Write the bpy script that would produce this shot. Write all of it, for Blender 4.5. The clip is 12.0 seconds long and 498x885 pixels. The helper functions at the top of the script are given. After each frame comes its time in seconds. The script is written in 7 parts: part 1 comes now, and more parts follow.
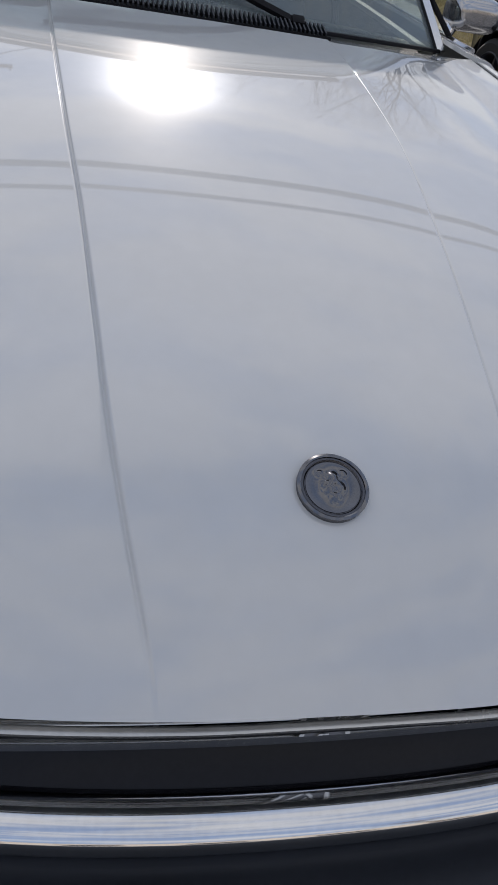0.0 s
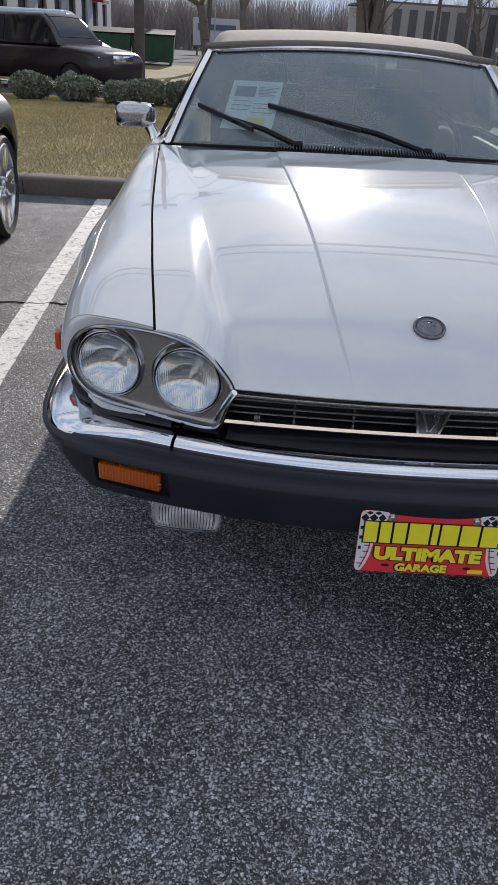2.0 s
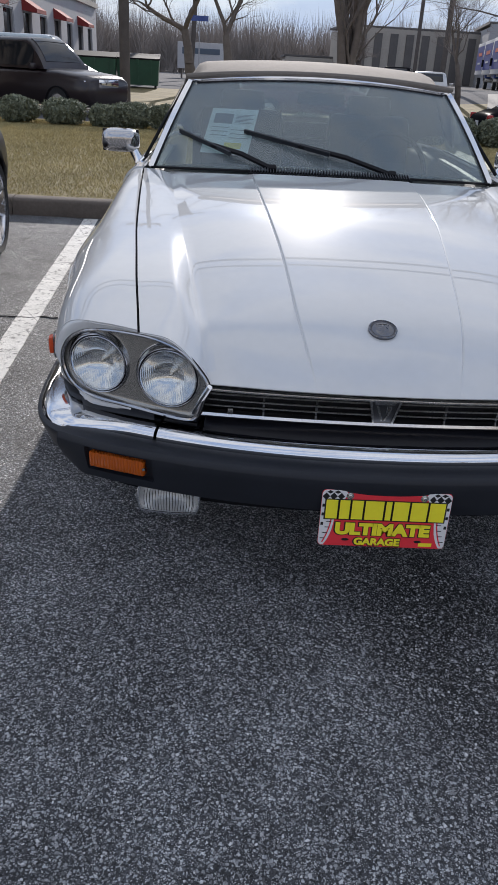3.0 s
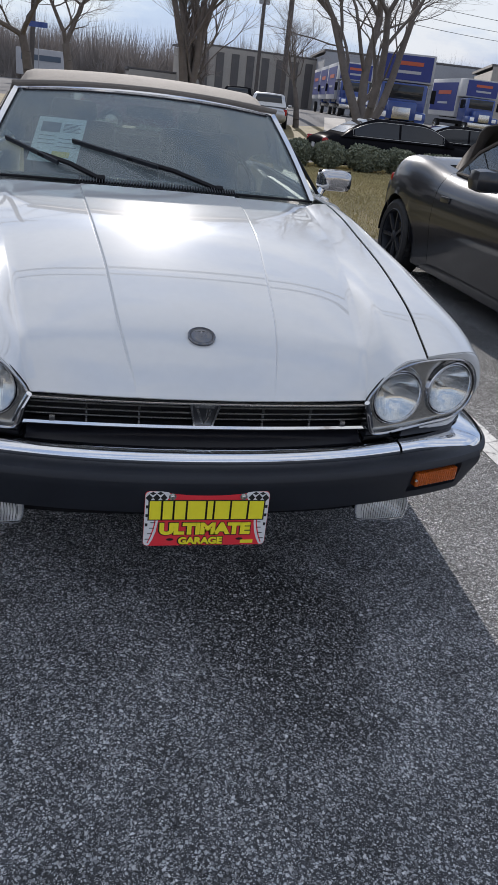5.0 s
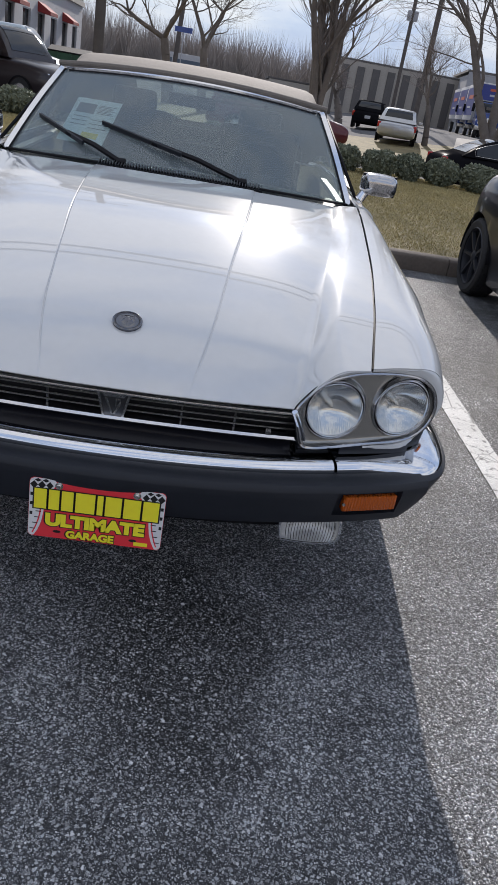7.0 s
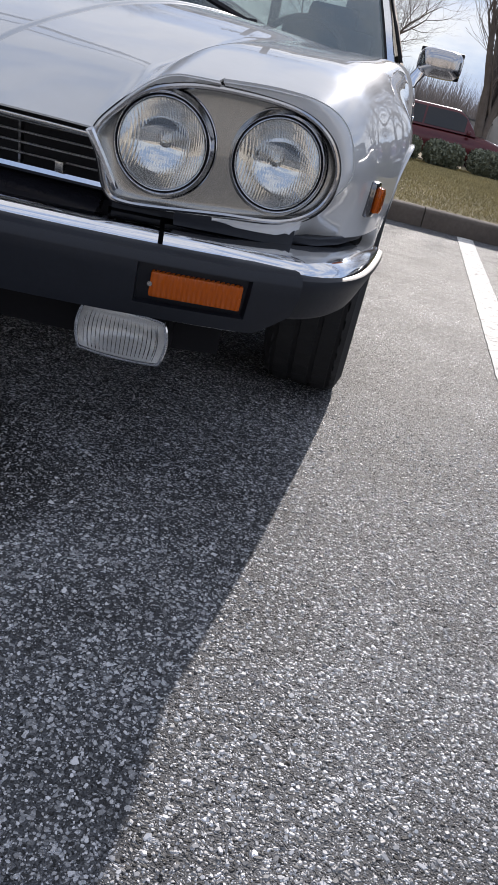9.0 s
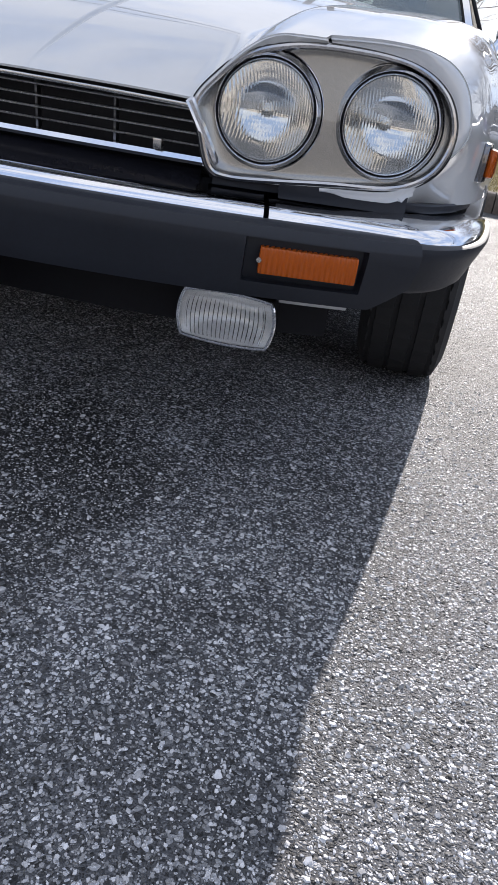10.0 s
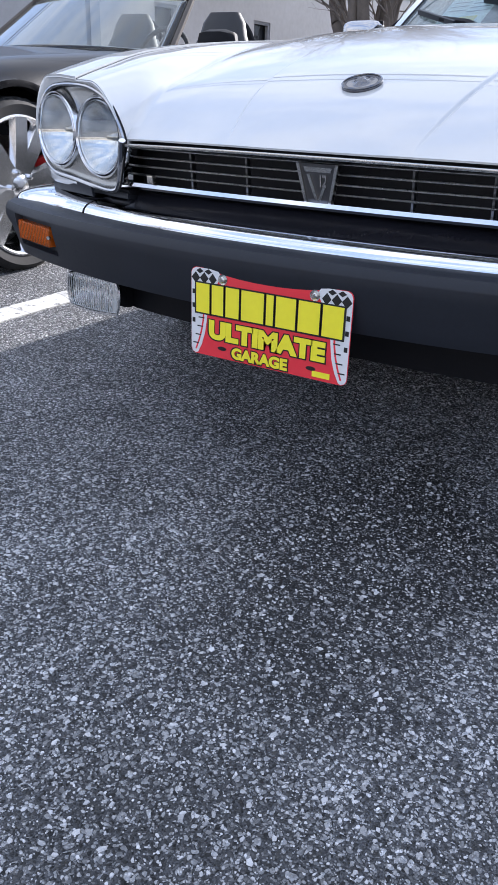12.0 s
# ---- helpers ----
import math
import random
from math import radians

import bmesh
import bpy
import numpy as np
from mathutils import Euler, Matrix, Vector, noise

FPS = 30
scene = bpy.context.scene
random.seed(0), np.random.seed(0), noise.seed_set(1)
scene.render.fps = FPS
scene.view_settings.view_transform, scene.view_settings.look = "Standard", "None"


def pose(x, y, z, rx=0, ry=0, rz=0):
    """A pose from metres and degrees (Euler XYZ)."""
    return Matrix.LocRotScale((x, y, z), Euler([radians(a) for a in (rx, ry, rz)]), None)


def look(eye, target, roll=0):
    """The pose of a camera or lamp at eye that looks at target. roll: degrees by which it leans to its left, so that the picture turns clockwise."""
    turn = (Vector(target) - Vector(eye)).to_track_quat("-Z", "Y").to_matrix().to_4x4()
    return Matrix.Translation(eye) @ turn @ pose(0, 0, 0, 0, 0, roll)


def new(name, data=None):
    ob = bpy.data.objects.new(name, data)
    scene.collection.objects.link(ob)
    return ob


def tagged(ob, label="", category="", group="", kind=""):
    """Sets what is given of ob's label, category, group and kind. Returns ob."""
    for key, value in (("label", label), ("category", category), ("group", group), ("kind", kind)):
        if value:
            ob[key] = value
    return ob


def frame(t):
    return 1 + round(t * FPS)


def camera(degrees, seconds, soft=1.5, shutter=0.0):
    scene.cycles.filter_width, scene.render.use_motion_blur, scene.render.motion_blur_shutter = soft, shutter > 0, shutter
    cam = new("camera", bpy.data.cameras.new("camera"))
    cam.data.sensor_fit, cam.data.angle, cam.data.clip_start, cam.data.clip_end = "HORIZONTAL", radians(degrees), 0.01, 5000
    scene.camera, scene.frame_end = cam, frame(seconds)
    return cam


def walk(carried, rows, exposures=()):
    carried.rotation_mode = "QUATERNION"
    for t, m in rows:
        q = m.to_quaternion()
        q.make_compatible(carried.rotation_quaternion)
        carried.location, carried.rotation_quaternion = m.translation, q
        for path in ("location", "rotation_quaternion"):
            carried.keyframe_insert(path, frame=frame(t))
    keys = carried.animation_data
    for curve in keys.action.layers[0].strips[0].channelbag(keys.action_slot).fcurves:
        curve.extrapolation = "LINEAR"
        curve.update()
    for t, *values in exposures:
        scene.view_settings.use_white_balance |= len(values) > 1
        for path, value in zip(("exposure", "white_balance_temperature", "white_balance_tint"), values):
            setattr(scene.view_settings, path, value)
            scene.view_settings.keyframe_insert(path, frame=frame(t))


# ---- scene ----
cam = camera(36.47, 12.0, soft=1.2)
ROWS = [
    (0.0, -0.2464, -0.2281, 1.1624, 53.57, -9.17, -9.61),
    (0.5, -0.2863, -0.5141, 1.1917, 57.39, -7.41, -7.73),
    (1.0, -0.378, -0.8163, 1.2327, 59.9, -5.61, -4.5),
    (1.5, -0.4761, -1.1056, 1.2408, 61.37, -3.75, -1.13),
    (2.0, -0.4079, -1.3044, 1.2427, 62.34, -2.9, 0.68),
    (2.5, -0.3348, -1.4582, 1.2547, 63.18, -2.36, 1.33),
    (3.0, -0.3754, -1.5154, 1.2766, 63.76, -2.86, -0.39),
    (3.5, -0.3747, -1.5491, 1.288, 64.3, -3.7, -3.32),
    (5.5, -0.2769, -1.5822, 1.2799, 65.98, -6.24, -11.79),
    (6.0, -0.2364, -1.5872, 1.2505, 66.44, -6.21, -10.25),
    (6.5, -0.0723, -1.5569, 1.2642, 65.06, -7.3, -6.9),
    (8.5, 0.8385, -1.1635, 1.0312, 64.89, -13.75, 13.56),
    (9.0, 0.8929, -1.0391, 0.7045, 64.96, -12.21, 11.35),
    (9.5, 0.8492, -1.0015, 0.6339, 64.31, -9.97, 11.59),
    (10.0, 0.8073, -0.993, 0.6298, 64.71, -8.42, 14.75),
    (10.5, 0.7526, -1.002, 0.6133, 65.63, -6.83, 19.2),
    (11.0, 0.7046, -1.0049, 0.6431, 64.71, -4.72, 24.75),
    (11.5, 0.6479, -1.0223, 0.6582, 64.98, -2.87, 29.63),
    (12.0, 0.6185, -1.0485, 0.679, 65.59, -1.69, 32.29),
]
walk(cam, [(t, pose(x, y, z, rx, ry, rz)) for t, x, y, z, rx, ry, rz in ROWS],
     [(0.0, -0.05, 6480, 13), (1.0, 0.15, 6420, 13), (2.5, 0.28, 6310, 13), (5.5, 0.28, 6290, 12), (6.7, 0.28, 6350, 13), (9.0, 0.34, 6400, 14), (10.0, 0.72, 6340, 14), (11.0, 0.92, 6070, 14), (12.0, 1.12, 5960, 14)])

# ---------------------------------------------------------------- light
SUN_AZ, SUN_EL = 5.2, 20.8          # degrees from +y towards +x, and above the horizon

world = bpy.data.worlds.new("sky")
scene.world = world
world.use_nodes = True
wn, wl = world.node_tree.nodes, world.node_tree.links
wn.clear()
sky = wn.new("ShaderNodeTexSky")
sky.sky_type, sky.sun_disc = "NISHITA", False
sky.sun_elevation, sky.sun_rotation = radians(SUN_EL), radians(SUN_AZ)
sky.air_density, sky.dust_density, sky.ozone_density = 1.0, 0.12, 1.6
coord = wn.new("ShaderNodeTexCoord")
stretch = wn.new("ShaderNodeMapping")
stretch.inputs["Scale"].default_value = (1.0, 1.0, 3.2)
cloud = wn.new("ShaderNodeTexNoise")
cloud.inputs["Scale"].default_value, cloud.inputs["Detail"].default_value = 2.6, 7.0
cloud.inputs["Roughness"].default_value = 0.58
ramp = wn.new("ShaderNodeValToRGB")
ramp.color_ramp.elements[0].position, ramp.color_ramp.elements[1].position = 0.36, 0.64
ramp.color_ramp.elements[0].color = (0.84, 0.84, 0.84, 1)
tone = wn.new("ShaderNodeMix")
tone.data_type = "RGBA"
veil = wn.new("ShaderNodeTexNoise")
veil.inputs["Scale"].default_value, veil.inputs["Detail"].default_value, veil.inputs["Roughness"].default_value = 1.9, 8.0, 0.6
veil_tone = wn.new("ShaderNodeValToRGB")
veil_tone.color_ramp.elements[0].position, veil_tone.color_ramp.elements[1].position = 0.43, 0.57
veil_tone.color_ramp.elements[0].color, veil_tone.color_ramp.elements[1].color = (0.45, 0.58, 0.84, 1), (0.95, 0.97, 1.0, 1)
lift = wn.new("ShaderNodeVectorMath")
lift.operation = "SCALE"
lift.inputs["Scale"].default_value = 6.2
back = wn.new("ShaderNodeBackground")
back.inputs["Strength"].default_value = 0.11
wout = wn.new("ShaderNodeOutputWorld")
wl.new(stretch.outputs["Vector"], veil.inputs["Vector"])
wl.new(veil.outputs["Fac"], veil_tone.inputs["Fac"])
wl.new(veil_tone.outputs["Color"], lift.inputs[0])
wl.new(lift.outputs["Vector"], tone.inputs["B"])
wl.new(coord.outputs["Generated"], stretch.inputs["Vector"])
wl.new(stretch.outputs["Vector"], cloud.inputs["Vector"])
wl.new(cloud.outputs["Fac"], ramp.inputs["Fac"])
wl.new(ramp.outputs["Color"], tone.inputs["Factor"])
wl.new(sky.outputs["Color"], tone.inputs["A"])
toward = wn.new("ShaderNodeVectorMath")
toward.operation = "DOT_PRODUCT"
toward.inputs[1].default_value = (math.sin(radians(SUN_AZ)) * math.cos(radians(SUN_EL)), math.cos(radians(SUN_AZ)) * math.cos(radians(SUN_EL)), math.sin(radians(SUN_EL)))
near, wide, glow, lit = (wn.new("ShaderNodeMath") for _ in range(4))
near.operation, wide.operation, glow.operation, lit.operation = "MAXIMUM", "POWER", "MULTIPLY_ADD", "MULTIPLY_ADD"
near.inputs[1].default_value, wide.inputs[1].default_value = 0.0, 520.0
tight = wn.new("ShaderNodeMath")
tight.operation, tight.inputs[1].default_value = "POWER", 40.0
glow.inputs[1].default_value, glow.inputs[2].default_value = 34.0, 0.0
lit.inputs[1].default_value = 1.5
haze = wn.new("ShaderNodeMix")
haze.data_type, haze.blend_type, haze.inputs["Factor"].default_value = "RGBA", "ADD", 1.0
wl.new(coord.outputs["Generated"], toward.inputs[0])
wl.new(toward.outputs["Value"], near.inputs[0])
wl.new(near.outputs[0], wide.inputs[0])
wl.new(near.outputs[0], tight.inputs[0])
wl.new(wide.outputs[0], glow.inputs[0])
wl.new(tight.outputs[0], lit.inputs[0])
wl.new(glow.outputs[0], lit.inputs[2])
wl.new(tone.outputs["Result"], haze.inputs["A"])
wl.new(lit.outputs[0], haze.inputs["B"])
wl.new(haze.outputs["Result"], back.inputs["Color"])
wl.new(back.outputs["Background"], wout.inputs["Surface"])

sun = new("sun", bpy.data.lights.new("sun", "SUN"))
sun.data.energy, sun.data.angle, sun.data.color = 4.2, radians(0.5), (1.0, 0.93, 0.84)
sun.matrix_world = look((0, 0, 0), (-math.sin(radians(SUN_AZ)) * math.cos(radians(SUN_EL)),
                                    -math.cos(radians(SUN_AZ)) * math.cos(radians(SUN_EL)), -math.sin(radians(SUN_EL))))


# ---------------------------------------------------------------- materials
def material(name, color, rough=0.5, metal=0.0, **more):
    """A principled material with grain at two scales. more: var, scale, bump, bump_scale, coat, coat_rough, spec, trans, ior, random."""
    m = bpy.data.materials.new(name)
    m.use_nodes = True
    n, l = m.node_tree.nodes, m.node_tree.links
    b = n["Principled BSDF"]
    b.inputs["Roughness"].default_value, b.inputs["Metallic"].default_value = rough, metal
    b.inputs["Coat Weight"].default_value = more.get("coat", 0.0)
    b.inputs["Coat Roughness"].default_value = more.get("coat_rough", 0.03)
    b.inputs["Coat IOR"].default_value = more.get("coat_ior", 1.5)
    b.inputs["Specular IOR Level"].default_value = more.get("spec", 0.5)
    b.inputs["Transmission Weight"].default_value = more.get("trans", 0.0)
    b.inputs["IOR"].default_value = more.get("ior", 1.5)
    var, s = more.get("var", 0.12), more.get("scale", 6.0)
    tex = n.new("ShaderNodeTexCoord")
    big, fine = n.new("ShaderNodeTexNoise"), n.new("ShaderNodeTexNoise")
    big.inputs["Scale"].default_value, fine.inputs["Scale"].default_value = s, s * 14
    big.inputs["Detail"].default_value = fine.inputs["Detail"].default_value = 5
    add = n.new("ShaderNodeMath")
    add.operation = "ADD"
    l.new(tex.outputs["Object"], big.inputs["Vector"])
    l.new(tex.outputs["Object"], fine.inputs["Vector"])
    l.new(big.outputs["Fac"], add.inputs[0])
    l.new(fine.outputs["Fac"], add.inputs[1])
    fac = add
    if more.get("random", 0):
        info = n.new("ShaderNodeNewGeometry") if more.get("island") else n.new("ShaderNodeObjectInfo")
        mul = n.new("ShaderNodeMath")
        mul.operation = "MULTIPLY_ADD"
        mul.inputs[1].default_value = more["random"]
        l.new(info.outputs["Random Per Island" if more.get("island") else "Random"], mul.inputs[0])
        l.new(add.outputs[0], mul.inputs[2])
        fac = mul
    rng = n.new("ShaderNodeMapRange")
    rng.inputs["From Min"].default_value, rng.inputs["From Max"].default_value = 0.6, 1.4 + more.get("random", 0)
    rng.inputs["To Min"].default_value, rng.inputs["To Max"].default_value = 0, 1
    l.new(fac.outputs[0], rng.inputs["Value"])
    mix = n.new("ShaderNodeMix")
    mix.data_type = "RGBA"
    lo = [max(0.0, c * (1 - var)) for c in color]
    hi = [min(1.0, c * (1 + var)) for c in more.get("color2", color)]
    mix.inputs["A"].default_value, mix.inputs["B"].default_value = (*lo, 1), (*hi, 1)
    l.new(rng.outputs["Result"], mix.inputs["Factor"])
    l.new(mix.outputs["Result"], b.inputs["Base Color"])
    if more.get("bump", 0):
        bp = n.new("ShaderNodeBump")
        bp.inputs["Strength"].default_value = more["bump"]
        bp.inputs["Distance"].default_value = more.get("bump_dist", 0.002)
        g = n.new("ShaderNodeTexNoise")
        g.inputs["Scale"].default_value, g.inputs["Detail"].default_value = more.get("bump_scale", 200), 4
        l.new(tex.outputs["Object"], g.inputs["Vector"])
        l.new(g.outputs["Fac"], bp.inputs["Height"])
        l.new(bp.outputs["Normal"], b.inputs["Normal"])
    if more.get("rough_var", 0):
        rr = n.new("ShaderNodeMapRange")
        rr.inputs["From Min"].default_value, rr.inputs["From Max"].default_value = 0.6, 1.4
        rr.inputs["To Min"].default_value, rr.inputs["To Max"].default_value = rough, min(1, rough + more["rough_var"])
        l.new(add.outputs[0], rr.inputs["Value"])
        l.new(rr.outputs["Result"], b.inputs["Roughness"])
    return m


def asphalt_material():
    """Worn asphalt: dark binder with light and dark stone chips, and fine relief."""
    m = bpy.data.materials.new("worn_asphalt")
    m.use_nodes = True
    n, l = m.node_tree.nodes, m.node_tree.links
    b = n["Principled BSDF"]
    b.inputs["Roughness"].default_value = 0.72
    tex = n.new("ShaderNodeTexCoord")
    warp = n.new("ShaderNodeTexNoise")
    warp.inputs["Scale"].default_value = 60
    jig = n.new("ShaderNodeMix")
    jig.data_type = "VECTOR"
    jig.inputs["Factor"].default_value = 0.012
    l.new(tex.outputs["Object"], warp.inputs["Vector"])
    l.new(tex.outputs["Object"], jig.inputs[4])
    l.new(warp.outputs["Color"], jig.inputs[5])
    def math_node(op, a, b=None, c=None):
        q = n.new("ShaderNodeMath")
        q.operation = op
        for k, v in enumerate((a, b, c)):
            if isinstance(v, (int, float)):
                q.inputs[k].default_value = v
            elif v is not None:
                l.new(v, q.inputs[k])
        return q.outputs[0]
    def chips(scale, rmin, rvar, keep, stops):
        """Scattered stone chips of uneven size: mask, colour and height."""
        v = n.new("ShaderNodeTexVoronoi")
        v.voronoi_dimensions = "2D"
        v.inputs["Scale"].default_value = scale
        l.new(jig.outputs[1], v.inputs["Vector"])
        sep = n.new("ShaderNodeSeparateColor")
        l.new(v.outputs["Color"], sep.inputs["Color"])
        radius = math_node("MULTIPLY_ADD", sep.outputs["Green"], rvar, rmin)
        inside = math_node("SUBTRACT", radius, v.outputs["Distance"])
        kept = math_node("GREATER_THAN", sep.outputs["Blue"], keep)
        soft = n.new("ShaderNodeMapRange")
        soft.inputs["From Min"].default_value, soft.inputs["From Max"].default_value = 0.0, 0.06
        l.new(inside, soft.inputs["Value"])
        mask = math_node("MULTIPLY", soft.outputs["Result"], kept)
        r = n.new("ShaderNodeValToRGB")
        while len(r.color_ramp.elements) < len(stops):
            r.color_ramp.elements.new(0.5)
        for e, (pos, c) in zip(r.color_ramp.elements, stops):
            e.position, e.color = pos, (c * 0.98, c * 0.99, c * 1.02, 1)
        l.new(sep.outputs["Red"], r.inputs["Fac"])
        lump = math_node("MULTIPLY", math_node("MAXIMUM", inside, 0.0), kept)
        return mask, r.outputs["Color"], lump
    binder = n.new("ShaderNodeTexNoise")
    binder.inputs["Scale"].default_value, binder.inputs["Detail"].default_value = 420, 4
    l.new(tex.outputs["Object"], binder.inputs["Vector"])
    br = n.new("ShaderNodeValToRGB")
    br.color_ramp.elements[0].position, br.color_ramp.elements[1].position = 0.35, 0.72
    br.color_ramp.elements[0].color, br.color_ramp.elements[1].color = (0.015, 0.016, 0.019, 1), (0.108, 0.111, 0.119, 1)
    l.new(binder.outputs["Fac"], br.inputs["Fac"])
    surface, height = br.outputs["Color"], math_node("MULTIPLY", binder.outputs["Fac"], 0.12)
    for args in ((310.0, 0.26, 0.40, 0.16, ((0.0, 0.025), (0.42, 0.09), (0.66, 0.33), (0.86, 0.66), (1.0, 0.95))),
                 (150.0, 0.16, 0.46, 0.46, ((0.0, 0.03), (0.34, 0.14), (0.58, 0.46), (0.84, 0.80), (1.0, 0.97)))):
        mask, colour, lump = chips(*args)
        over = n.new("ShaderNodeMix")
        over.data_type = "RGBA"
        l.new(mask, over.inputs["Factor"])
        l.new(surface, over.inputs["A"])
        l.new(colour, over.inputs["B"])
        surface = over.outputs["Result"]
        height = math_node("MULTIPLY_ADD", lump, 330.0 / args[0], height)
    stain = n.new("ShaderNodeTexNoise")
    stain.inputs["Scale"].default_value, stain.inputs["Detail"].default_value = 1.3, 7
    l.new(tex.outputs["Object"], stain.inputs["Vector"])
    sr = n.new("ShaderNodeMapRange")
    sr.inputs["From Min"].default_value, sr.inputs["From Max"].default_value = 0.32, 0.68
    sr.inputs["To Min"].default_value, sr.inputs["To Max"].default_value = 0.76, 1.50
    l.new(stain.outputs["Fac"], sr.inputs["Value"])
    patch = n.new("ShaderNodeTexNoise")
    patch.inputs["Scale"].default_value, patch.inputs["Detail"].default_value = 5.5, 6
    l.new(tex.outputs["Object"], patch.inputs["Vector"])
    pr = n.new("ShaderNodeMapRange")
    pr.inputs["From Min"].default_value, pr.inputs["From Max"].default_value = 0.34, 0.66
    pr.inputs["To Min"].default_value, pr.inputs["To Max"].default_value = 0.78, 1.22
    l.new(patch.outputs["Fac"], pr.inputs["Value"])
    # oil-darkened strip in the middle of the bay, with a ragged edge
    place = n.new("ShaderNodeMapping")
    place.inputs["Location"].default_value = (-0.22, 0.02, 0)
    l.new(tex.outputs["Object"], place.inputs["Vector"])
    ragged = n.new("ShaderNodeMix")
    ragged.data_type = "VECTOR"
    ragged.inputs["Factor"].default_value = 0.30
    l.new(place.outputs["Vector"], ragged.inputs[4])
    wander = n.new("ShaderNodeVectorMath")
    wander.operation = "SUBTRACT"
    wander.inputs[1].default_value = (0.5, 0.5, 0.5)
    l.new(patch.outputs["Color"], wander.inputs[0])
    l.new(wander.outputs["Vector"], ragged.inputs[5])
    oval = n.new("ShaderNodeVectorMath")
    oval.operation = "MULTIPLY"
    oval.inputs[1].default_value = (4.6, 1.9, 0.0)
    l.new(ragged.outputs[1], oval.inputs[0])
    reach = n.new("ShaderNodeVectorMath")
    reach.operation = "LENGTH"
    l.new(oval.outputs["Vector"], reach.inputs[0])
    oil_shade = n.new("ShaderNodeMapRange")
    oil_shade.inputs["From Min"].default_value, oil_shade.inputs["From Max"].default_value = 0.35, 0.95
    # darker than the stain alone, to deepen the shade under the nose
    oil_shade.inputs["To Min"].default_value, oil_shade.inputs["To Max"].default_value = 0.33, 1.0
    l.new(reach.outputs["Value"], oil_shade.inputs["Value"])
    mul = n.new("ShaderNodeVectorMath")
    mul.operation = "SCALE"
    l.new(surface, mul.inputs[0])
    l.new(math_node("MULTIPLY", math_node("MULTIPLY", sr.outputs["Result"], pr.outputs["Result"]), oil_shade.outputs["Result"]), mul.inputs["Scale"])
    l.new(mul.outputs["Vector"], b.inputs["Base Color"])
    bp = n.new("ShaderNodeBump")
    bp.inputs["Strength"].default_value, bp.inputs["Distance"].default_value = 1.0, 0.010
    l.new(height, bp.inputs["Height"])
    l.new(bp.outputs["Normal"], b.inputs["Normal"])
    return m


def ribbed(name, color, rough, scale, axis, strength=0.6, trans=1.0, metal=0.0, dist=0.002):
    """Ribbed plastic or glass lens: fine flutes across one axis."""
    m = material(name, color, rough, metal, trans=trans, var=0.05, ior=1.45)
    n, l = m.node_tree.nodes, m.node_tree.links
    tex = n.new("ShaderNodeTexCoord")
    w = n.new("ShaderNodeTexWave")
    w.bands_direction = axis
    w.inputs["Scale"].default_value = scale
    bp = n.new("ShaderNodeBump")
    bp.inputs["Strength"].default_value, bp.inputs["Distance"].default_value = strength, dist
    l.new(tex.outputs["Object"], w.inputs["Vector"])
    l.new(w.outputs["Fac"], bp.inputs["Height"])
    l.new(bp.outputs["Normal"], n["Principled BSDF"].inputs["Normal"])
    return m


PAINT = material("white_car_paint", (0.635, 0.642, 0.640), 0.32, 0.0, coat=1.0, coat_rough=0.022, var=0.03, scale=2.5, spec=0.002, coat_ior=1.95)
CHROME = material("chrome", (0.82, 0.83, 0.85), 0.05, 1.0, var=0.06, scale=9, rough_var=0.06)
LAMPCHROME = material("lamp_bezel_chrome", (0.50, 0.50, 0.51), 0.10, 1.0, var=0.08, scale=9, rough_var=0.05)
DULLCHROME = material("brushed_chrome", (0.62, 0.61, 0.58), 0.18, 1.0, var=0.1, scale=12, rough_var=0.1)
BEZELPANEL = material("satin_lamp_surround", (0.36, 0.355, 0.335), 0.26, 0.85, var=0.06, scale=8)
RUBBER = material("black_rubber", (0.013, 0.0155, 0.022), 0.42, 0.0, spec=0.42, var=0.25, scale=10, bump=0.15, bump_scale=700, bump_dist=0.0006, rough_var=0.15)
BLACK = material("matt_black_metal", (0.006, 0.006, 0.008), 0.65, 0.0, var=0.2, scale=10, spec=0.2)
DARKCHROME = material("dark_chrome", (0.20, 0.20, 0.21), 0.12, 1.0, var=0.15, scale=40)
FILLER = material("glossy_black_panel", (0.009, 0.009, 0.012), 0.25, 0.0, var=0.2, scale=12, spec=0.26)
GRILLEBACK = material("dark_grey_plastic", (0.018, 0.018, 0.020), 0.6, 0.0, var=0.3, scale=14, spec=0.2)
SLAT = material("dark_anodised_metal", (0.16, 0.16, 0.165), 0.3, 1.0, var=0.15, scale=20)
TYRE = material("tyre_rubber", (0.02, 0.02, 0.021), 0.75, 0.0, var=0.3, scale=14, bump=0.2, bump_scale=300)
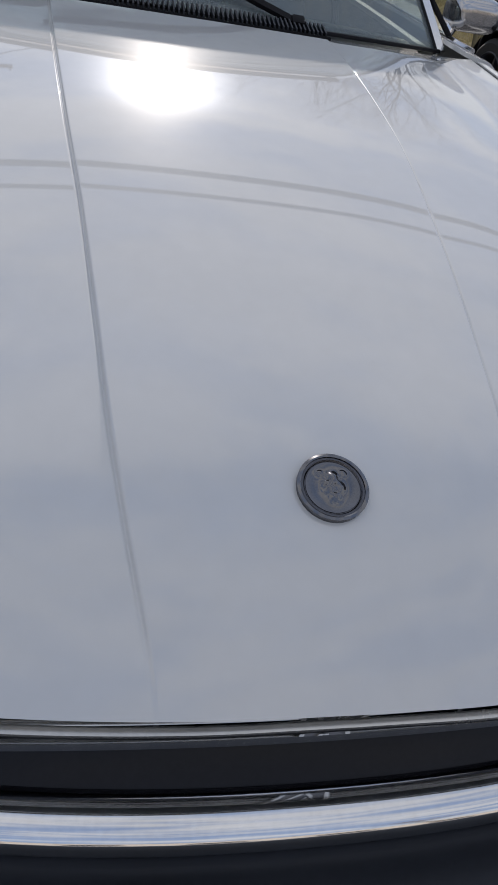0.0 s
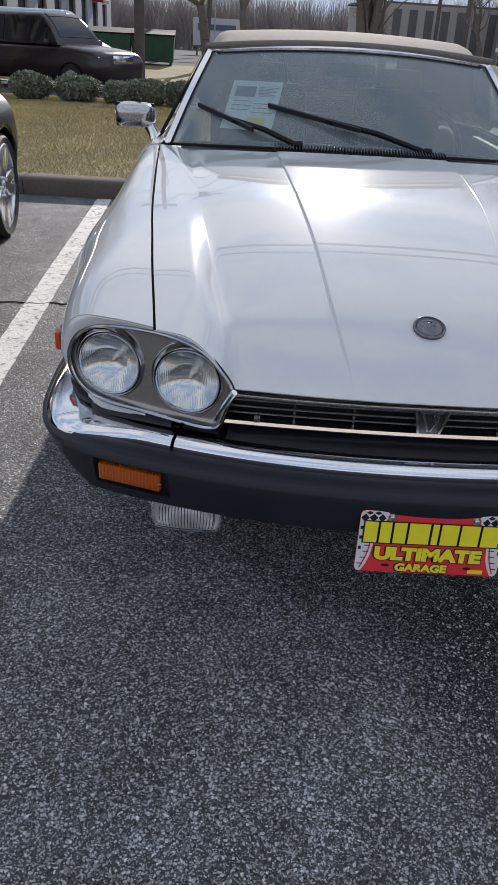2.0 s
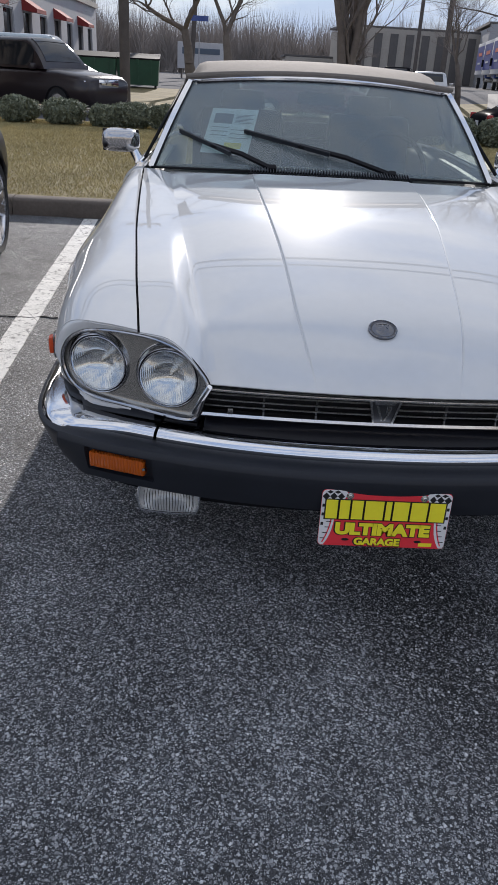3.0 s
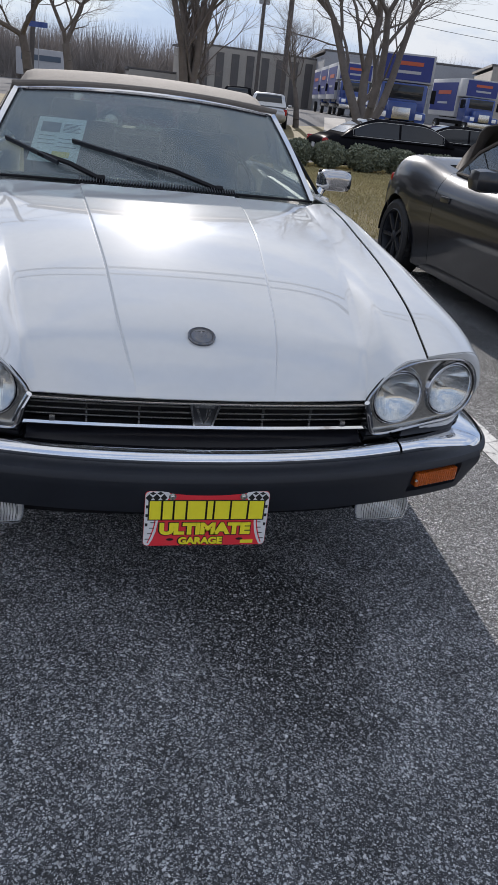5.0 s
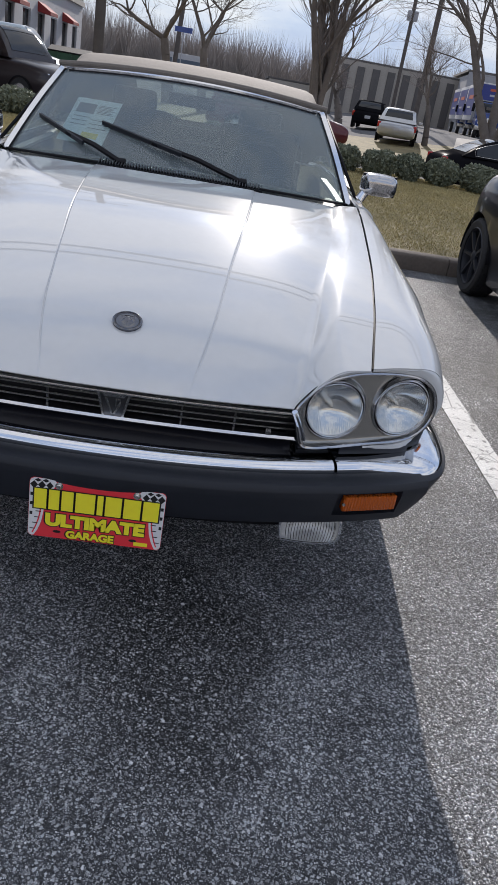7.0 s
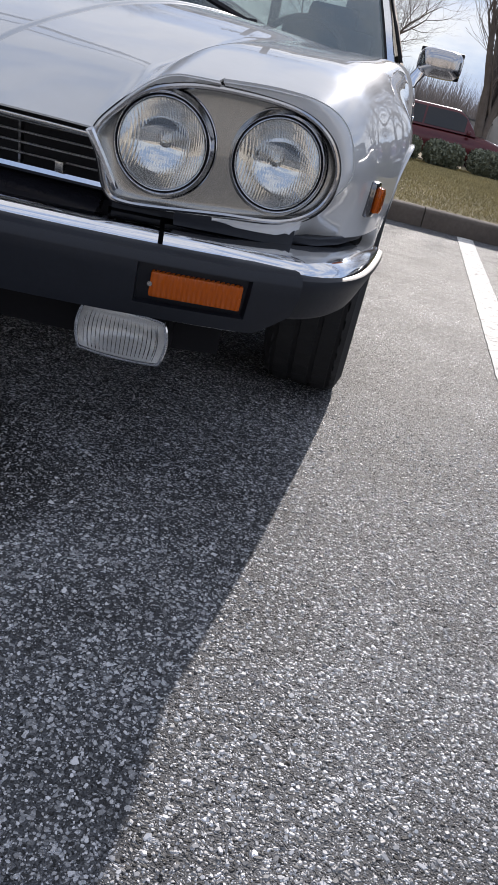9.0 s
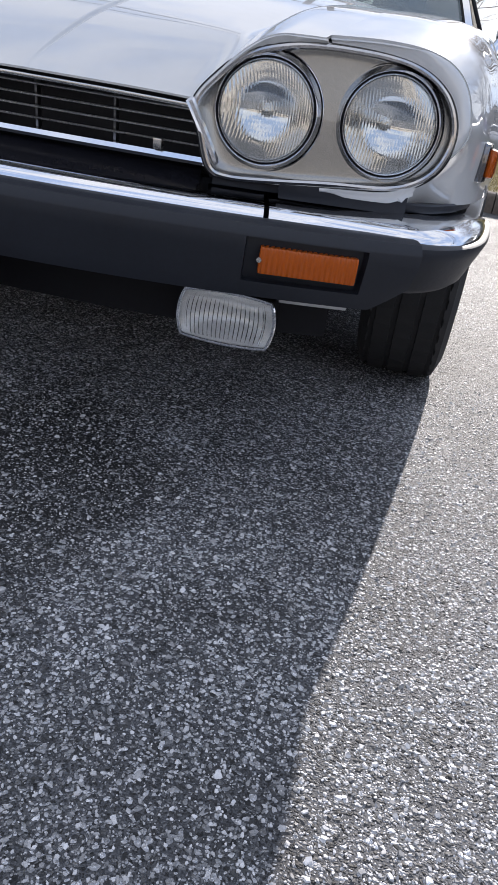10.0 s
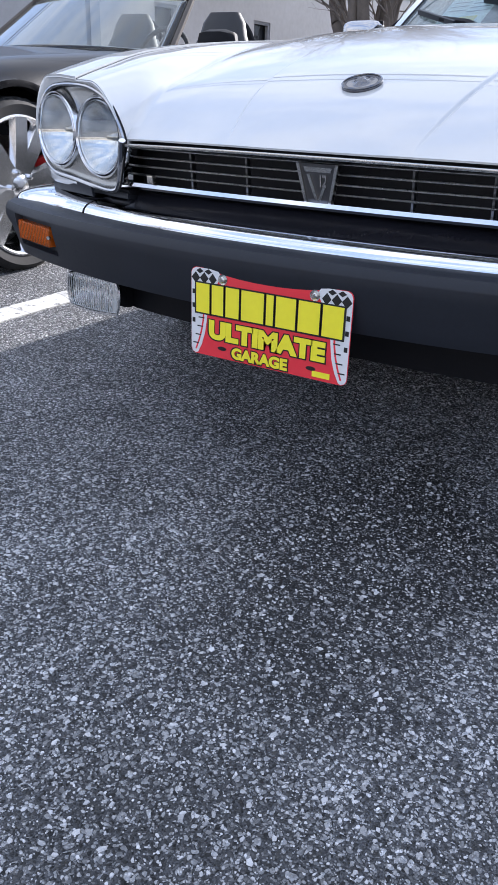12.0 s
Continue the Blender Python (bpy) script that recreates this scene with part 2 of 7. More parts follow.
def hazy_glass():
    """Windscreen glass with a pale diffuse veil mixed in for the reflected sky."""
    m = material("veiled_tinted_glass", (0.80, 0.86, 0.84), 0.01, 0.0, trans=1.0, var=0.02, ior=1.5)
    n, l = m.node_tree.nodes, m.node_tree.links
    sky_veil = n.new("ShaderNodeBsdfDiffuse")
    sky_veil.inputs["Color"].default_value = (0.40, 0.46, 0.49, 1)
    spot = n.new("ShaderNodeTexNoise")
    spot.inputs["Scale"].default_value, spot.inputs["Detail"].default_value = 0.9, 2
    rng = n.new("ShaderNodeMapRange")
    rng.inputs["To Min"].default_value, rng.inputs["To Max"].default_value = 0.19, 0.24
    mix = n.new("ShaderNodeMixShader")
    l.new(spot.outputs["Fac"], rng.inputs["Value"])
    l.new(rng.outputs["Result"], mix.inputs["Fac"])
    clear, gloss, edge = n.new("ShaderNodeBsdfTransparent"), n.new("ShaderNodeBsdfGlossy"), n.new("ShaderNodeLayerWeight")
    clear.inputs["Color"].default_value = (0.78, 0.84, 0.82, 1)
    gloss.inputs["Roughness"].default_value = 0.01
    edge.inputs["Blend"].default_value = 0.5
    power, scaled, pane = n.new("ShaderNodeMath"), n.new("ShaderNodeMath"), n.new("ShaderNodeMixShader")
    power.operation, scaled.operation = "POWER", "MULTIPLY_ADD"
    power.inputs[1].default_value = 4.0
    scaled.inputs[1].default_value, scaled.inputs[2].default_value = 0.8, 0.045
    l.new(edge.outputs["Facing"], power.inputs[0])
    l.new(power.outputs[0], scaled.inputs[0])
    l.new(scaled.outputs[0], pane.inputs["Fac"])
    l.new(clear.outputs["BSDF"], pane.inputs[1])
    l.new(gloss.outputs["BSDF"], pane.inputs[2])
    l.new(pane.outputs["Shader"], mix.inputs[1])
    l.new(sky_veil.outputs["BSDF"], mix.inputs[2])
    l.new(mix.outputs["Shader"], n["Material Output"].inputs["Surface"])
    return m


WSGLASS = hazy_glass()
GLASS = material("tinted_glass", (0.80, 0.86, 0.84), 0.01, 0.0, trans=1.0, var=0.02, ior=1.45)
def clear_lens():
    """Clear lamp glass: see-through, with a gloss that grows towards the rim."""
    m = bpy.data.materials.new("fluted_clear_glass")
    m.use_nodes = True
    n, l = m.node_tree.nodes, m.node_tree.links
    n.remove(n["Principled BSDF"])
    clear, gloss, mix, edge = n.new("ShaderNodeBsdfTransparent"), n.new("ShaderNodeBsdfGlossy"), n.new("ShaderNodeMixShader"), n.new("ShaderNodeLayerWeight")
    clear.inputs["Color"].default_value = (0.96, 0.97, 0.97, 1)
    gloss.inputs["Roughness"].default_value = 0.02
    edge.inputs["Blend"].default_value = 0.5
    power, scaled = n.new("ShaderNodeMath"), n.new("ShaderNodeMath")
    power.operation, scaled.operation = "POWER", "MULTIPLY_ADD"
    power.inputs[1].default_value = 4.0
    scaled.inputs[1].default_value, scaled.inputs[2].default_value = 0.5, 0.04
    l.new(edge.outputs["Facing"], power.inputs[0])
    l.new(power.outputs[0], scaled.inputs[0])
    l.new(scaled.outputs[0], mix.inputs["Fac"])
    l.new(clear.outputs["BSDF"], mix.inputs[1])
    l.new(gloss.outputs["BSDF"], mix.inputs[2])
    l.new(mix.outputs["Shader"], n["Material Output"].inputs["Surface"])
    return m


LENS = clear_lens()
HEADREFLECTOR = ribbed("bright_lamp_reflector", (0.80, 0.80, 0.80), 0.05, 70.0, "X", 0.20, trans=0.0, metal=1.0, dist=0.0006)
BADGEMETAL = material("blackened_badge_metal", (0.13, 0.13, 0.14), 0.24, 1.0, var=0.25, scale=60, bump=0.3, bump_scale=900, bump_dist=0.0005)
FOGLENS = material("ribbed_clear_glass", (0.98, 0.98, 0.97), 0.02, 0.0, trans=1.0, var=0.02, ior=1.5)
REFLECTOR = material("silver_reflector", (0.95, 0.95, 0.95), 0.22, 0.25, var=0.05)
AMBER = ribbed("ribbed_amber_plastic", (0.66, 0.13, 0.010), 0.12, 42.0, "X", 0.8, trans=0.35)
REDLENS = material("red_plastic", (0.55, 0.02, 0.01), 0.15, 0.0, trans=0.3, var=0.1)
CANVAS = material("taupe_canvas", (0.185, 0.163, 0.142), 0.9, 0.0, var=0.15, scale=9, bump=0.4, bump_scale=900, bump_dist=0.001)
SHADEDAMBER = material("shaded_amber_plastic", (0.75, 0.09, 0.02), 0.15, 0.0, trans=0.2, var=0.1)
BLACKCANVAS = material("dark_brown_canvas", (0.105, 0.090, 0.078), 0.9, 0.0, var=0.2, scale=9, bump=0.4, bump_scale=900, bump_dist=0.001)
PAPER = material("pale_blue_paper", (0.84, 0.95, 1.0), 0.7, 0.0, var=0.03)
SUNLITTRIM = material("sunlit_door_trim", (0.72, 0.71, 0.68), 0.5, 0.0, var=0.06, scale=8)
INK = material("grey_print", (0.10, 0.13, 0.17), 0.7, 0.0, var=0.05)
YELLOWINK = material("yellow_print", (0.85, 0.72, 0.05), 0.45, 0.0, var=0.04)
REDINK = material("red_enamel", (0.85, 0.04, 0.055), 0.3, 0.0, var=0.04, coat=0.5)
WHITEINK = material("white_enamel", (0.80, 0.80, 0.80), 0.3, 0.0, var=0.04, coat=0.5)
YELLOWENAMEL = material("yellow_enamel", (0.98, 0.86, 0.035), 0.35, 0.0, var=0.04)
BLACKINK = material("black_enamel", (0.015, 0.015, 0.015), 0.35, 0.0, var=0.1)
LEATHER = material("dark_leather", (0.018, 0.0175, 0.019), 0.5, 0.0, var=0.2, scale=8, bump=0.3, bump_scale=300)
TRIMGREY = material("grey_dashboard", (0.035, 0.036, 0.039), 0.6, 0.0, var=0.15, scale=8)
ASPHALT = asphalt_material()
CHIPSTONE = material("asphalt_stone_chip", (0.016, 0.017, 0.020), 0.55, 0.0, color2=(0.69, 0.69, 0.70), var=0.2, scale=60, random=1.6, island=True)
CONCRETE = material("kerb_concrete", (0.145, 0.120, 0.100), 0.9, 0.0, var=0.25, scale=3, bump=0.6, bump_scale=120)
def worn_paint():
    """Road paint, cracked and rubbed through to the dark stone in places."""
    m = material("worn_white_road_paint", (0.66, 0.65, 0.62), 0.75, 0.0, var=0.25, scale=5, bump=0.9, bump_scale=110, bump_dist=0.004)
    n, l = m.node_tree.nodes, m.node_tree.links
    base = n["Principled BSDF"].inputs["Base Color"]
    paint = base.links[0].from_socket
    tex = n.new("ShaderNodeTexCoord")
    rub = n.new("ShaderNodeTexNoise")
    rub.inputs["Scale"].default_value, rub.inputs["Detail"].default_value, rub.inputs["Roughness"].default_value = 22.0, 9.0, 0.72
    crack = n.new("ShaderNodeTexVoronoi")
    crack.feature = "DISTANCE_TO_EDGE"
    crack.inputs["Scale"].default_value = 3.5
    worn, line, both = n.new("ShaderNodeMapRange"), n.new("ShaderNodeMapRange"), n.new("ShaderNodeMath")
    worn.inputs["From Min"].default_value, worn.inputs["From Max"].default_value = 0.55, 0.61
    line.inputs["From Min"].default_value, line.inputs["From Max"].default_value = 0.010, 0.0
    both.operation = "MAXIMUM"
    mix = n.new("ShaderNodeMix")
    mix.data_type = "RGBA"
    mix.inputs["B"].default_value = (0.15, 0.145, 0.14, 1)
    l.new(tex.outputs["Object"], rub.inputs["Vector"])
    l.new(tex.outputs["Object"], crack.inputs["Vector"])
    l.new(rub.outputs["Fac"], worn.inputs["Value"])
    l.new(crack.outputs["Distance"], line.inputs["Value"])
    l.new(worn.outputs["Result"], both.inputs[0])
    l.new(line.outputs["Result"], both.inputs[1])
    l.new(both.outputs[0], mix.inputs["Factor"])
    l.new(paint, mix.inputs["A"])
    l.new(mix.outputs["Result"], base)
    return m


LINEPAINT = worn_paint()
EARTH = material("dry_turf", (0.145, 0.12, 0.055), 0.95, 0.0, color2=(0.24, 0.195, 0.095), var=0.25, scale=1.5, bump=0.6, bump_scale=90)
BLADE = material("dry_grass_blade", (0.25, 0.22, 0.085), 0.8, 0.0, color2=(0.54, 0.44, 0.22), var=0.2, scale=2, random=1.0, island=True)
LEAF = material("box_hedge_leaf", (0.075, 0.10, 0.055), 0.7, 0.0, color2=(0.24, 0.255, 0.18), var=0.3, scale=4, random=1.0, island=True)
BARK = material("grey_brown_bark", (0.165, 0.142, 0.125), 0.9, 0.0, var=0.3, scale=5, bump=0.8, bump_scale=60, bump_dist=0.01)
TWIG = material("thin_twig_bark", (0.22, 0.185, 0.165), 0.9, 0.0, var=0.2, scale=5)
POLEWOOD = material("weathered_pole_wood", (0.11, 0.095, 0.085), 0.9, 0.0, var=0.25, scale=4)
DARKPAINT = material("black_metallic_paint", (0.008, 0.007, 0.008), 0.34, 0.1, spec=0.2, coat=0.32, coat_rough=0.03, var=0.1, scale=3)
FARBLACK = material("dull_black_paint", (0.010, 0.010, 0.012), 0.7, 0.0, spec=0.0, coat=0.015, coat_rough=0.2, var=0.1, scale=3)
GREYPAINT = material("satin_grey_paint", (0.026, 0.028, 0.034), 0.28, 0.5, spec=0.3, coat=0.8, coat_ior=1.55, coat_rough=0.05, var=0.08, scale=3)
BROWNPAINT = material("black_cherry_paint", (0.022, 0.014, 0.015), 0.3, 0.1, coat=0.4, coat_rough=0.05, var=0.1, scale=3)
REDPAINT = material("dark_red_paint", (0.10, 0.010, 0.014), 0.3, 0.2, coat=0.5, coat_rough=0.05, var=0.1, scale=3)
SILVERPAINT = material("silver_paint", (0.55, 0.56, 0.57), 0.3, 0.6, coat=1.0, coat_rough=0.05, var=0.06, scale=3)
DARKGLASS = material("dark_tinted_glass", (0.02, 0.022, 0.025), 0.05, 0.0, var=0.1, spec=0.55)
GREENSTEEL = material("green_painted_steel", (0.012, 0.065, 0.032), 0.5, 0.0, var=0.3, scale=3)
BLUEVINYL = material("blue_truck_vinyl", (0.03, 0.045, 0.22), 0.45, 0.0, var=0.12, scale=1.5)
BLUEPAINT = material("blue_truck_paint", (0.02, 0.06, 0.26), 0.3, 0.1, coat=0.8, var=0.1, scale=2)
WHITEBOX = material("white_truck_panel", (0.50, 0.50, 0.51), 0.5, 0.0, var=0.10, scale=1)
ORANGEINK = material("orange_lettering", (0.55, 0.12, 0.06), 0.5, 0.0, var=0.05)
ALLOY = material("bright_alloy", (0.80, 0.80, 0.81), 0.16, 1.0, var=0.06, scale=9, rough_var=0.08)
CALIPER = material("red_caliper_paint", (0.45, 0.02, 0.02), 0.35, 0.0, var=0.08, scale=9)
PALEBLUE = material("pale_blue_van_paint", (0.50, 0.58, 0.62), 0.35, 0.0, coat=0.6, var=0.06, scale=2)
BEIGEWALL = material("beige_building_panel", (0.40, 0.365, 0.32), 0.85, 0.0, var=0.12, scale=0.6, bump=0.2, bump_scale=20)
GREYWALL = material("blue_grey_building_panel", (0.37, 0.37, 0.385), 0.8, 0.0, var=0.1, scale=0.5, bump=0.2, bump_scale=20)
DARKWALL = material("dark_brown_panel", (0.13, 0.12, 0.115), 0.8, 0.0, var=0.15, scale=0.8)
AWNING = material("red_awning_canvas", (0.24, 0.03, 0.028), 0.85, 0.0, var=0.15, scale=2)
ROADTAR = material("distant_road_asphalt", (0.13, 0.13, 0.135), 1.0, 0.0, var=0.2, scale=0.6, bump=0.3, bump_scale=40, spec=0.08)
WALKWAY = material("pale_concrete_path", (0.27, 0.255, 0.235), 0.9, 0.0, var=0.15, scale=1.5)
CABLE = material("black_cable", (0.02, 0.02, 0.022), 0.7, 0.0, var=0.1)
PINKISH = material("winter_thicket", (0.27, 0.24, 0.22), 0.95, 0.0, var=0.25, scale=2, random=0.6, island=True)


# ---------------------------------------------------------------- mesh helpers
def link(name, me, mat, parent=None, label="", smooth=True):
    ob = new(name, me)
    me.materials.append(mat)
    if smooth:
        me.polygons.foreach_set("use_smooth", [True] * len(me.polygons))
    if parent is not None:
        ob.parent = parent
        ob.matrix_parent_inverse = parent.matrix_world.inverted()
    if label:
        ob["label"] = label
    return ob


def part(name, bm, mat, parent=None, label="", smooth=True, sharp=35):
    """Links a bmesh as one mesh object under a thing or under a part."""
    me = bpy.data.meshes.new(name)
    bmesh.ops.recalc_face_normals(bm, faces=bm.faces)
    if smooth and sharp:
        for e in bm.edges:
            if len(e.link_faces) == 2 and e.calc_face_angle(0) > radians(sharp):
                e.smooth = False
    bm.to_mesh(me)
    bm.free()
    return link(name, me, mat, parent, label, smooth)


def thing(name, at, label, category, group="", kind="", rz=0):
    ob = new(name)
    ob.empty_display_size = 0.1
    ob.matrix_world = pose(*at, 0, 0, rz)
    bpy.context.view_layer.update()
    return tagged(ob, label, category, group, kind)


def box(bm, c, s, rot=None, bevel=0.0):
    m = Matrix.Translation(c)
    if rot is not None:
        m = m @ (rot if isinstance(rot, Matrix) else Euler([radians(a) for a in rot]).to_matrix().to_4x4())
    r = bmesh.ops.create_cube(bm, size=1.0, matrix=m @ Matrix.Diagonal((*s, 1)))
    if bevel:
        es = list({e for v in r["verts"] for e in v.link_edges})
        bmesh.ops.bevel(bm, geom=es, offset=bevel, segments=2, affect="EDGES", profile=0.6)
    return bm


def new_box(c, s, rot=None, bevel=0.0):
    return box(bmesh.new(), c, s, rot, bevel)


def loft(bm, rings, closed=True, caps=True):
    """Skins a list of rings (lists of points of the same length)."""
    vs = [[bm.verts.new(p) for p in ring] for ring in rings]
    n = len(rings[0])
    for a, b in zip(vs, vs[1:]):
        for i in range(n if closed else n - 1):
            j = (i + 1) % n
            bm.faces.new((a[i], a[j], b[j], b[i]))
    if caps and closed:
        bm.faces.new(vs[0][::-1])
        bm.faces.new(vs[-1])
    return bm


def sheet(fn, nu, nv, thick=0.0, side=1):
    """A grid over (u, v) in 0..1; with thick, a closed shell along its normals."""
    bm = bmesh.new()
    vs = [[bm.verts.new(fn(i / nu, j / nv)) for j in range(nv + 1)] for i in range(nu + 1)]
    for i in range(nu):
        for j in range(nv):
            bm.faces.new((vs[i][j], vs[i + 1][j], vs[i + 1][j + 1], vs[i][j + 1]))
    if thick:
        bm.normal_update()
        off = [[v.co - v.normal * thick * side for v in col] for col in vs]
        ws = [[bm.verts.new(p) for p in col] for col in off]
        for i in range(nu):
            for j in range(nv):
                bm.faces.new((ws[i][j], ws[i][j + 1], ws[i + 1][j + 1], ws[i + 1][j]))
        rim = [(i, 0) for i in range(nu)] + [(nu, j) for j in range(nv)] + [(i, nv) for i in range(nu, 0, -1)] + [(0, j) for j in range(nv, 0, -1)]
        for (a, b), (c, d) in zip(rim, rim[1:] + rim[:1]):
            bm.faces.new((vs[a][b], ws[a][b], ws[c][d], vs[c][d]))
    return bm


def sweep(bm, path, section, up=(0, 0, 1), closed=False, caps=True):
    """Moves a 2D section (side, up) along a path of points."""
    path = [Vector(p) for p in path]
    rings = []
    for i, p in enumerate(path):
        a = path[i - 1] if (i or closed) else p
        b = path[(i + 1) % len(path)] if (i < len(path) - 1 or closed) else p
        d = (b - a).normalized()
        s = d.cross(Vector(up)).normalized()
        u = s.cross(d)
        rings.append([p + s * x + u * y for x, y in section])
    if closed:
        rings.append(rings[0])
        caps = False
    loft(bm, rings, True, caps)
    if closed:
        bmesh.ops.remove_doubles(bm, verts=bm.verts, dist=1e-6)
    return bm


def circle(r, n=10, rx=1.0, ry=1.0):
    return [(r * rx * math.cos(2 * math.pi * k / n), r * ry * math.sin(2 * math.pi * k / n)) for k in range(n)]


def lathe(profile, centre, axis, n=40, caps=False):
    """Turns a profile of (radius, along) round an axis."""
    bm = bmesh.new()
    q = Vector(axis).normalized().to_track_quat("Z", "Y").to_matrix()
    c = Vector(centre)
    rings = [[c + q @ Vector((r * math.cos(2 * math.pi * k / n), r * math.sin(2 * math.pi * k / n), h)) for k in range(n)] for r, h in profile]
    loft(bm, rings, True, caps)
    return bm


def spline(table, x):
    """Smooth interpolation (Catmull-Rom) in a table of (x, y)."""
    if x <= table[0][0]:
        return table[0][1]
    if x >= table[-1][0]:
        return table[-1][1]
    k = next(i for i in range(len(table) - 1) if x <= table[i + 1][0])
    (x0, y0), (x1, y1) = table[k], table[k + 1]
    m0 = (y1 - table[k - 1][1]) / (x1 - table[k - 1][0]) if k else (y1 - y0) / (x1 - x0)
    m1 = (table[k + 2][1] - y0) / (table[k + 2][0] - x0) if k + 2 < len(table) else (y1 - y0) / (x1 - x0)
    h = x1 - x0
    t = (x - x0) / h
    return ((2 * t**3 - 3 * t**2 + 1) * y0 + (t**3 - 2 * t**2 + t) * h * m0 + (3 * t**2 - 2 * t**3) * y1 + (t**3 - t**2) * h * m1)


def ease(a, b, x):
    t = min(1.0, max(0.0, (x - a) / (b - a)))
    return t * t * (3 - 2 * t)


def mirrored(bm):
    """A copy of a bmesh mirrored in x."""
    b2 = bm.copy()
    for v in b2.verts:
        v.co.x *= -1
    bmesh.ops.reverse_faces(b2, faces=b2.faces)
    return b2


def pair(name, bm, mat, parent, label="", **kw):
    b2 = mirrored(bm)
    return part(name, bm, mat, parent, label, **kw), part(name, b2, mat, parent, label, **kw)


# ---------------------------------------------------------------- ground, kerb, lines, lawn
def terrain(x, y):
    """Height of the land: a level lot, a lawn behind its kerb, a lane, then a gentle rise."""
    lawn = 0.15 * ease(5.66, 5.70, y) + 0.05 * ease(6, 12, y)
    lane = -0.22 * ease(14.9, 16.2, y) - 0.26 * ease(15, 18, y) * ease(0, 4, x)
    rise = (0.40 + 0.70 * ease(4, 16, x)) * ease(22, 48, y)
    return lawn + lane + rise


def ground_sheet():
    xs = sorted(set([round(-40 + 1.0 * i, 2) for i in range(81)] + [-2000, -600, -200, -90, -60, 60, 90, 200, 600, 2000]))
    ys = sorted(set([-2000, -500, -120, -40, -20, -10, -6, -4, -2, 0, 2, 4, 5.5, 5.66, 5.68, 5.70, 6.2, 7, 8, 9, 10, 11, 12, 13, 14, 14.9, 15.3, 15.8, 16.2]
                    + list(range(17, 60, 2)) + [65, 80, 120, 300, 900, 2000]))
    bm = bmesh.new()
    vs = [[bm.verts.new((x, y, terrain(x, y))) for y in ys] for x in xs]
    for i in range(len(xs) - 1):
        for j in range(len(ys) - 1):
            f = bm.faces.new((vs[i][j], vs[i + 1][j], vs[i + 1][j + 1], vs[i][j + 1]))
            yc, xc = (ys[j] + ys[j + 1]) / 2, (xs[i] + xs[i + 1]) / 2
            f.material_index = 0 if yc < 5.6 else 1 if yc < 15.0 else 2 if yc < 23.0 else (1 if yc < 40 else 2)
    ob = part("ground", bm, ASPHALT, smooth=False)
    ob.data.materials.append(EARTH)
    ob.data.materials.append(ROADTAR)
    return tagged(ob, "worn grey asphalt parking lot with lawn and lane behind", "ground", kind="structure")


ground_sheet()

# kerb with rounded top edge, in cast lengths
def kerb_piece(x0, x1):
    sec = [(5.53, -0.02), (5.535, 0.118), (5.545, 0.136), (5.562, 0.146), (5.69, 0.152), (5.70, 0.02), (5.70, -0.02)]
    bm = bmesh.new()
    loft(bm, [[(x, y, z) for y, z in sec] for x in (x0 + 0.004, x1 - 0.004)])
    return bm


kerb = thing("kerb", (0, 5.6, 0), "weathered concrete kerb edging the lawn", "kerb", kind="structure")
for k in range(-14, 15):
    part("kerb_stone", kerb_piece(k * 1.2, k * 1.2 + 1.2), CONCRETE, kerb, sharp=60)


def painted_line(name, x0, y0, x1, y1, w):
    """A worn painted stripe with ragged edges, a few millimetres thick."""
    rng = random.Random(name + str(x0))
    d = Vector((x1 - x0, y1 - y0, 0))
    s = Vector((d.y, -d.x, 0)).normalized()
    n = int(d.length / 0.05)
    bm = bmesh.new()
    rings = []
    for i in range(n + 1):
        c = Vector((x0, y0, 0)) + d * (i / n)
        a, b = c - s * (w / 2 + rng.uniform(-0.003, 0.001)), c + s * (w / 2 + rng.uniform(-0.003, 0.001))
        rings.append([(a.x, a.y, 0.0), (a.x, a.y, 0.0045), (b.x, b.y, 0.0045), (b.x, b.y, 0.0)])
    loft(bm, rings)
    return tagged(part(name, bm, LINEPAINT, smooth=False), "worn white painted parking line on the asphalt", "road marking", "parking lines", kind="structure")


painted_line("parking_line", -1.355, 0.30, -1.685, 5.48, 0.125)
painted_line("parking_line", 1.455, 0.45, 1.565, 5.48, 0.13)
painted_line("parking_line", -4.25, 0.95, -4.5, 5.48, 0.11)
painted_line("parking_line", 4.25, 0.45, 4.35, 5.48, 0.11)


def crack(x0, y0, x1, y1, seed):
    """A narrow jagged crack in the asphalt, drawn as a thin black strip."""
    rng = random.Random(seed)
    bm = bmesh.new()
    rings, drift = [], 0.0
    n = int(math.hypot(x1 - x0, y1 - y0) / 0.03)
    for i in range(n + 1):
        drift = drift * 0.93 + rng.gauss(0, 0.009)
        w = 0.0018 + 0.0022 * rng.random()
        x, y = x0 + (x1 - x0) * i / n, y0 + (y1 - y0) * i / n + drift
        rings.append([(x, y - w, 0.001), (x, y - w, 0.0058), (x, y + w, 0.0058), (x, y + w, 0.001)])
    loft(bm, rings)
    return tagged(part("crack", bm, BLACK, smooth=False), "thin jagged dark crack across the asphalt", "crack", "cracks in the asphalt", kind="structure")


crack(-4.2, 2.35, -0.95, 2.55, 3)


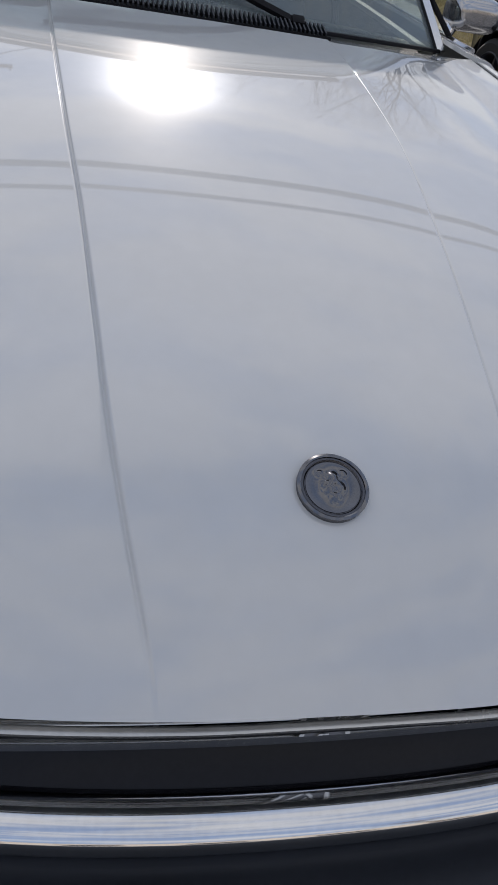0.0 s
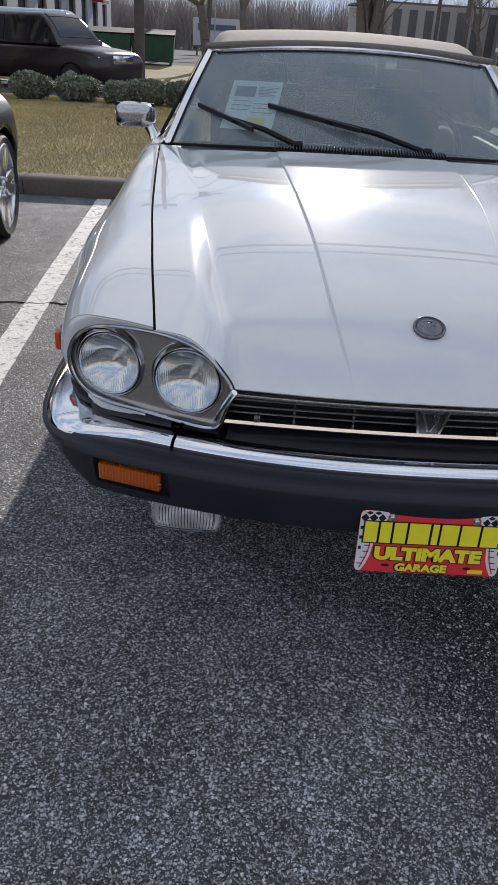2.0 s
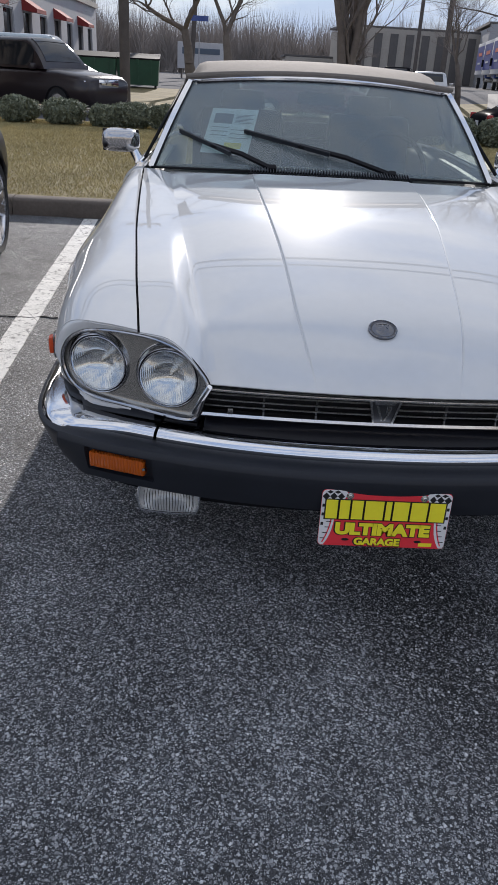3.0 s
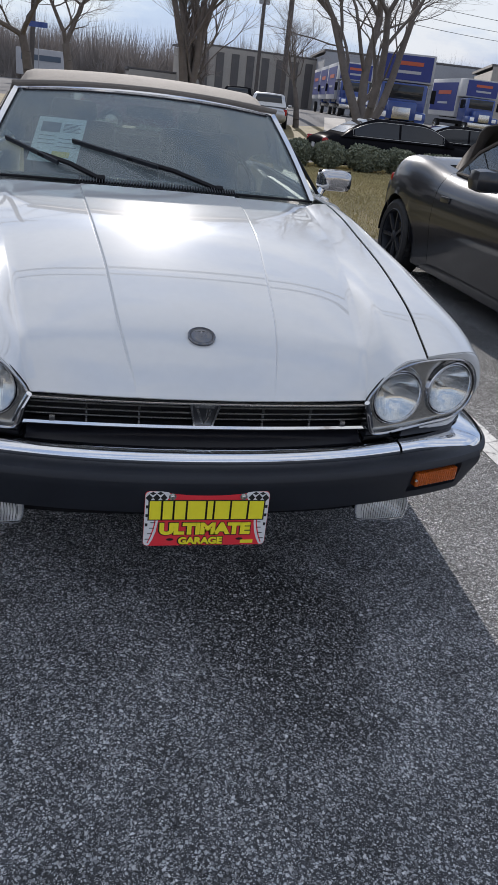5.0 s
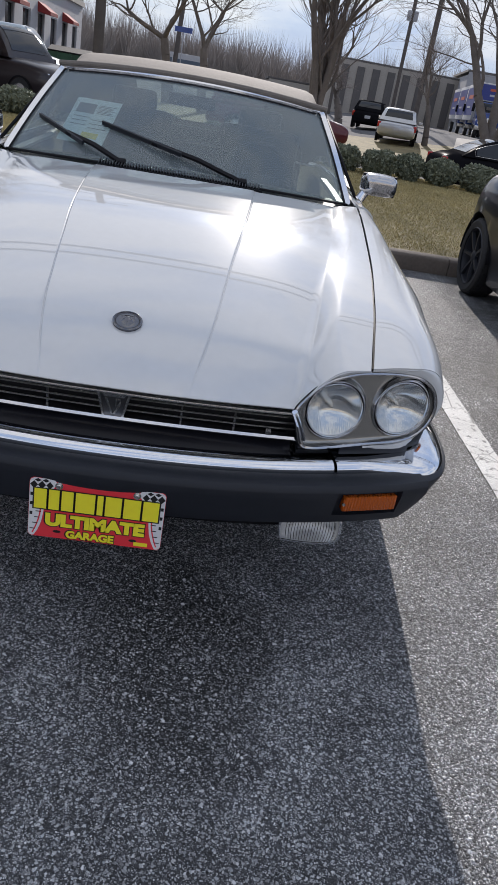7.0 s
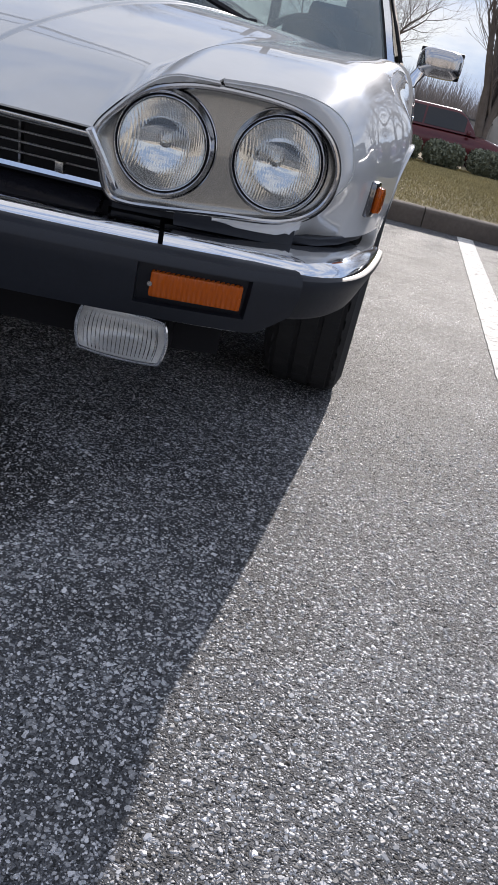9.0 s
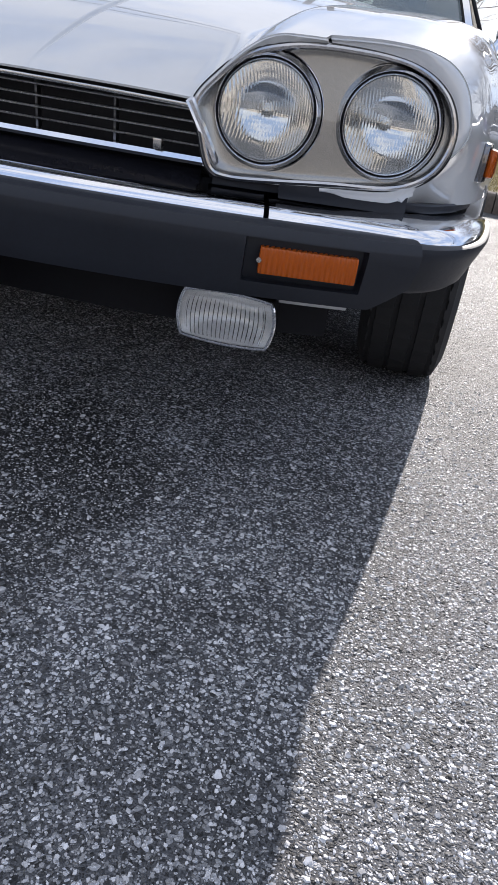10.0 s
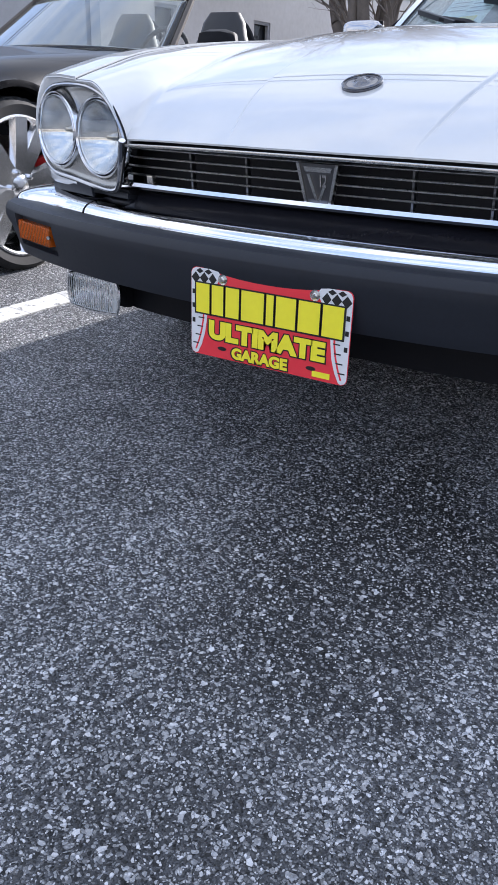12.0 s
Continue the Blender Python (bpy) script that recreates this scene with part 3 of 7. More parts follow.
# ---------------------------------------------------------------- the white convertible
HOOD_Z = [(0.08, 0.575), (0.117, 0.602), (0.16, 0.634), (0.22, 0.671), (0.302, 0.7087), (0.405, 0.7440), (0.525, 0.7762), (0.65, 0.8058), (0.833, 0.8396), (1.0, 0.8634), (1.17, 0.878), (1.4, 0.8925), (1.75, 0.905)]
HOOD_K = [(0.10, 0.0), (0.16, 0.035), (0.302, 0.085), (0.405, 0.118), (0.585, 0.112), (0.833, 0.112), (1.17, 0.100), (1.58, 0.085), (1.9, 0.07)]
VALLEY_X = [(0.12, 0.417), (0.16, 0.426), (0.257, 0.446), (0.405, 0.471), (0.585, 0.498), (0.833, 0.532), (1.17, 0.580), (1.58, 0.633), (1.9, 0.67)]
SEAM_X = [(0.211, 0.598), (0.326, 0.614), (0.459, 0.633), (0.65, 0.657), (0.90, 0.688), (1.24, 0.722), (1.6, 0.755), (2.1, 0.80)]
SEAM_Z = [(0.10, 0.670), (0.15, 0.688), (0.211, 0.707), (0.326, 0.736), (0.459, 0.766), (0.65, 0.793), (0.90, 0.818), (1.24, 0.845), (1.6, 0.872), (2.1, 0.885)]
HOOD_FRONT = [(0.0, 0.122), (0.15, 0.124), (0.30, 0.137), (0.423, 0.158), (0.47, 0.170), (0.53, 0.190), (0.598, 0.211)]
CREASE_X = [(0.12, 0.172), (0.158, 0.177), (0.251, 0.195), (0.365, 0.212), (0.525, 0.227), (0.722, 0.245), (1.005, 0.273), (1.466, 0.308), (1.7, 0.322)]


def hood_height(x, y):
    """A flat-crowned middle that falls to a creased valley, then the raised pod over the lamps."""
    x = abs(x)
    xs, xc, xv = spline(SEAM_X, y), spline(CREASE_X, y), spline(VALLEY_X, y)
    k = spline(HOOD_K, y)
    step = -0.0046 * ease(xc - 0.0027, xc + 0.0027, x) * ease(0.115, 0.21, y) - 0.0036 * math.exp(-((x - xc) / 0.0020) ** 2) * ease(0.13, 0.24, y)
    def middle(q):
        back = (spline(HOOD_FRONT, q) - 0.122) * ease(0.34, 0.13, y)
        r = q / xv
        return spline(HOOD_Z, y - back) - k * xv * xv * r * r * (0.38 + 0.62 * r * r)
    if x <= xv:
        return middle(x) + step + 0.0046 * ease(xc + 0.003, xv, x) * ease(0.115, 0.21, y)
    zv, zs = middle(xv), spline(SEAM_Z, y)
    t = min(1.0, (x - xv) / max(0.02, xs - xv))
    full = 0.40 + 0.28 * ease(0.42, 0.19, y)
    return zv + (zs - zv) * (math.sin(math.pi / 2 * min(1.0, t / full)) ** 0.92) + 0.003 * math.sin(math.pi * t)


def hood_rear(x):
    return 1.70 + 0.20 * (x / 0.76) ** 2


def hood_columns(y, xs):
    """Lateral stations from the centre to the seam, close together at the rib."""
    xc = spline(CREASE_X, y)
    v0 = spline(VALLEY_X, y)
    cols = [(xc - 0.006) * i / 12 for i in range(12)] + [xc - 0.006 + 0.012 * i / 14 for i in range(14)]
    cols += [xc + 0.006 + (v0 - xc - 0.006) * i / 10 for i in range(10)] + [v0 + (xs - v0) * i / 24 for i in range(25)]
    return cols


def hood_sheet(thick):
    vs = [(i / 72) ** 1.5 for i in range(73)]
    def fn(u, v):
        k = round(u * 120) - 60
        s = k / 60
        xn = hood_columns(0.2, 0.594)[abs(k)]
        yf = spline(HOOD_FRONT, xn)
        sx = xn / 0.594
        y = yf + (hood_rear(sx * 0.76) - yf) * vs[round(v * 72)]
        xs = spline(SEAM_X, max(y, 0.211)) - 0.0034
        x = hood_columns(max(y, 0.12), xs)[abs(k)]
        x = math.copysign(x, k) if k else 0.0
        return (x, y, hood_height(x, y))
    return sheet(fn, 120, 72, thick)


car = thing("convertible_car", (0, 2.4, 0), "white luxury convertible coupe with closed taupe soft top and chrome trim", "car")
part("hood", hood_sheet(0.004), PAINT, car, "white hood with two pressed crease lines", sharp=60)

# rolled lip under the hood's front edge
lip = []
for i in range(61):
    x = -0.423 + 0.846 * i / 60
    y = spline(HOOD_FRONT, abs(x))
    lip.append((x, y - 0.002, hood_height(x, y) - 0.0095))
part("hood_lip", sweep(bmesh.new(), lip, [(-0.004, -0.003), (0.004, -0.0035), (0.0060, -0.001), (0.0050, 0.0025), (-0.004, 0.0025)]), DULLCHROME, car, "slim satin metal lip", sharp=60)

# fenders
FEND_W = [(0.20, 0.800), (0.30, 0.822), (0.40, 0.842), (0.55, 0.862), (0.75, 0.878), (1.0, 0.888), (1.6, 0.889), (2.4, 0.888)]
AXLE_F, AXLE_R, WHEEL_R = 1.045, 3.635, 0.318


def arch(y, axle, r=0.365):
    d = abs(y - axle)
    return 0.30 + math.sqrt(max(0.0, r * r - d * d)) if d < r else 0.0


TUCK = [(0.25, 0.075), (0.34, 0.062), (0.38, 0.036), (0.44, 0.014), (0.54, 0.0), (0.9, 0.0)]


def fender_point(s, y):
    """s from 0 at the seam, over the crown, to 1 at the bottom."""
    xs, zs, xw = spline(SEAM_X, max(y, 0.211)) + 0.0022, spline(SEAM_Z, y), spline(FEND_W, y)
    z0 = 0.50
    low = max(0.27, arch(y, AXLE_F))
    if y < 0.7:
        low = max(low, 0.499)
    if s < 0.6:
        a = s / 0.6 * math.pi / 2
        e = 0.53 + 0.18 * ease(0.28, 0.75, y)
        x = xs + (xw - xs) * math.sin(a) ** e
        z = z0 + (zs - z0) * math.cos(a) ** (e + 0.02)
    else:
        k = (s - 0.6) / 0.4
        x, z = xw - 0.025 * k * k, z0 + (0.27 - z0) * k
    x -= ease(0.62, 0.50, z) * spline(TUCK, y)
    x += 0.028 * math.exp(-((y - AXLE_F) / 0.30) ** 2) * ease(0.80, 0.69, z)
    return x, max(z, low)


def surround_y(x):
    return 0.160 + 0.33 * (x - 0.423) + 0.12 * max(0, x - 0.7)


def fender_front(s):
    x = fender_point(min(s, 0.6), 0.27)[0]
    return surround_y(x) - 0.008 + 0.022 * ease(0.08, 0.36, s)


def fender_sheet():
    vs = [(i / 60) ** 1.25 for i in range(61)]
    def fn(u, v):
        y0 = fender_front(u)
        y = y0 + (1.86 - y0) * vs[round(v * 60)]
        x, z = fender_point(u, y)
        return (x, y, z)
    return sheet(fn, 46, 60, 0.004, -1)


# black strip added below the hood seam so its gap looks shaded
under_seam = [(spline(SEAM_X, y), y, spline(SEAM_Z, y) - 0.016) for y in [0.24 + 1.58 * i / 40 for i in range(41)]]
pair("seam_gutter", sweep(bmesh.new(), under_seam, [(-0.016, -0.006), (0.016, -0.006), (0.016, 0.004), (-0.016, 0.004)]), BLACK, car)
pair("front_fender", fender_sheet(), PAINT, car, "rounded white front fender", sharp=60)


# door, rear quarter and tail, as side skins and decks
def side_point(s, y):
    w = ease(1.86, 2.55, y)
    top = 0.879 + 0.006 * w + 0.02 * ease(2.0, 3.3, y) - 0.06 * ease(3.4, 4.75, y)
    xt = 0.781 + 0.019 * w - 0.02 * ease(2.2, 3.0, y) - 0.10 * ease(3.2, 4.75, y)
    xw = 0.888 + 0.005 * ease(2.8, 3.5, y) - 0.10 * ease(3.9, 4.78, y)
    low = max(0.25, arch(y, AXLE_R))
    z0 = 0.50 + 0.05 * w
    if s < 0.5:
        a = s / 0.5 * math.pi / 2
        x, z = xt + (xw - xt) * math.sin(a) ** (0.71 + 0.09 * w), z0 + (top - z0) * math.cos(a) ** (0.73 - 0.18 * w)
    else:
        k = (s - 0.5) / 0.5
        x, z = xw - 0.045 * k * k, z0 - (z0 - 0.25) * k
    return x, max(z, low)


def side_sheet(y0, y1, n):
    return sheet(lambda u, v: (lambda p: (p[0], y0 + (y1 - y0) * v, p[1]))(side_point(u, y0 + (y1 - y0) * v)), 28, n, 0.012, -1)


for sign, doors in zip((1, -1), pair("door", side_sheet(1.866, 3.05, 24), PAINT, car, sharp=60)):
    part("door_handle", new_box((sign * 0.889, 2.86, 0.74), (0.022, 0.16, 0.03), None, 0.008), CHROME, doors, "chrome pull handle")
pair("rear_fender", side_sheet(3.056, 4.78, 40), PAINT, car, sharp=60)
part("trunk_lid", sheet(lambda u, v: (lambda y: ((2 * u - 1) * (side_point(0, y)[0] - 0.004), y, side_point(0, y)[1] + 0.018 * (1 - (2 * u - 1) ** 2)))(3.55 + 1.22 * v), 24, 16, 0.012), PAINT, car, sharp=60)
part("tail_panel", new_box((0, 4.775, 0.56), (1.36, 0.03, 0.52), None, 0.01), PAINT, car)
part("rear_bumper", new_box((0, 4.83, 0.45), (1.66, 0.12, 0.17), None, 0.04), RUBBER, car, "black rubber rear bumper")
part("underbody", new_box((0, 2.6, 0.30), (1.30, 3.9, 0.16), None, 0.03), BLACK, car)
part("firewall", new_box((0, 1.70, 0.55), (1.46, 0.04, 0.50)), BLACK, car)
part("floor_pan", new_box((0, 3.0, 0.36), (1.60, 2.5, 0.04)), BLACK, car)
part("engine_bay_shield", new_box((0, 0.42, 0.42), (1.22, 0.05, 0.36)), BLACK, car)

# front valance behind the bumper
val = [(x, 0.175 + 0.13 * (abs(x) / 0.7) ** 3, 0) for x in [-0.66 + 1.32 * i / 40 for i in range(41)]]
part("front_valance", sweep(bmesh.new(), val, [(-0.012, 0.26), (0.012, 0.26), (0.012, 0.46), (-0.012, 0.46)]), BLACK, car)
def inner_arch():
    return sheet(lambda u, v: (0.58 + 0.26 * u, AXLE_F + 0.372 * math.cos(math.pi * v), 0.30 + 0.372 * math.sin(math.pi * v)), 4, 20, 0.006)
pair("wheel_well", inner_arch(), BLACK, car)


# cowl in front of the windscreen
def ws_base(x):
    return 1.845 + 0.265 * (x / 0.78) ** 2, 0.893 - 0.035 * (x / 0.78) ** 2


def ws_top(x):
    return 2.415 + 0.11 * (x / 0.63) ** 2, 1.252 - 0.036 * (x / 0.63) ** 2


part("cowl", sheet(lambda u, v: (lambda s: (s * 0.775, hood_rear(s * 0.76) + 0.004 + (ws_base(s * 0.775)[0] - hood_rear(s * 0.76) + 0.02) * v,
     (hood_height(s * 0.75, hood_rear(s * 0.76)) - 0.004) * (1 - v) + ws_base(s * 0.775)[1] * v - 0.012 * v))(2 * u - 1), 40, 6, 0.01), PAINT, car)
vent_path = [(x, ws_base(x)[0] - 0.035, ws_base(x)[1] + 0.000) for x in [-0.33 + 0.68 * i / 30 for i in range(31)]]
vent = part("cowl_vent", sweep(bmesh.new(), vent_path, [(-0.032, -0.008), (0.032, -0.008), (0.032, 0.004), (-0.032, 0.002)]), BLACK, car, "black slotted air intake")
for i in range(58):
    x = -0.325 + 0.67 * i / 57
    part("fin", new_box((x, ws_base(x)[0] - 0.036, ws_base(x)[1] + 0.010), (0.004, 0.058, 0.016), (12, 0, 0)), RUBBER, vent, smooth=False)


def ws_point(x, k, out=0.0):
    """A point of the windscreen: k from 0 at its base to 1 at its top; x as at the base."""
    yb, zb = ws_base(x)
    xt = x * 0.805
    yt, zt = ws_top(xt)
    bow = 0.018 * math.sin(math.pi * k)
    return Vector((x + (xt - x) * k, yb + (yt - yb) * k - bow * 0.75, zb + (zt - zb) * k + bow * 0.6)) + Vector((0, -0.55, 0.83)) * out


screen = part("windscreen", sheet(lambda u, v: ws_point((2 * u - 1) * 0.765, 0.012 + 0.97 * v), 40, 16, 0.004), WSGLASS, car, "tinted curved windscreen", sharp=0)
screen.visible_shadow = False
frame_path = [ws_point(-0.775, k / 14) for k in range(15)] + [ws_point(-0.775 + 1.55 * i / 40, 1.0) for i in range(1, 40)] + [ws_point(0.775, 1 - k / 14) for k in range(15)]
part("windscreen_frame", sweep(bmesh.new(), frame_path, [(-0.016, -0.012), (0.014, -0.012), (0.017, 0.0), (0.012, 0.010), (-0.012, 0.010), (-0.018, 0.0)], (0, -0.55, 0.83)), CHROME, car, "chrome windscreen frame")
base_path = [ws_point(-0.77 + 1.54 * i / 40, 0.0, 0.004) for i in range(41)]
part("windscreen_seal", sweep(bmesh.new(), base_path, circle(0.0055, 8)), BLACK, car, "black rubber seal")
seal_in = [ws_point(-0.759, k / 14, -0.002) for k in range(15)] + [ws_point(-0.759 + 1.518 * i / 40, 0.965, -0.002) for i in range(1, 40)] + [ws_point(0.759, 1 - k / 14, -0.002) for k in range(15)]
part("frame_seal", sweep(bmesh.new(), seal_in, circle(0.0055, 6)), BLACK, car)


# soft top
def top_point(u, v):
    s = 2 * u - 1
    y = 2.43 + (3.95 - 2.43) * v
    half = 0.645 + 0.05 * math.sin(math.pi * min(1, v * 1.3)) - 0.02 * v
    ridge = 1.270 + 0.062 * math.sin(math.pi * min(1, v / 0.75)) - 0.34 * max(0, (v - 0.62) / 0.38) ** 1.7
    a = abs(s)
    drop = 0.035 * a ** 2 + 0.30 * max(0, (a - 0.86) / 0.14) ** 1.5 * ease(0.02, 0.12, v)
    return (s * half * (1 + 0.12 * max(0, a - 0.86) / 0.14 * ease(0.02, 0.12, v)), y + 0.11 * a * a * (1 - v), max(0.885, ridge - drop))


def soft_top():
    bm = sheet(top_point, 48, 30, 0.012)
    hole = [f for f in bm.faces if abs(f.calc_center_median().x) < 0.40 and 3.46 < f.calc_center_median().y < 3.86]
    bmesh.ops.delete(bm, geom=hole, context="FACES")
    return bm


part("soft_top", soft_top(), CANVAS, car, "closed taupe canvas soft top", sharp=60)
part("rear_window", sheet(lambda u, v: (lambda p: (p[0], p[1], p[2] - 0.005))(top_point(0.5 + 0.34 * (2 * u - 1), 0.66 + 0.30 * v)), 12, 8, 0.003), GLASS, car, "clear rear window in the soft top")
front_seam = [top_point(i / 40, 0.0) for i in range(41)]
part("header_bead", sweep(bmesh.new(), [(x, y - 0.004, z + 0.002) for x, y, z in front_seam], circle(0.011, 8)), CANVAS, car)


def side_window(sign):
    pts = [(2.13, 0.90), (2.60, 1.19), (2.95, 1.20), (3.02, 0.90)]
    bm = bmesh.new()
    f = [bm.verts.new((sign * (0.80 - 0.42 * (z - 0.90) * 1.1), y, z)) for y, z in pts]
    g = [bm.verts.new((sign * (0.796 - 0.42 * (z - 0.90) * 1.1), y, z)) for y, z in pts]
    bm.faces.new(f), bm.faces.new(g[::-1])
    for i in range(4):
        bm.faces.new((f[i], g[i], g[(i + 1) % 4], f[(i + 1) % 4]))
    ob = part("side_window", bm, GLASS, car, "raised side window glass", smooth=False)
    ob.visible_shadow = False
    edge = [Vector((sign * (0.802 - 0.42 * (z - 0.90) * 1.1), y, z)) for y, z in pts[:2]]
    part("quarter_light_post", sweep(bmesh.new(), edge, circle(0.008, 6)), BLACK, car)
    part("waist_trim", sweep(bmesh.new(), [(sign * 0.806, 1.96, 0.893), (sign * 0.80, 2.5, 0.905), (sign * 0.79, 3.1, 0.915)], circle(0.008, 6)), CHROME, car, "chrome waist strip")


side_window(1), side_window(-1)

# cabin seen through the glass
part("dashboard", sheet(lambda u, v: (-0.72 + 1.44 * u, 1.98 + 0.10 * abs(2 * u - 1) ** 2 + 0.34 * v, 0.868 - 0.03 * (2 * u - 1) ** 2 + 0.02 * math.sin(math.pi * v) - 0.12 * max(0, v - 0.75) * 2), 24, 10, 0.05), TRIMGREY, car, "dark padded dashboard")
def seat(x):
    bm = bmesh.new()
    box(bm, (x, 2.95, 0.52), (0.50, 0.50, 0.16), None, 0.05)
    box(bm, (x, 3.24, 0.80), (0.48, 0.13, 0.56), (-14, 0, 0), 0.05)
    box(bm, (x, 3.33, 1.10), (0.26, 0.09, 0.15), (-12, 0, 0), 0.04)
    return bm
for x in (-0.37, 0.37):
    part("seat", seat(x), LEATHER, car, "dark leather seat with headrest")
part("steering_wheel", sweep(bmesh.new(), [(0.37 + 0.185 * math.cos(a), 2.50 + 0.07 * math.sin(a), 0.86 + 0.17 * math.sin(a)) for a in [2 * math.pi * i / 36 for i in range(36)]], circle(0.013, 8), (0, -0.92, 0.38), closed=True), LEATHER, car, "black steering wheel")
part("steering_hub", new_box((0.37, 2.51, 0.86), (0.16, 0.04, 0.07), (-22, 0, 0), 0.015), LEATHER, car)
for sx in (-1, 1):
    # added ledge, its pale colour standing in for sun along the door top
    part("door_ledge", sweep(bmesh.new(), [(sx * 0.752, 2.20, 0.855), (sx * 0.757, 2.6, 0.868), (sx * 0.757, 3.0, 0.878)], [(-0.016, -0.01), (0.016, -0.01), (0.016, 0.004), (-0.016, 0.006)]), SUNLITTRIM, car, "door top ledge, pale as if sunlit", smooth=False)
part("interior_mirror", new_box((0, 2.42, 1.17), (0.22, 0.02, 0.055), (10, 0, 0), 0.01), BLACK, car)
part("cabin_rear_wall", new_box((0, 3.62, 0.75), (1.35, 0.04, 0.5)), TRIMGREY, car)


# wipers
def wiper(tip, mid, pivot):
    a, b, c = (ws_point(x, k, h) for x, k, h in (tip, mid, pivot))
    w = part("wiper", sweep(bmesh.new(), [c, c.lerp(b, 0.5) + Vector((0, -0.012, 0.012)), b], [(-0.011, -0.004), (0.011, -0.004), (0.009, 0.006), (-0.009, 0.006)], (0, -0.55, 0.83)), BLACK, car, "black wiper arm")
    d = (b - a)
    part("blade", sweep(bmesh.new(), [a, a.lerp(b, 0.5), b + d * 0.55], [(-0.006, -0.010), (0.006, -0.010), (0.004, 0.008), (-0.004, 0.008)], (0, -0.55, 0.83)), RUBBER, w)
    part("pivot", new_box(c, (0.035, 0.03, 0.03), (30, 0, 0), 0.008), BLACK, w)


wiper((-0.70, 0.36, 0.014), (-0.52, 0.20, 0.022), (-0.235, 0.0, 0.02))
wiper((-0.385, 0.36, 0.014), (-0.13, 0.22, 0.022), (0.275, 0.0, 0.02))

# price sheet inside the windscreen
sheet_thing = thing("price_sheet", (-0.43, 2.15, 1.0), "pale blue printed price sheet behind the windscreen", "paper sheet")
def on_paper(u, v, out=0.0):
    a, b, c = ws_point(-0.575, 0.19, -0.012), ws_point(-0.355, 0.17, -0.012), ws_point(-0.612, 0.67, -0.012)
    return a + (b - a) * u + (c - a) * v * 1.0 + Vector((0.0, -0.55, 0.83)) * out + (b - a) * v * 0.12
def paper_patch(u0, v0, u1, v1, out=0.0015):
    bm = bmesh.new()
    top = [bm.verts.new(on_paper(u, v, out)) for u, v in ((u0, v0), (u1, v0), (u1, v1), (u0, v1))]
    low = [bm.verts.new(on_paper(u, v, out - 0.001)) for u, v in ((u0, v0), (u1, v0), (u1, v1), (u0, v1))]
    bm.faces.new(top), bm.faces.new(low[::-1])
    for i in range(4):
        bm.faces.new((top[i], low[i], low[(i + 1) % 4], top[(i + 1) % 4]))
    return bm
part("sheet", paper_patch(0, 0, 1, 1, 0), PAPER, sheet_thing, smooth=False)
part("picture", paper_patch(0.10, 0.66, 0.50, 0.88), INK, sheet_thing, "small dark printed picture", smooth=False)
for i in range(7):
    part("text_bar", paper_patch(0.56, 0.68 + 0.03 * i, 0.93 - 0.04 * (i % 3), 0.688 + 0.03 * i), INK, sheet_thing, smooth=False)
for i in range(6):
    part("text_bar", paper_patch(0.10 if i % 2 else 0.52, 0.34 + 0.045 * i, 0.46 if i % 2 else 0.92, 0.352 + 0.045 * i), INK, sheet_thing, smooth=False)
part("price_stamp", paper_patch(0.46, 0.12, 0.82, 0.24), YELLOWINK, sheet_thing, "yellow printed box", smooth=False)


# door mirrors
def mirror(sign):
    c = Vector((sign * 0.940, 2.31, 0.950))
    def shell(u, v):
        a = 2 * math.pi * u
        r = max(0.01, math.sin(math.pi / 2 * v))
        d = 0.032 - 0.092 * math.sqrt(max(0.0, 1 - r ** 5))
        cx, cz = math.cos(a), math.sin(a)
        n = (abs(cx) ** 4 + abs(cz) ** 4) ** 0.25
        return (c.x + sign * 0.088 * r * cx / n * (1 - 0.0 * cz), c.y + d, c.z + 0.052 * r * cz / n)
    m = part("door_mirror", sheet(shell, 48, 16), LAMPCHROME, car, "chrome door mirror")
    part("mirror_glass", new_box((c.x, c.y + 0.03, c.z), (0.165, 0.006, 0.092), None, 0.002), CHROME, m)
    part("mirror_gasket", new_box((c.x - sign * 0.0, c.y + 0.022, c.z), (0.170, 0.016, 0.098), None, 0.006), BLACK, m)
    foot = [(sign * 0.845, c.y - 0.02, 0.845), (sign * 0.855, c.y - 0.01, 0.875), (sign * 0.875, c.y - 0.005, 0.908), (sign * 0.895, c.y, 0.935)]
    part("mirror_arm", sweep(bmesh.new(), foot, circle(0.022, 10, 1.0, 0.6), (0, 1, 0)), CHROME, m)


mirror(1), mirror(-1)

# hood badge: a round medallion with a plain domed relief
def hood_normal(y):
    return Vector((0, -(hood_height(0, y + 0.02) - hood_height(0, y - 0.02)) / 0.04, 1)).normalized()
BADGE = Vector((0, 0.302, hood_height(0, 0.302)))
bn = hood_normal(0.302)
medal = part("badge", lathe([(0.0, -0.004), (0.036, -0.004), (0.036, 0.003), (0.0335, 0.0055), (0.030, 0.0055), (0.0285, 0.0035), (0.0, 0.0035)], BADGE, bn, 36), BADGEMETAL, car, "dark metal medallion with a domed relief")
part("rim", lathe([(0.0325, 0.0045), (0.036, 0.0045), (0.0365, 0.006), (0.034, 0.0075), (0.0325, 0.0065)], BADGE, bn, 36), DARKCHROME, medal)
bq = bn.to_track_quat("Z", "Y").to_matrix()
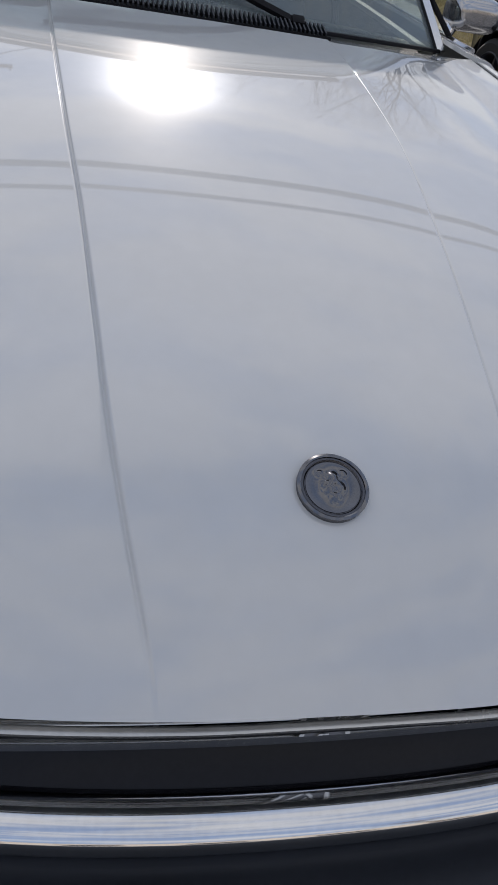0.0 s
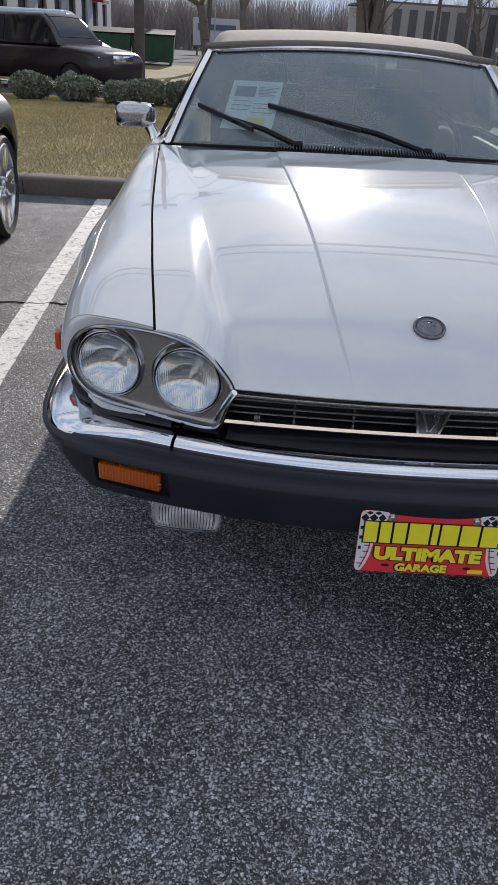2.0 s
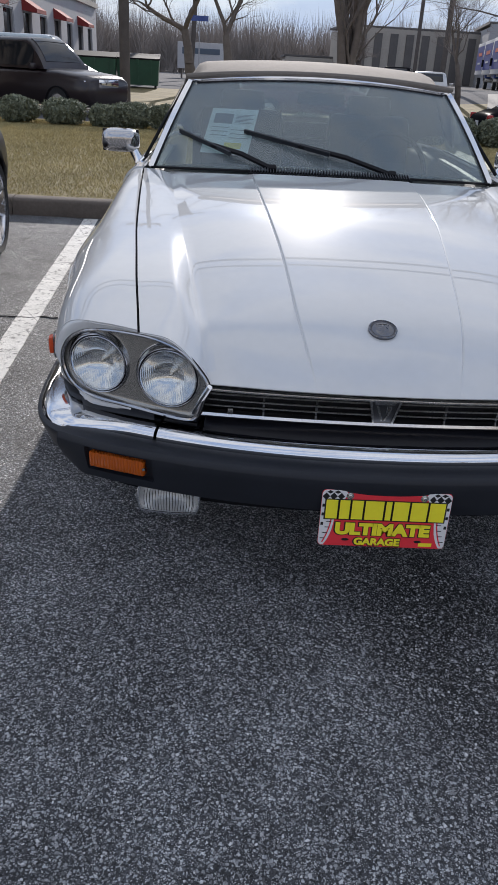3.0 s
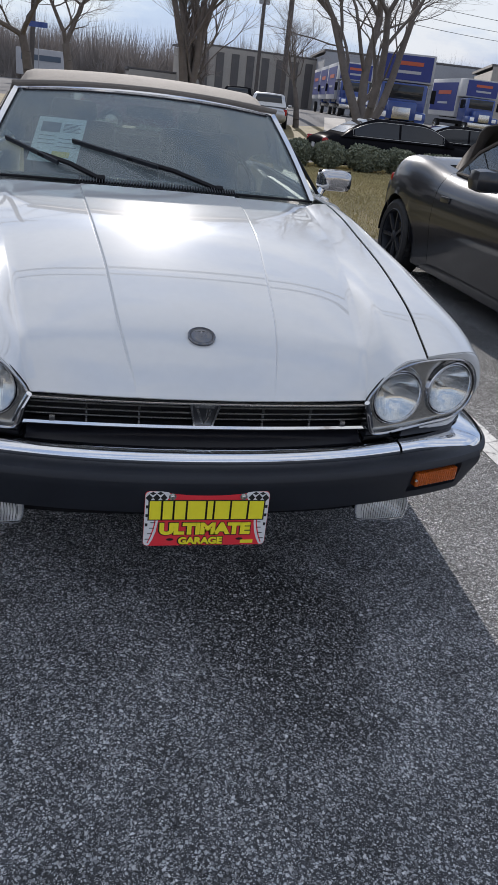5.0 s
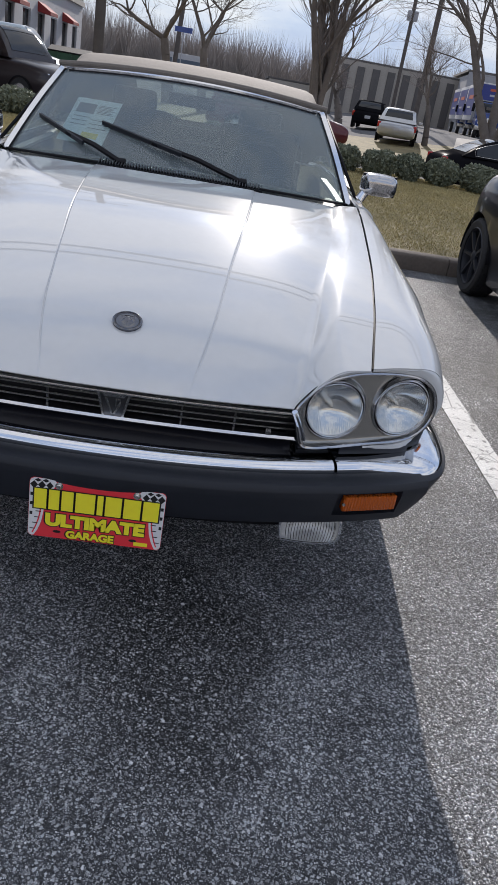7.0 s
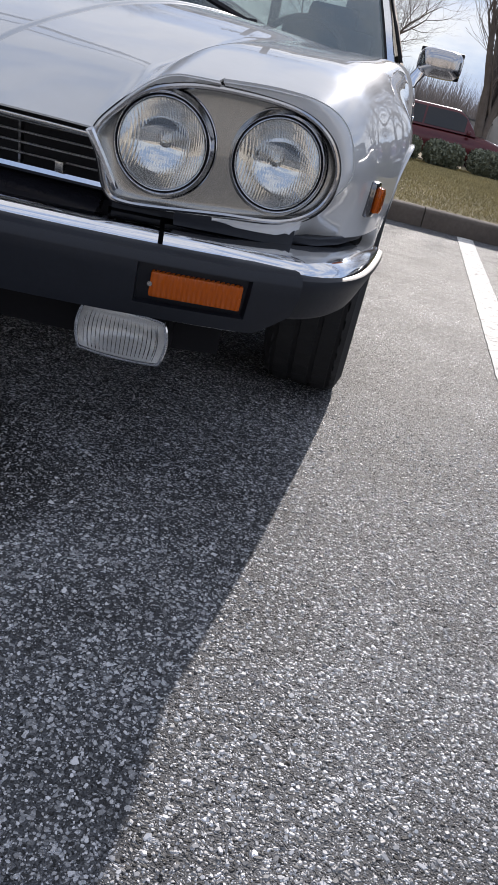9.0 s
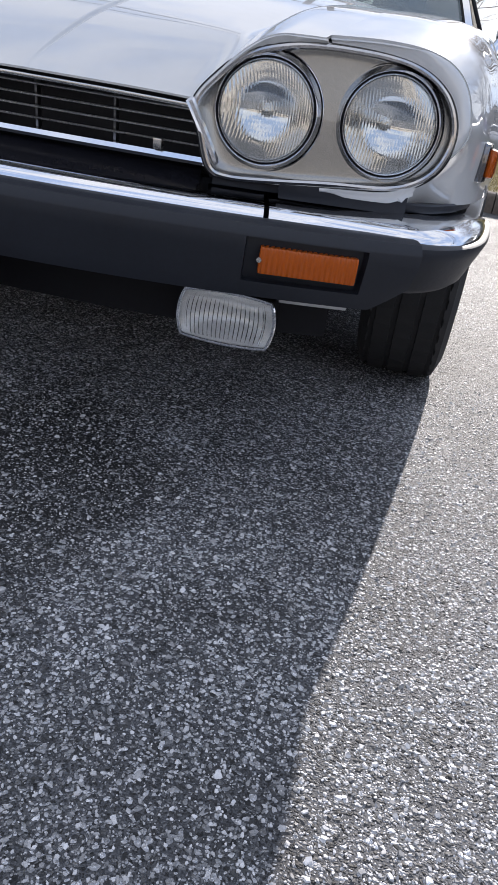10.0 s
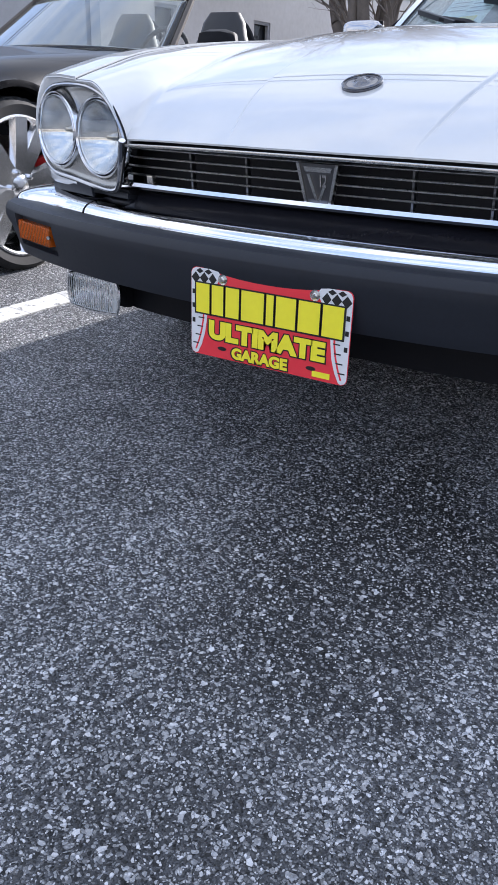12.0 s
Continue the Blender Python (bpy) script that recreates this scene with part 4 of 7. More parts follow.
BUMPS = ((0, 0.000, 0.0105, 0.010), (0, 0.010, 0.008, 0.006), (-0.0125, 0.0145, 0.003, 0.006), (0.0125, 0.0145, 0.003, 0.006), (0, -0.012, 0.0055, 0.0065), (-0.0075, -0.003, 0.004, 0.004), (0.0075, -0.003, 0.004, 0.004), (-0.006, 0.007, 0.0025, -0.004), (0.006, 0.007, 0.0025, -0.004), (0, -0.0065, 0.0028, -0.004))
def relief_point(u, v):
    """A domed mask in relief: rounded swellings and hollows summed over a disc."""
    a, r = 2 * math.pi * u, 0.0275 * max(v, 0.02)
    px, py = r * math.cos(a), r * math.sin(a)
    h = sum(k * math.exp(-((px - cx) ** 2 + (py - cy) ** 2) / (w * w)) for cx, cy, w, k in BUMPS)
    return BADGE + bq @ Vector((px, py, 0.0042 + 0.65 * h * ease(1.0, 0.86, v)))
part("relief", sheet(relief_point, 48, 20), DARKCHROME, medal, sharp=0)

# grille
def grille_y(x):
    return 0.173 + 0.022 * (abs(x) / 0.43) ** 2
G_TOP, G_LOW = 0.592, 0.520
gb = bmesh.new()
pts = [-0.46 + 0.92 * i / 40 for i in range(41)]
loft(gb, [[(x, grille_y(x) + 0.055, 0.49), (x, grille_y(x) + 0.060, 0.49), (x, grille_y(x) + 0.060, 0.62), (x, grille_y(x) + 0.055, 0.62)] for x in pts])
grille = part("grille", gb, GRILLEBACK, car, "dark grille opening with thin horizontal slats")
for k in range(4):
    z = G_LOW + 0.016 + 0.0165 * k
    half = 0.455 - 0.030 * (z - G_LOW) / (G_TOP - G_LOW)
    path = [(half * (2 * i / 40 - 1), grille_y(half * (2 * i / 40 - 1)) - 0.012 * (z - G_LOW) / 0.07, z) for i in range(41)]
    part("slat", sweep(bmesh.new(), path, [(-0.004, -0.0018), (0.004, -0.0018), (0.0055, 0.0), (0.004, 0.0018), (-0.004, 0.0018)]), DULLCHROME, grille, sharp=60)
for x in (-0.29, -0.16, 0.16, 0.29):
    part("upright", new_box((x, grille_y(x) + 0.012, 0.556), (0.004, 0.012, 0.070), (8, 0, 0)), SLAT, grille, smooth=False)
low_bar = [(0.462 * (2 * i / 50 - 1), grille_y(0.462 * (2 * i / 50 - 1)) - 0.004, G_LOW - 0.004) for i in range(51)]
part("lower_bar", sweep(bmesh.new(), low_bar, [(-0.012, -0.007), (0.010, -0.007), (0.015, -0.002), (0.013, 0.005), (-0.012, 0.005)]), CHROME, grille, "bright chrome bar")
for s in (-1, 1):
    part("side_trim", sweep(bmesh.new(), [(s * 0.423, 0.146, 0.600), (s * 0.44, 0.162, 0.565), (s * 0.462, 0.182, 0.516)], circle(0.007, 8)), CHROME, grille)
    part("clip", new_box((s * 0.372, 0.170, 0.531), (0.014, 0.012, 0.016), (6, 0, 0), 0.002), DULLCHROME, grille, "small square metal clip")
# centre emblem: a tapered frame with a V
def emblem_piece(pts2, d0, d1):
    bm = bmesh.new()
    def at(p, d):
        x, k = p
        return (x, grille_y(x) - 0.012 * k + d - 0.008, G_LOW - 0.002 + (G_TOP - G_LOW - 0.006) * k)
    a, b = [bm.verts.new(at(p, d0)) for p in pts2], [bm.verts.new(at(p, d1)) for p in pts2]
    bm.faces.new(a), bm.faces.new(b[::-1])
    for i in range(len(pts2)):
        bm.faces.new((a[i], b[i], b[(i + 1) % len(pts2)], a[(i + 1) % len(pts2)]))
    return bm
emb = part("emblem", emblem_piece([(-0.022, 0.0), (0.022, 0.0), (0.036, 1.0), (-0.036, 1.0)], -0.001, 0.012), SLAT, grille, "tapered dark emblem with a V", smooth=False)
for s in (-1, 1):
    part("edge", emblem_piece([(s * 0.020, 0.0), (s * 0.025, 0.0), (s * 0.040, 1.0), (s * 0.034, 1.0)], -0.006, 0.004), DULLCHROME, emb, smooth=False)
    part("stroke", emblem_piece([(s * 0.0, 0.10), (s * 0.005, 0.10), ((0.014, 0.42) if s > 0 else (-0.021, 0.74)), ((0.009, 0.42) if s > 0 else (-0.015, 0.74))], -0.004, 0.002), DULLCHROME, emb, smooth=False)
FIGURES = (((0.0045, 0.44), (0.0070, 0.44), (0.0070, 0.74), (0.0045, 0.74)), ((0.0095, 0.68), (0.0165, 0.68), (0.0165, 0.74), (0.0095, 0.74)), ((0.0143, 0.58), (0.0165, 0.58), (0.0165, 0.69), (0.0143, 0.69)), ((0.0095, 0.49), (0.0120, 0.48), (0.0165, 0.59), (0.0143, 0.60)), ((0.0095, 0.44), (0.0165, 0.44), (0.0165, 0.50), (0.0095, 0.50)))
for fig in FIGURES:
    part("figure_stroke", emblem_piece(fig, -0.0045, 0.002), DULLCHROME, emb, smooth=False)
part("bar", emblem_piece([(-0.024, 0.80), (0.024, 0.80), (0.027, 0.92), (-0.027, 0.92)], -0.003, 0.002), DULLCHROME, emb, smooth=False)


# bumper: plan line of its front
def bump_y(x):
    a = abs(x)
    return 0.0 + 0.095 * (a / 0.62) ** 2.2 + 0.35 * max(0.0, a - 0.70) ** 1.6
def bump_path(x_end, n, dz=0.0):
    return [(x_end * (2 * i / n - 1), bump_y(x_end * (2 * i / n - 1)), dz) for i in range(n + 1)]
def wrap_path(dz, y_end=0.66):
    """The bumper's line round one corner and along the side."""
    p = [(x, bump_y(x), dz) for x in [0.5865 + (0.786 - 0.5865) * i / 12 for i in range(13)]]
    turn = [(0.790, 0.169), (0.811, 0.186), (0.835, 0.212), (0.858, 0.249), (0.877, 0.294), (0.892, 0.352), (0.902, 0.425), (0.909, 0.510), (0.914, 0.600), (0.916, 0.680)]
    ys = [0.169 + 0.511 * i / 22 for i in range(23)]
    p += [(spline([(b, a) for a, b in turn], q), q, dz) for q in ys if q > bump_y(0.786) + 0.004 and q <= y_end + 0.02]
    return p
rub_sec = [(0.036, 0.345), (0.016, 0.349), (0.011, 0.362), (0.0085, 0.3725), (0.0079, 0.3750), (-0.0028, 0.4200), (-0.004, 0.4300), (-0.004, 0.4360), (-0.004, 0.4385), (-0.004, 0.442), (0.004, 0.455), (0.020, 0.459), (0.062, 0.457), (0.078, 0.446), (0.092, 0.442), (0.105, 0.44), (0.105, 0.35)]
def rubber_bumper():
    """Bowed rubber bar whose face is sunk round the two indicators."""
    xs = sorted({round(k * 0.796 * i / 30, 4) for i in range(31) for k in (-1, 1)} | {k * q for q in (0.5520, 0.5545, 0.7200, 0.7225) for k in (-1, 1)})
    rings = []
    for x in xs:
        slope = (bump_y(x + 0.002) - bump_y(x - 0.002)) / 0.004
        out = Vector((slope, -1, 0)).normalized()
        sunk = 0.016 if 0.553 < abs(x) < 0.721 else 0.0
        lift = 0.036 * ease(0.745, 0.796, abs(x))
        rings.append([Vector((x, bump_y(x), z + lift * ease(0.43, 0.345, z))) - out * (q + (sunk if 0.374 < z < 0.437 else 0.0)) for q, z in rub_sec])
    return loft(bmesh.new(), rings)
bumper = part("front_bumper", rubber_bumper(), RUBBER, car, "thick black rubber front bumper", sharp=40)
end_sec = [(-q, z) for q, z in ((0.060, 0.371), (0.040, 0.373), (0.030, 0.381), (0.010, 0.427), (0.004, 0.441), (0.005, 0.449), (0.011, 0.453), (0.030, 0.4535), (0.085, 0.452), (0.085, 0.371))]
pair("bumper_end", sweep(bmesh.new(), [q for q in wrap_path(0.0) if q[0] > 0.780], end_sec), RUBBER, bumper, "black rubber bumper end cap", sharp=40)
chrome_sec = [(-0.093, 0.436), (-0.087, 0.441), (-0.0865, 0.449), (-0.090, 0.459), (-0.098, 0.467), (-0.111, 0.4725), (-0.128, 0.4735), (-0.136, 0.471), (-0.136, 0.436)]
side_sec = chrome_sec[:5] + [(-0.112, 0.4725), (-0.140, 0.4775), (-0.172, 0.482), (-0.215, 0.4835), (-0.215, 0.442)]
mid_sec = chrome_sec[:5] + [(-0.112, 0.4725), (-0.140, 0.4795), (-0.172, 0.489), (-0.172, 0.436)]
pair("inner_blade", sweep(bmesh.new(), [(x, bump_y(x), 0) for x in [0.468 + 0.1095 * i / 10 for i in range(11)]], mid_sec), CHROME, bumper, sharp=50)
part("chrome_blade", sweep(bmesh.new(), bump_path(0.4675, 60), chrome_sec), CHROME, bumper, "polished chrome blade", sharp=50)
def corner_blade():
    p = wrap_path(0.0)
    bm = bmesh.new()
    path = [Vector(q) for q in p]
    rings = []
    for i, q in enumerate(path):
        d = (path[min(i + 1, len(path) - 1)] - path[max(i - 1, 0)]).normalized()
        s = d.cross(Vector((0, 0, 1))).normalized()
        k = ease(0.64, 0.87, q.x)
        rings.append([q + s * (sx + 0.074 * k if sx > -0.14 else sx + 0.115 * k * (sx < -0.2) + 0.085 * k * (sx >= -0.2)) + Vector((0, 0, 0.448 + (zz - 0.448) * (1 - 0.45 * ease(0.45, 0.68, q.y)))) for sx, zz in side_sec])
    loft(bm, rings)
    return bm
pair("chrome_corner", corner_blade(), CHROME, bumper, "polished chrome corner blade", sharp=50)
blk = [(0.44 * (2 * i / 30 - 1), bump_y(0.44 * (2 * i / 30 - 1)) + 0.130, 0) for i in range(31)]
part("filler_panel", sweep(bmesh.new(), blk, [(0.0, 0.445), (0.0, 0.462), (-0.034, 0.500), (-0.055, 0.506), (-0.075, 0.506), (-0.075, 0.445)]), FILLER, car, "black filler panel under the grille")
# black rubber strip between lamps and bumper
strip = [(0.455, 0.200, 0), (0.52, 0.218, 0), (0.56, 0.233, 0), (0.602, 0.240, 0), (0.66, 0.252, 0), (0.721, 0.276, 0), (0.762, 0.300, 0), (0.790, 0.330, 0), (0.824, 0.410, 0), (0.853, 0.541, 0), (0.860, 0.66, 0)]
pair("lamp_filler", sweep(bmesh.new(), strip, [(0.002, 0.484), (0.004, 0.487), (0.004, 0.496), (0.002, 0.4985), (-0.034, 0.4985), (-0.034, 0.484)]), RUBBER, car, "black rubber strip under the lamps")
pair("lamp_bracket", sweep(bmesh.new(), [(x, surround_y(x) + 0.012, 0) for x in [0.455 + 0.26 * i / 10 for i in range(11)]], [(-0.016, 0.493), (-0.010, 0.503), (-0.034, 0.503), (-0.034, 0.493)]), BLACK, car)
def lower_body(x0, x1, painted):
    """Bodywork tapering away under the outer lamp, and the black panel behind it."""
    def fn(u, v):
        x = x0 + (x1 - x0) * u
        top = spline([(0.60, 0.503), (0.64, 0.506), (0.72, 0.513), (0.764, 0.528), (0.785, 0.512), (0.802, 0.494)], x)
        low = max(0.4985, top - 0.001 - 0.014 * ease(0.620, 0.690, x)) if painted else 0.482
        return (x, surround_y(x) - (0.005 if painted else 0.0) + 0.005 * v * v + 0.022 * ease(0.730, 0.785, x), top + (min(low, top - 0.001) - top) * v)
    return sheet(fn, 30, 6, 0.005)
pair("lower_body", lower_body(0.620, 0.756, True), PAINT, car, "white bodywork below the lamps")
pair("lower_seal", lower_body(0.560, 0.750, False), RUBBER, car, "black rubber panel below the lamps")
for s in (-1, 1):
    side = 0.64 * s
    rotz = s * math.degrees(math.atan(0.095 * 2.2 / 0.62))
    ind = part("indicator", new_box((side, bump_y(0.64) + 0.011, 0.407), (0.146, 0.022, 0.040), (2, 0, rotz), 0.004), AMBER, bumper, "ribbed amber indicator")
    for k in (-1, 1):
        part("screw", lathe([(0, -0.002), (0.004, -0.002), (0.004, 0.002), (0, 0.002)], (side + k * 0.066, bump_y(0.64 + s * k * 0.066) + 0.0005, 0.407), (0, -1, 0), 10), DULLCHROME, ind)


# headlamps and their surround
LAMP_IN, LAMP_OUT = Vector((0.525, 0.197, 0.599)), Vector((0.703, 0.258, 0.606))
LAMP_R = 0.0680


def surround_outline(k):
    """Rounded outline of the twin-lamp panel."""
    ctrl = [(0.423, 0.597), (0.448, 0.637), (0.488, 0.673), (0.539, 0.693), (0.598, 0.702), (0.681, 0.701), (0.738, 0.690), (0.779, 0.664), (0.801, 0.628), (0.805, 0.592), (0.792, 0.554), (0.764, 0.528), (0.72, 0.513), (0.64, 0.506), (0.55, 0.499), (0.48, 0.497), (0.452, 0.509), (0.435, 0.555)]
    n = len(ctrl)
    t = k * n
    i = int(t) % n
    f = t - int(t)
    p = [Vector(ctrl[(i + j) % n]) for j in (-1, 0, 1, 2)]
    return 0.5 * ((2 * p[1]) + (p[2] - p[0]) * f + (2 * p[0] - 5 * p[1] + 4 * p[2] - p[3]) * f**2 + (-p[0] + 3 * p[1] - 3 * p[2] + p[3]) * f**3)


def surround_panel():
    bm = bmesh.new()
    c = Vector((0.615, 0.605))
    rings = []
    prof = [(0.0, 0.016), (0.80, 0.015), (0.91, 0.012), (0.95, 0.004), (0.985, -0.008), (1.0, -0.004)]
    for i in range(44):
        f = 1.0 - 0.9995 * i / 43
        d = spline(prof, f)
        ring = []
        for k in range(160):
            p = c + (surround_outline(k / 160) - c) * f
            ring.append((p.x, surround_y(p.x) + d + 0.05 * max(0, p.y - 0.60), p.y))
        rings.append(ring)
    loft(bm, rings, True, False)
    inside = [f for f in bm.faces if any(math.hypot(f.calc_center_median().x - o.x, f.calc_center_median().z - o.z) < 0.0735 for o in (LAMP_IN, LAMP_OUT))]
    bmesh.ops.delete(bm, geom=inside, context="FACES")
    return bm


def lamp(c, sign, inner):
    ax = Vector((sign * (0.19 if inner else 0.24), -1, -0.02)).normalized()
    p = Vector((sign * c.x, c.y, c.z))
    k = LAMP_R / 0.0755
    lamp_ob = part("headlamp", lathe([(k * a, b) for a, b in ((0.0005, -0.040), (0.012, -0.039), (0.024, -0.036), (0.036, -0.0315), (0.048, -0.0240), (0.060, -0.0135), (0.070, -0.003), (0.0755, 0.003))], p, ax, 40), HEADREFLECTOR, car, "round fluted headlamp in a chrome bezel")
    q = ax.to_track_quat("Z", "Y").to_matrix()
    def face(u, v):
        lx = (2 * u - 1) * LAMP_R
        h = math.sqrt(max(0.0, LAMP_R ** 2 - lx * lx)) + 0.0002
        ly = (2 * v - 1) * h
        r2 = (lx * lx + ly * ly) / LAMP_R ** 2
        zone = ease(0.066, 0.050, abs(lx)) * (0.75 + 0.25 * math.cos(40 * ly))
        lz = 0.024 - 0.020 * r2 + 0.00013 * math.cos(2 * math.pi * lx / 0.0036) * zone * (1 - r2 * r2) - 0.0008 * ease(0.0005, 0.002, abs(ly + 0.012)) * (1 - r2)
        return p + q @ Vector((lx * q[0][0] / abs(q[0][0]), ly, lz))
    glass = part("lens", sheet(face, 216, 28, 0.003), LENS, lamp_ob, "fluted glass lens", sharp=0)
    glass.visible_shadow = False
    part("inner_ring", lathe([(0.0682, -0.004), (0.0682, 0.005), (0.0700, 0.008), (0.0716, 0.005), (0.0716, -0.004)], p, ax, 48), CHROME, lamp_ob, "thin chrome ring")
    part("gasket", lathe([(0.0712, -0.012), (0.0712, 0.001), (0.0745, 0.001), (0.0745, -0.012)], p, ax, 48), BLACK, lamp_ob)
    part("bezel", lathe([(0.0735, -0.010), (0.0735, 0.004), (0.0755, 0.007), (0.0775, 0.004), (0.0786, -0.001), (0.0815, -0.005), (0.0835, -0.013), (0.0840, -0.022)], p, ax, 56), CHROME, lamp_ob, "stepped chrome bezel")
    part("bucket", lathe([(0.0835, -0.024), (0.0838, -0.013), (0.0846, -0.0105), (0.0858, -0.0115), (0.0866, -0.017), (0.0870, -0.026)], p, ax, 56), LAMPCHROME, lamp_ob, "polished lamp bucket")
    part("bulb", lathe([(0.0005, -0.016), (0.003, -0.017), (0.0045, -0.021), (0.0045, -0.030), (0.007, -0.031), (0.007, -0.040)], p, ax, 16), DULLCHROME, lamp_ob)


pair("lamp_surround", surround_panel(), BEZELPANEL, car, "satin metal twin-lamp surround")
def inset_outline(k, d):
    p, c = surround_outline(k), Vector((0.615, 0.605))
    return p - d * (p - c).normalized()
def outline_path(d, back):
    return [(lambda p: (p.x, surround_y(p.x) - back + 0.05 * max(0, p.y - 0.60), p.y))(inset_outline(k / 96, d)) for k in range(96)]
pair("surround_rim", sweep(bmesh.new(), outline_path(0.0060, 0.003), circle(0.0046, 8), (0, 1, 0), closed=True), LAMPCHROME, car, "chrome rim round the twin lamps")
pair("rim_gap", sweep(bmesh.new(), outline_path(0.0005, 0.002), circle(0.0026, 6), (0, 1, 0), closed=True), BLACK, car)
for s in (-1, 1):
    lamp(LAMP_IN, s, True), lamp(LAMP_OUT, s, False)

# painted flange from the fender's front edge in to the lamp panel
def flange():
    def fn(u, v):
        s = u
        y0 = fender_front(s)
        x, z = fender_point(s, y0)
        a = math.atan2(z - 0.605, x - 0.615)
        best = min((surround_outline(k / 240) for k in range(240)), key=lambda q: abs((math.atan2(q.y - 0.605, q.x - 0.615) - a + math.pi) % (2 * math.pi) - math.pi))
        e = Vector((best.x, surround_y(best.x) - 0.004 + 0.05 * max(0, best.y - 0.60), best.y))
        p = Vector((x, y0, z))
        a = v * math.pi / 2
        k = 1 - math.cos(a)
        return (p.x + (e.x - p.x) * k, p.y + (e.y - p.y) * math.sin(a), p.z + (e.z - p.z) * k)
    return sheet(fn, 60, 9, 0.002)


pair("lamp_flange", flange(), PAINT, car)
def hood_flange():
    """Turned-down front edge of the hood over the inner lamp."""
    def fn(u, v):
        x = 0.430 + 0.1672 * u
        y = spline(HOOD_FRONT, x)
        z = hood_height(x, y)
        best = min((surround_outline(k / 240) for k in range(0, 90)), key=lambda q: abs(q.x - x - 0.004))
        zt = min(best.y, z - 0.004)
        return (x, y + (surround_y(x) - 0.004 + 0.05 * max(0, zt - 0.60) - y) * v, z - 0.002 + (zt - z + 0.002) * v)
    return sheet(fn, 30, 3, 0.002)
pair("hood_flange", hood_flange(), PAINT, car)

# painted lip of the lower apron, just under the bumper
lip_path = [(x, bump_y(x) + 0.115, 0) for x in [0.590 + 0.105 * i / 12 for i in range(13)]]
pair("apron_lip", sweep(bmesh.new(), lip_path, [(0.004, 0.322), (0.010, 0.328), (0.008, 0.346), (-0.02, 0.346), (-0.02, 0.322)]), PAINT, car, "white lip of the lower apron")
# fog lamps
def rounded_box(c, sx, sy, sz, r, rot):
    return new_box(c, (sx, sy, sz), rot, r)
def squircle(cu, cv, kk=0.42):
    return cu * math.sqrt(1 - kk * cv * cv / 2), cv * math.sqrt(1 - kk * cu * cu / 2)
for s in (-1, 1):
    slope = math.tan(radians(s * 4))
    def on_fog(u, v, w, h, y):
        cx, cz = squircle(2 * u - 1, 2 * v - 1)
        return (s * 0.52 + cx * w, y + cx * w * slope, 0.292 + cz * h)
    body = part("fog_lamp", rounded_box((s * 0.52, 0.214, 0.292), 0.136, 0.06, 0.070, 0.012, (0, 0, s * 4)), BLACK, car, "rectangular clear fog lamp under the bumper")
    part("fog_reflector", sheet(lambda u, v: on_fog(u, v, 0.078, 0.042, 0.150 + 0.034 * (1 - (2 * u - 1) ** 2) * (1 - (2 * v - 1) ** 2)), 20, 14), REFLECTOR, body)
    def flutes(u, v):
        edge = min(1.0, 6 * min(u, 1 - u), 5 * min(v, 1 - v))
        return on_fog(u, v, 0.077, 0.041, 0.1445 - 0.010 * math.sqrt(max(0.0, edge)) + 0.0013 * abs(math.sin(math.pi * 21 * u)) * (edge > 0.5))
    fl = part("fog_lens", sheet(flutes, 168, 12, 0.003), FOGLENS, body, "ribbed clear lens", sharp=0)
    fl.visible_shadow = False
    ring = [(k / 12, 0.0) for k in range(12)] + [(1.0, k / 8) for k in range(8)] + [(1 - k / 12, 1.0) for k in range(12)] + [(0.0, 1 - k / 8) for k in range(8)]
    part("fog_rim", sweep(bmesh.new(), [on_fog(u, v, 0.078, 0.042, 0.145) for u, v in ring], circle(0.0035, 6), (0, 1, 0), closed=True), CHROME, body)
    part("bracket", new_box((s * 0.52, 0.20, 0.35), (0.03, 0.03, 0.06)), BLACK, body)

# side marker lamps
for s in (-1, 1):
    mk = part("side_marker", new_box((s * 0.860, 0.495, 0.568), (0.020, 0.054, 0.068), (0, 0, s * -8), 0.0095), DARKCHROME, car, "chrome-rimmed amber side marker")
    # left lens is coloured redder, as amber looks in the shade
    part("marker_lens", new_box((s * 0.872, 0.494, 0.568), (0.022, 0.036, 0.050), (0, 0, s * -8), 0.0105), SHADEDAMBER if s < 0 else AMBER, mk)


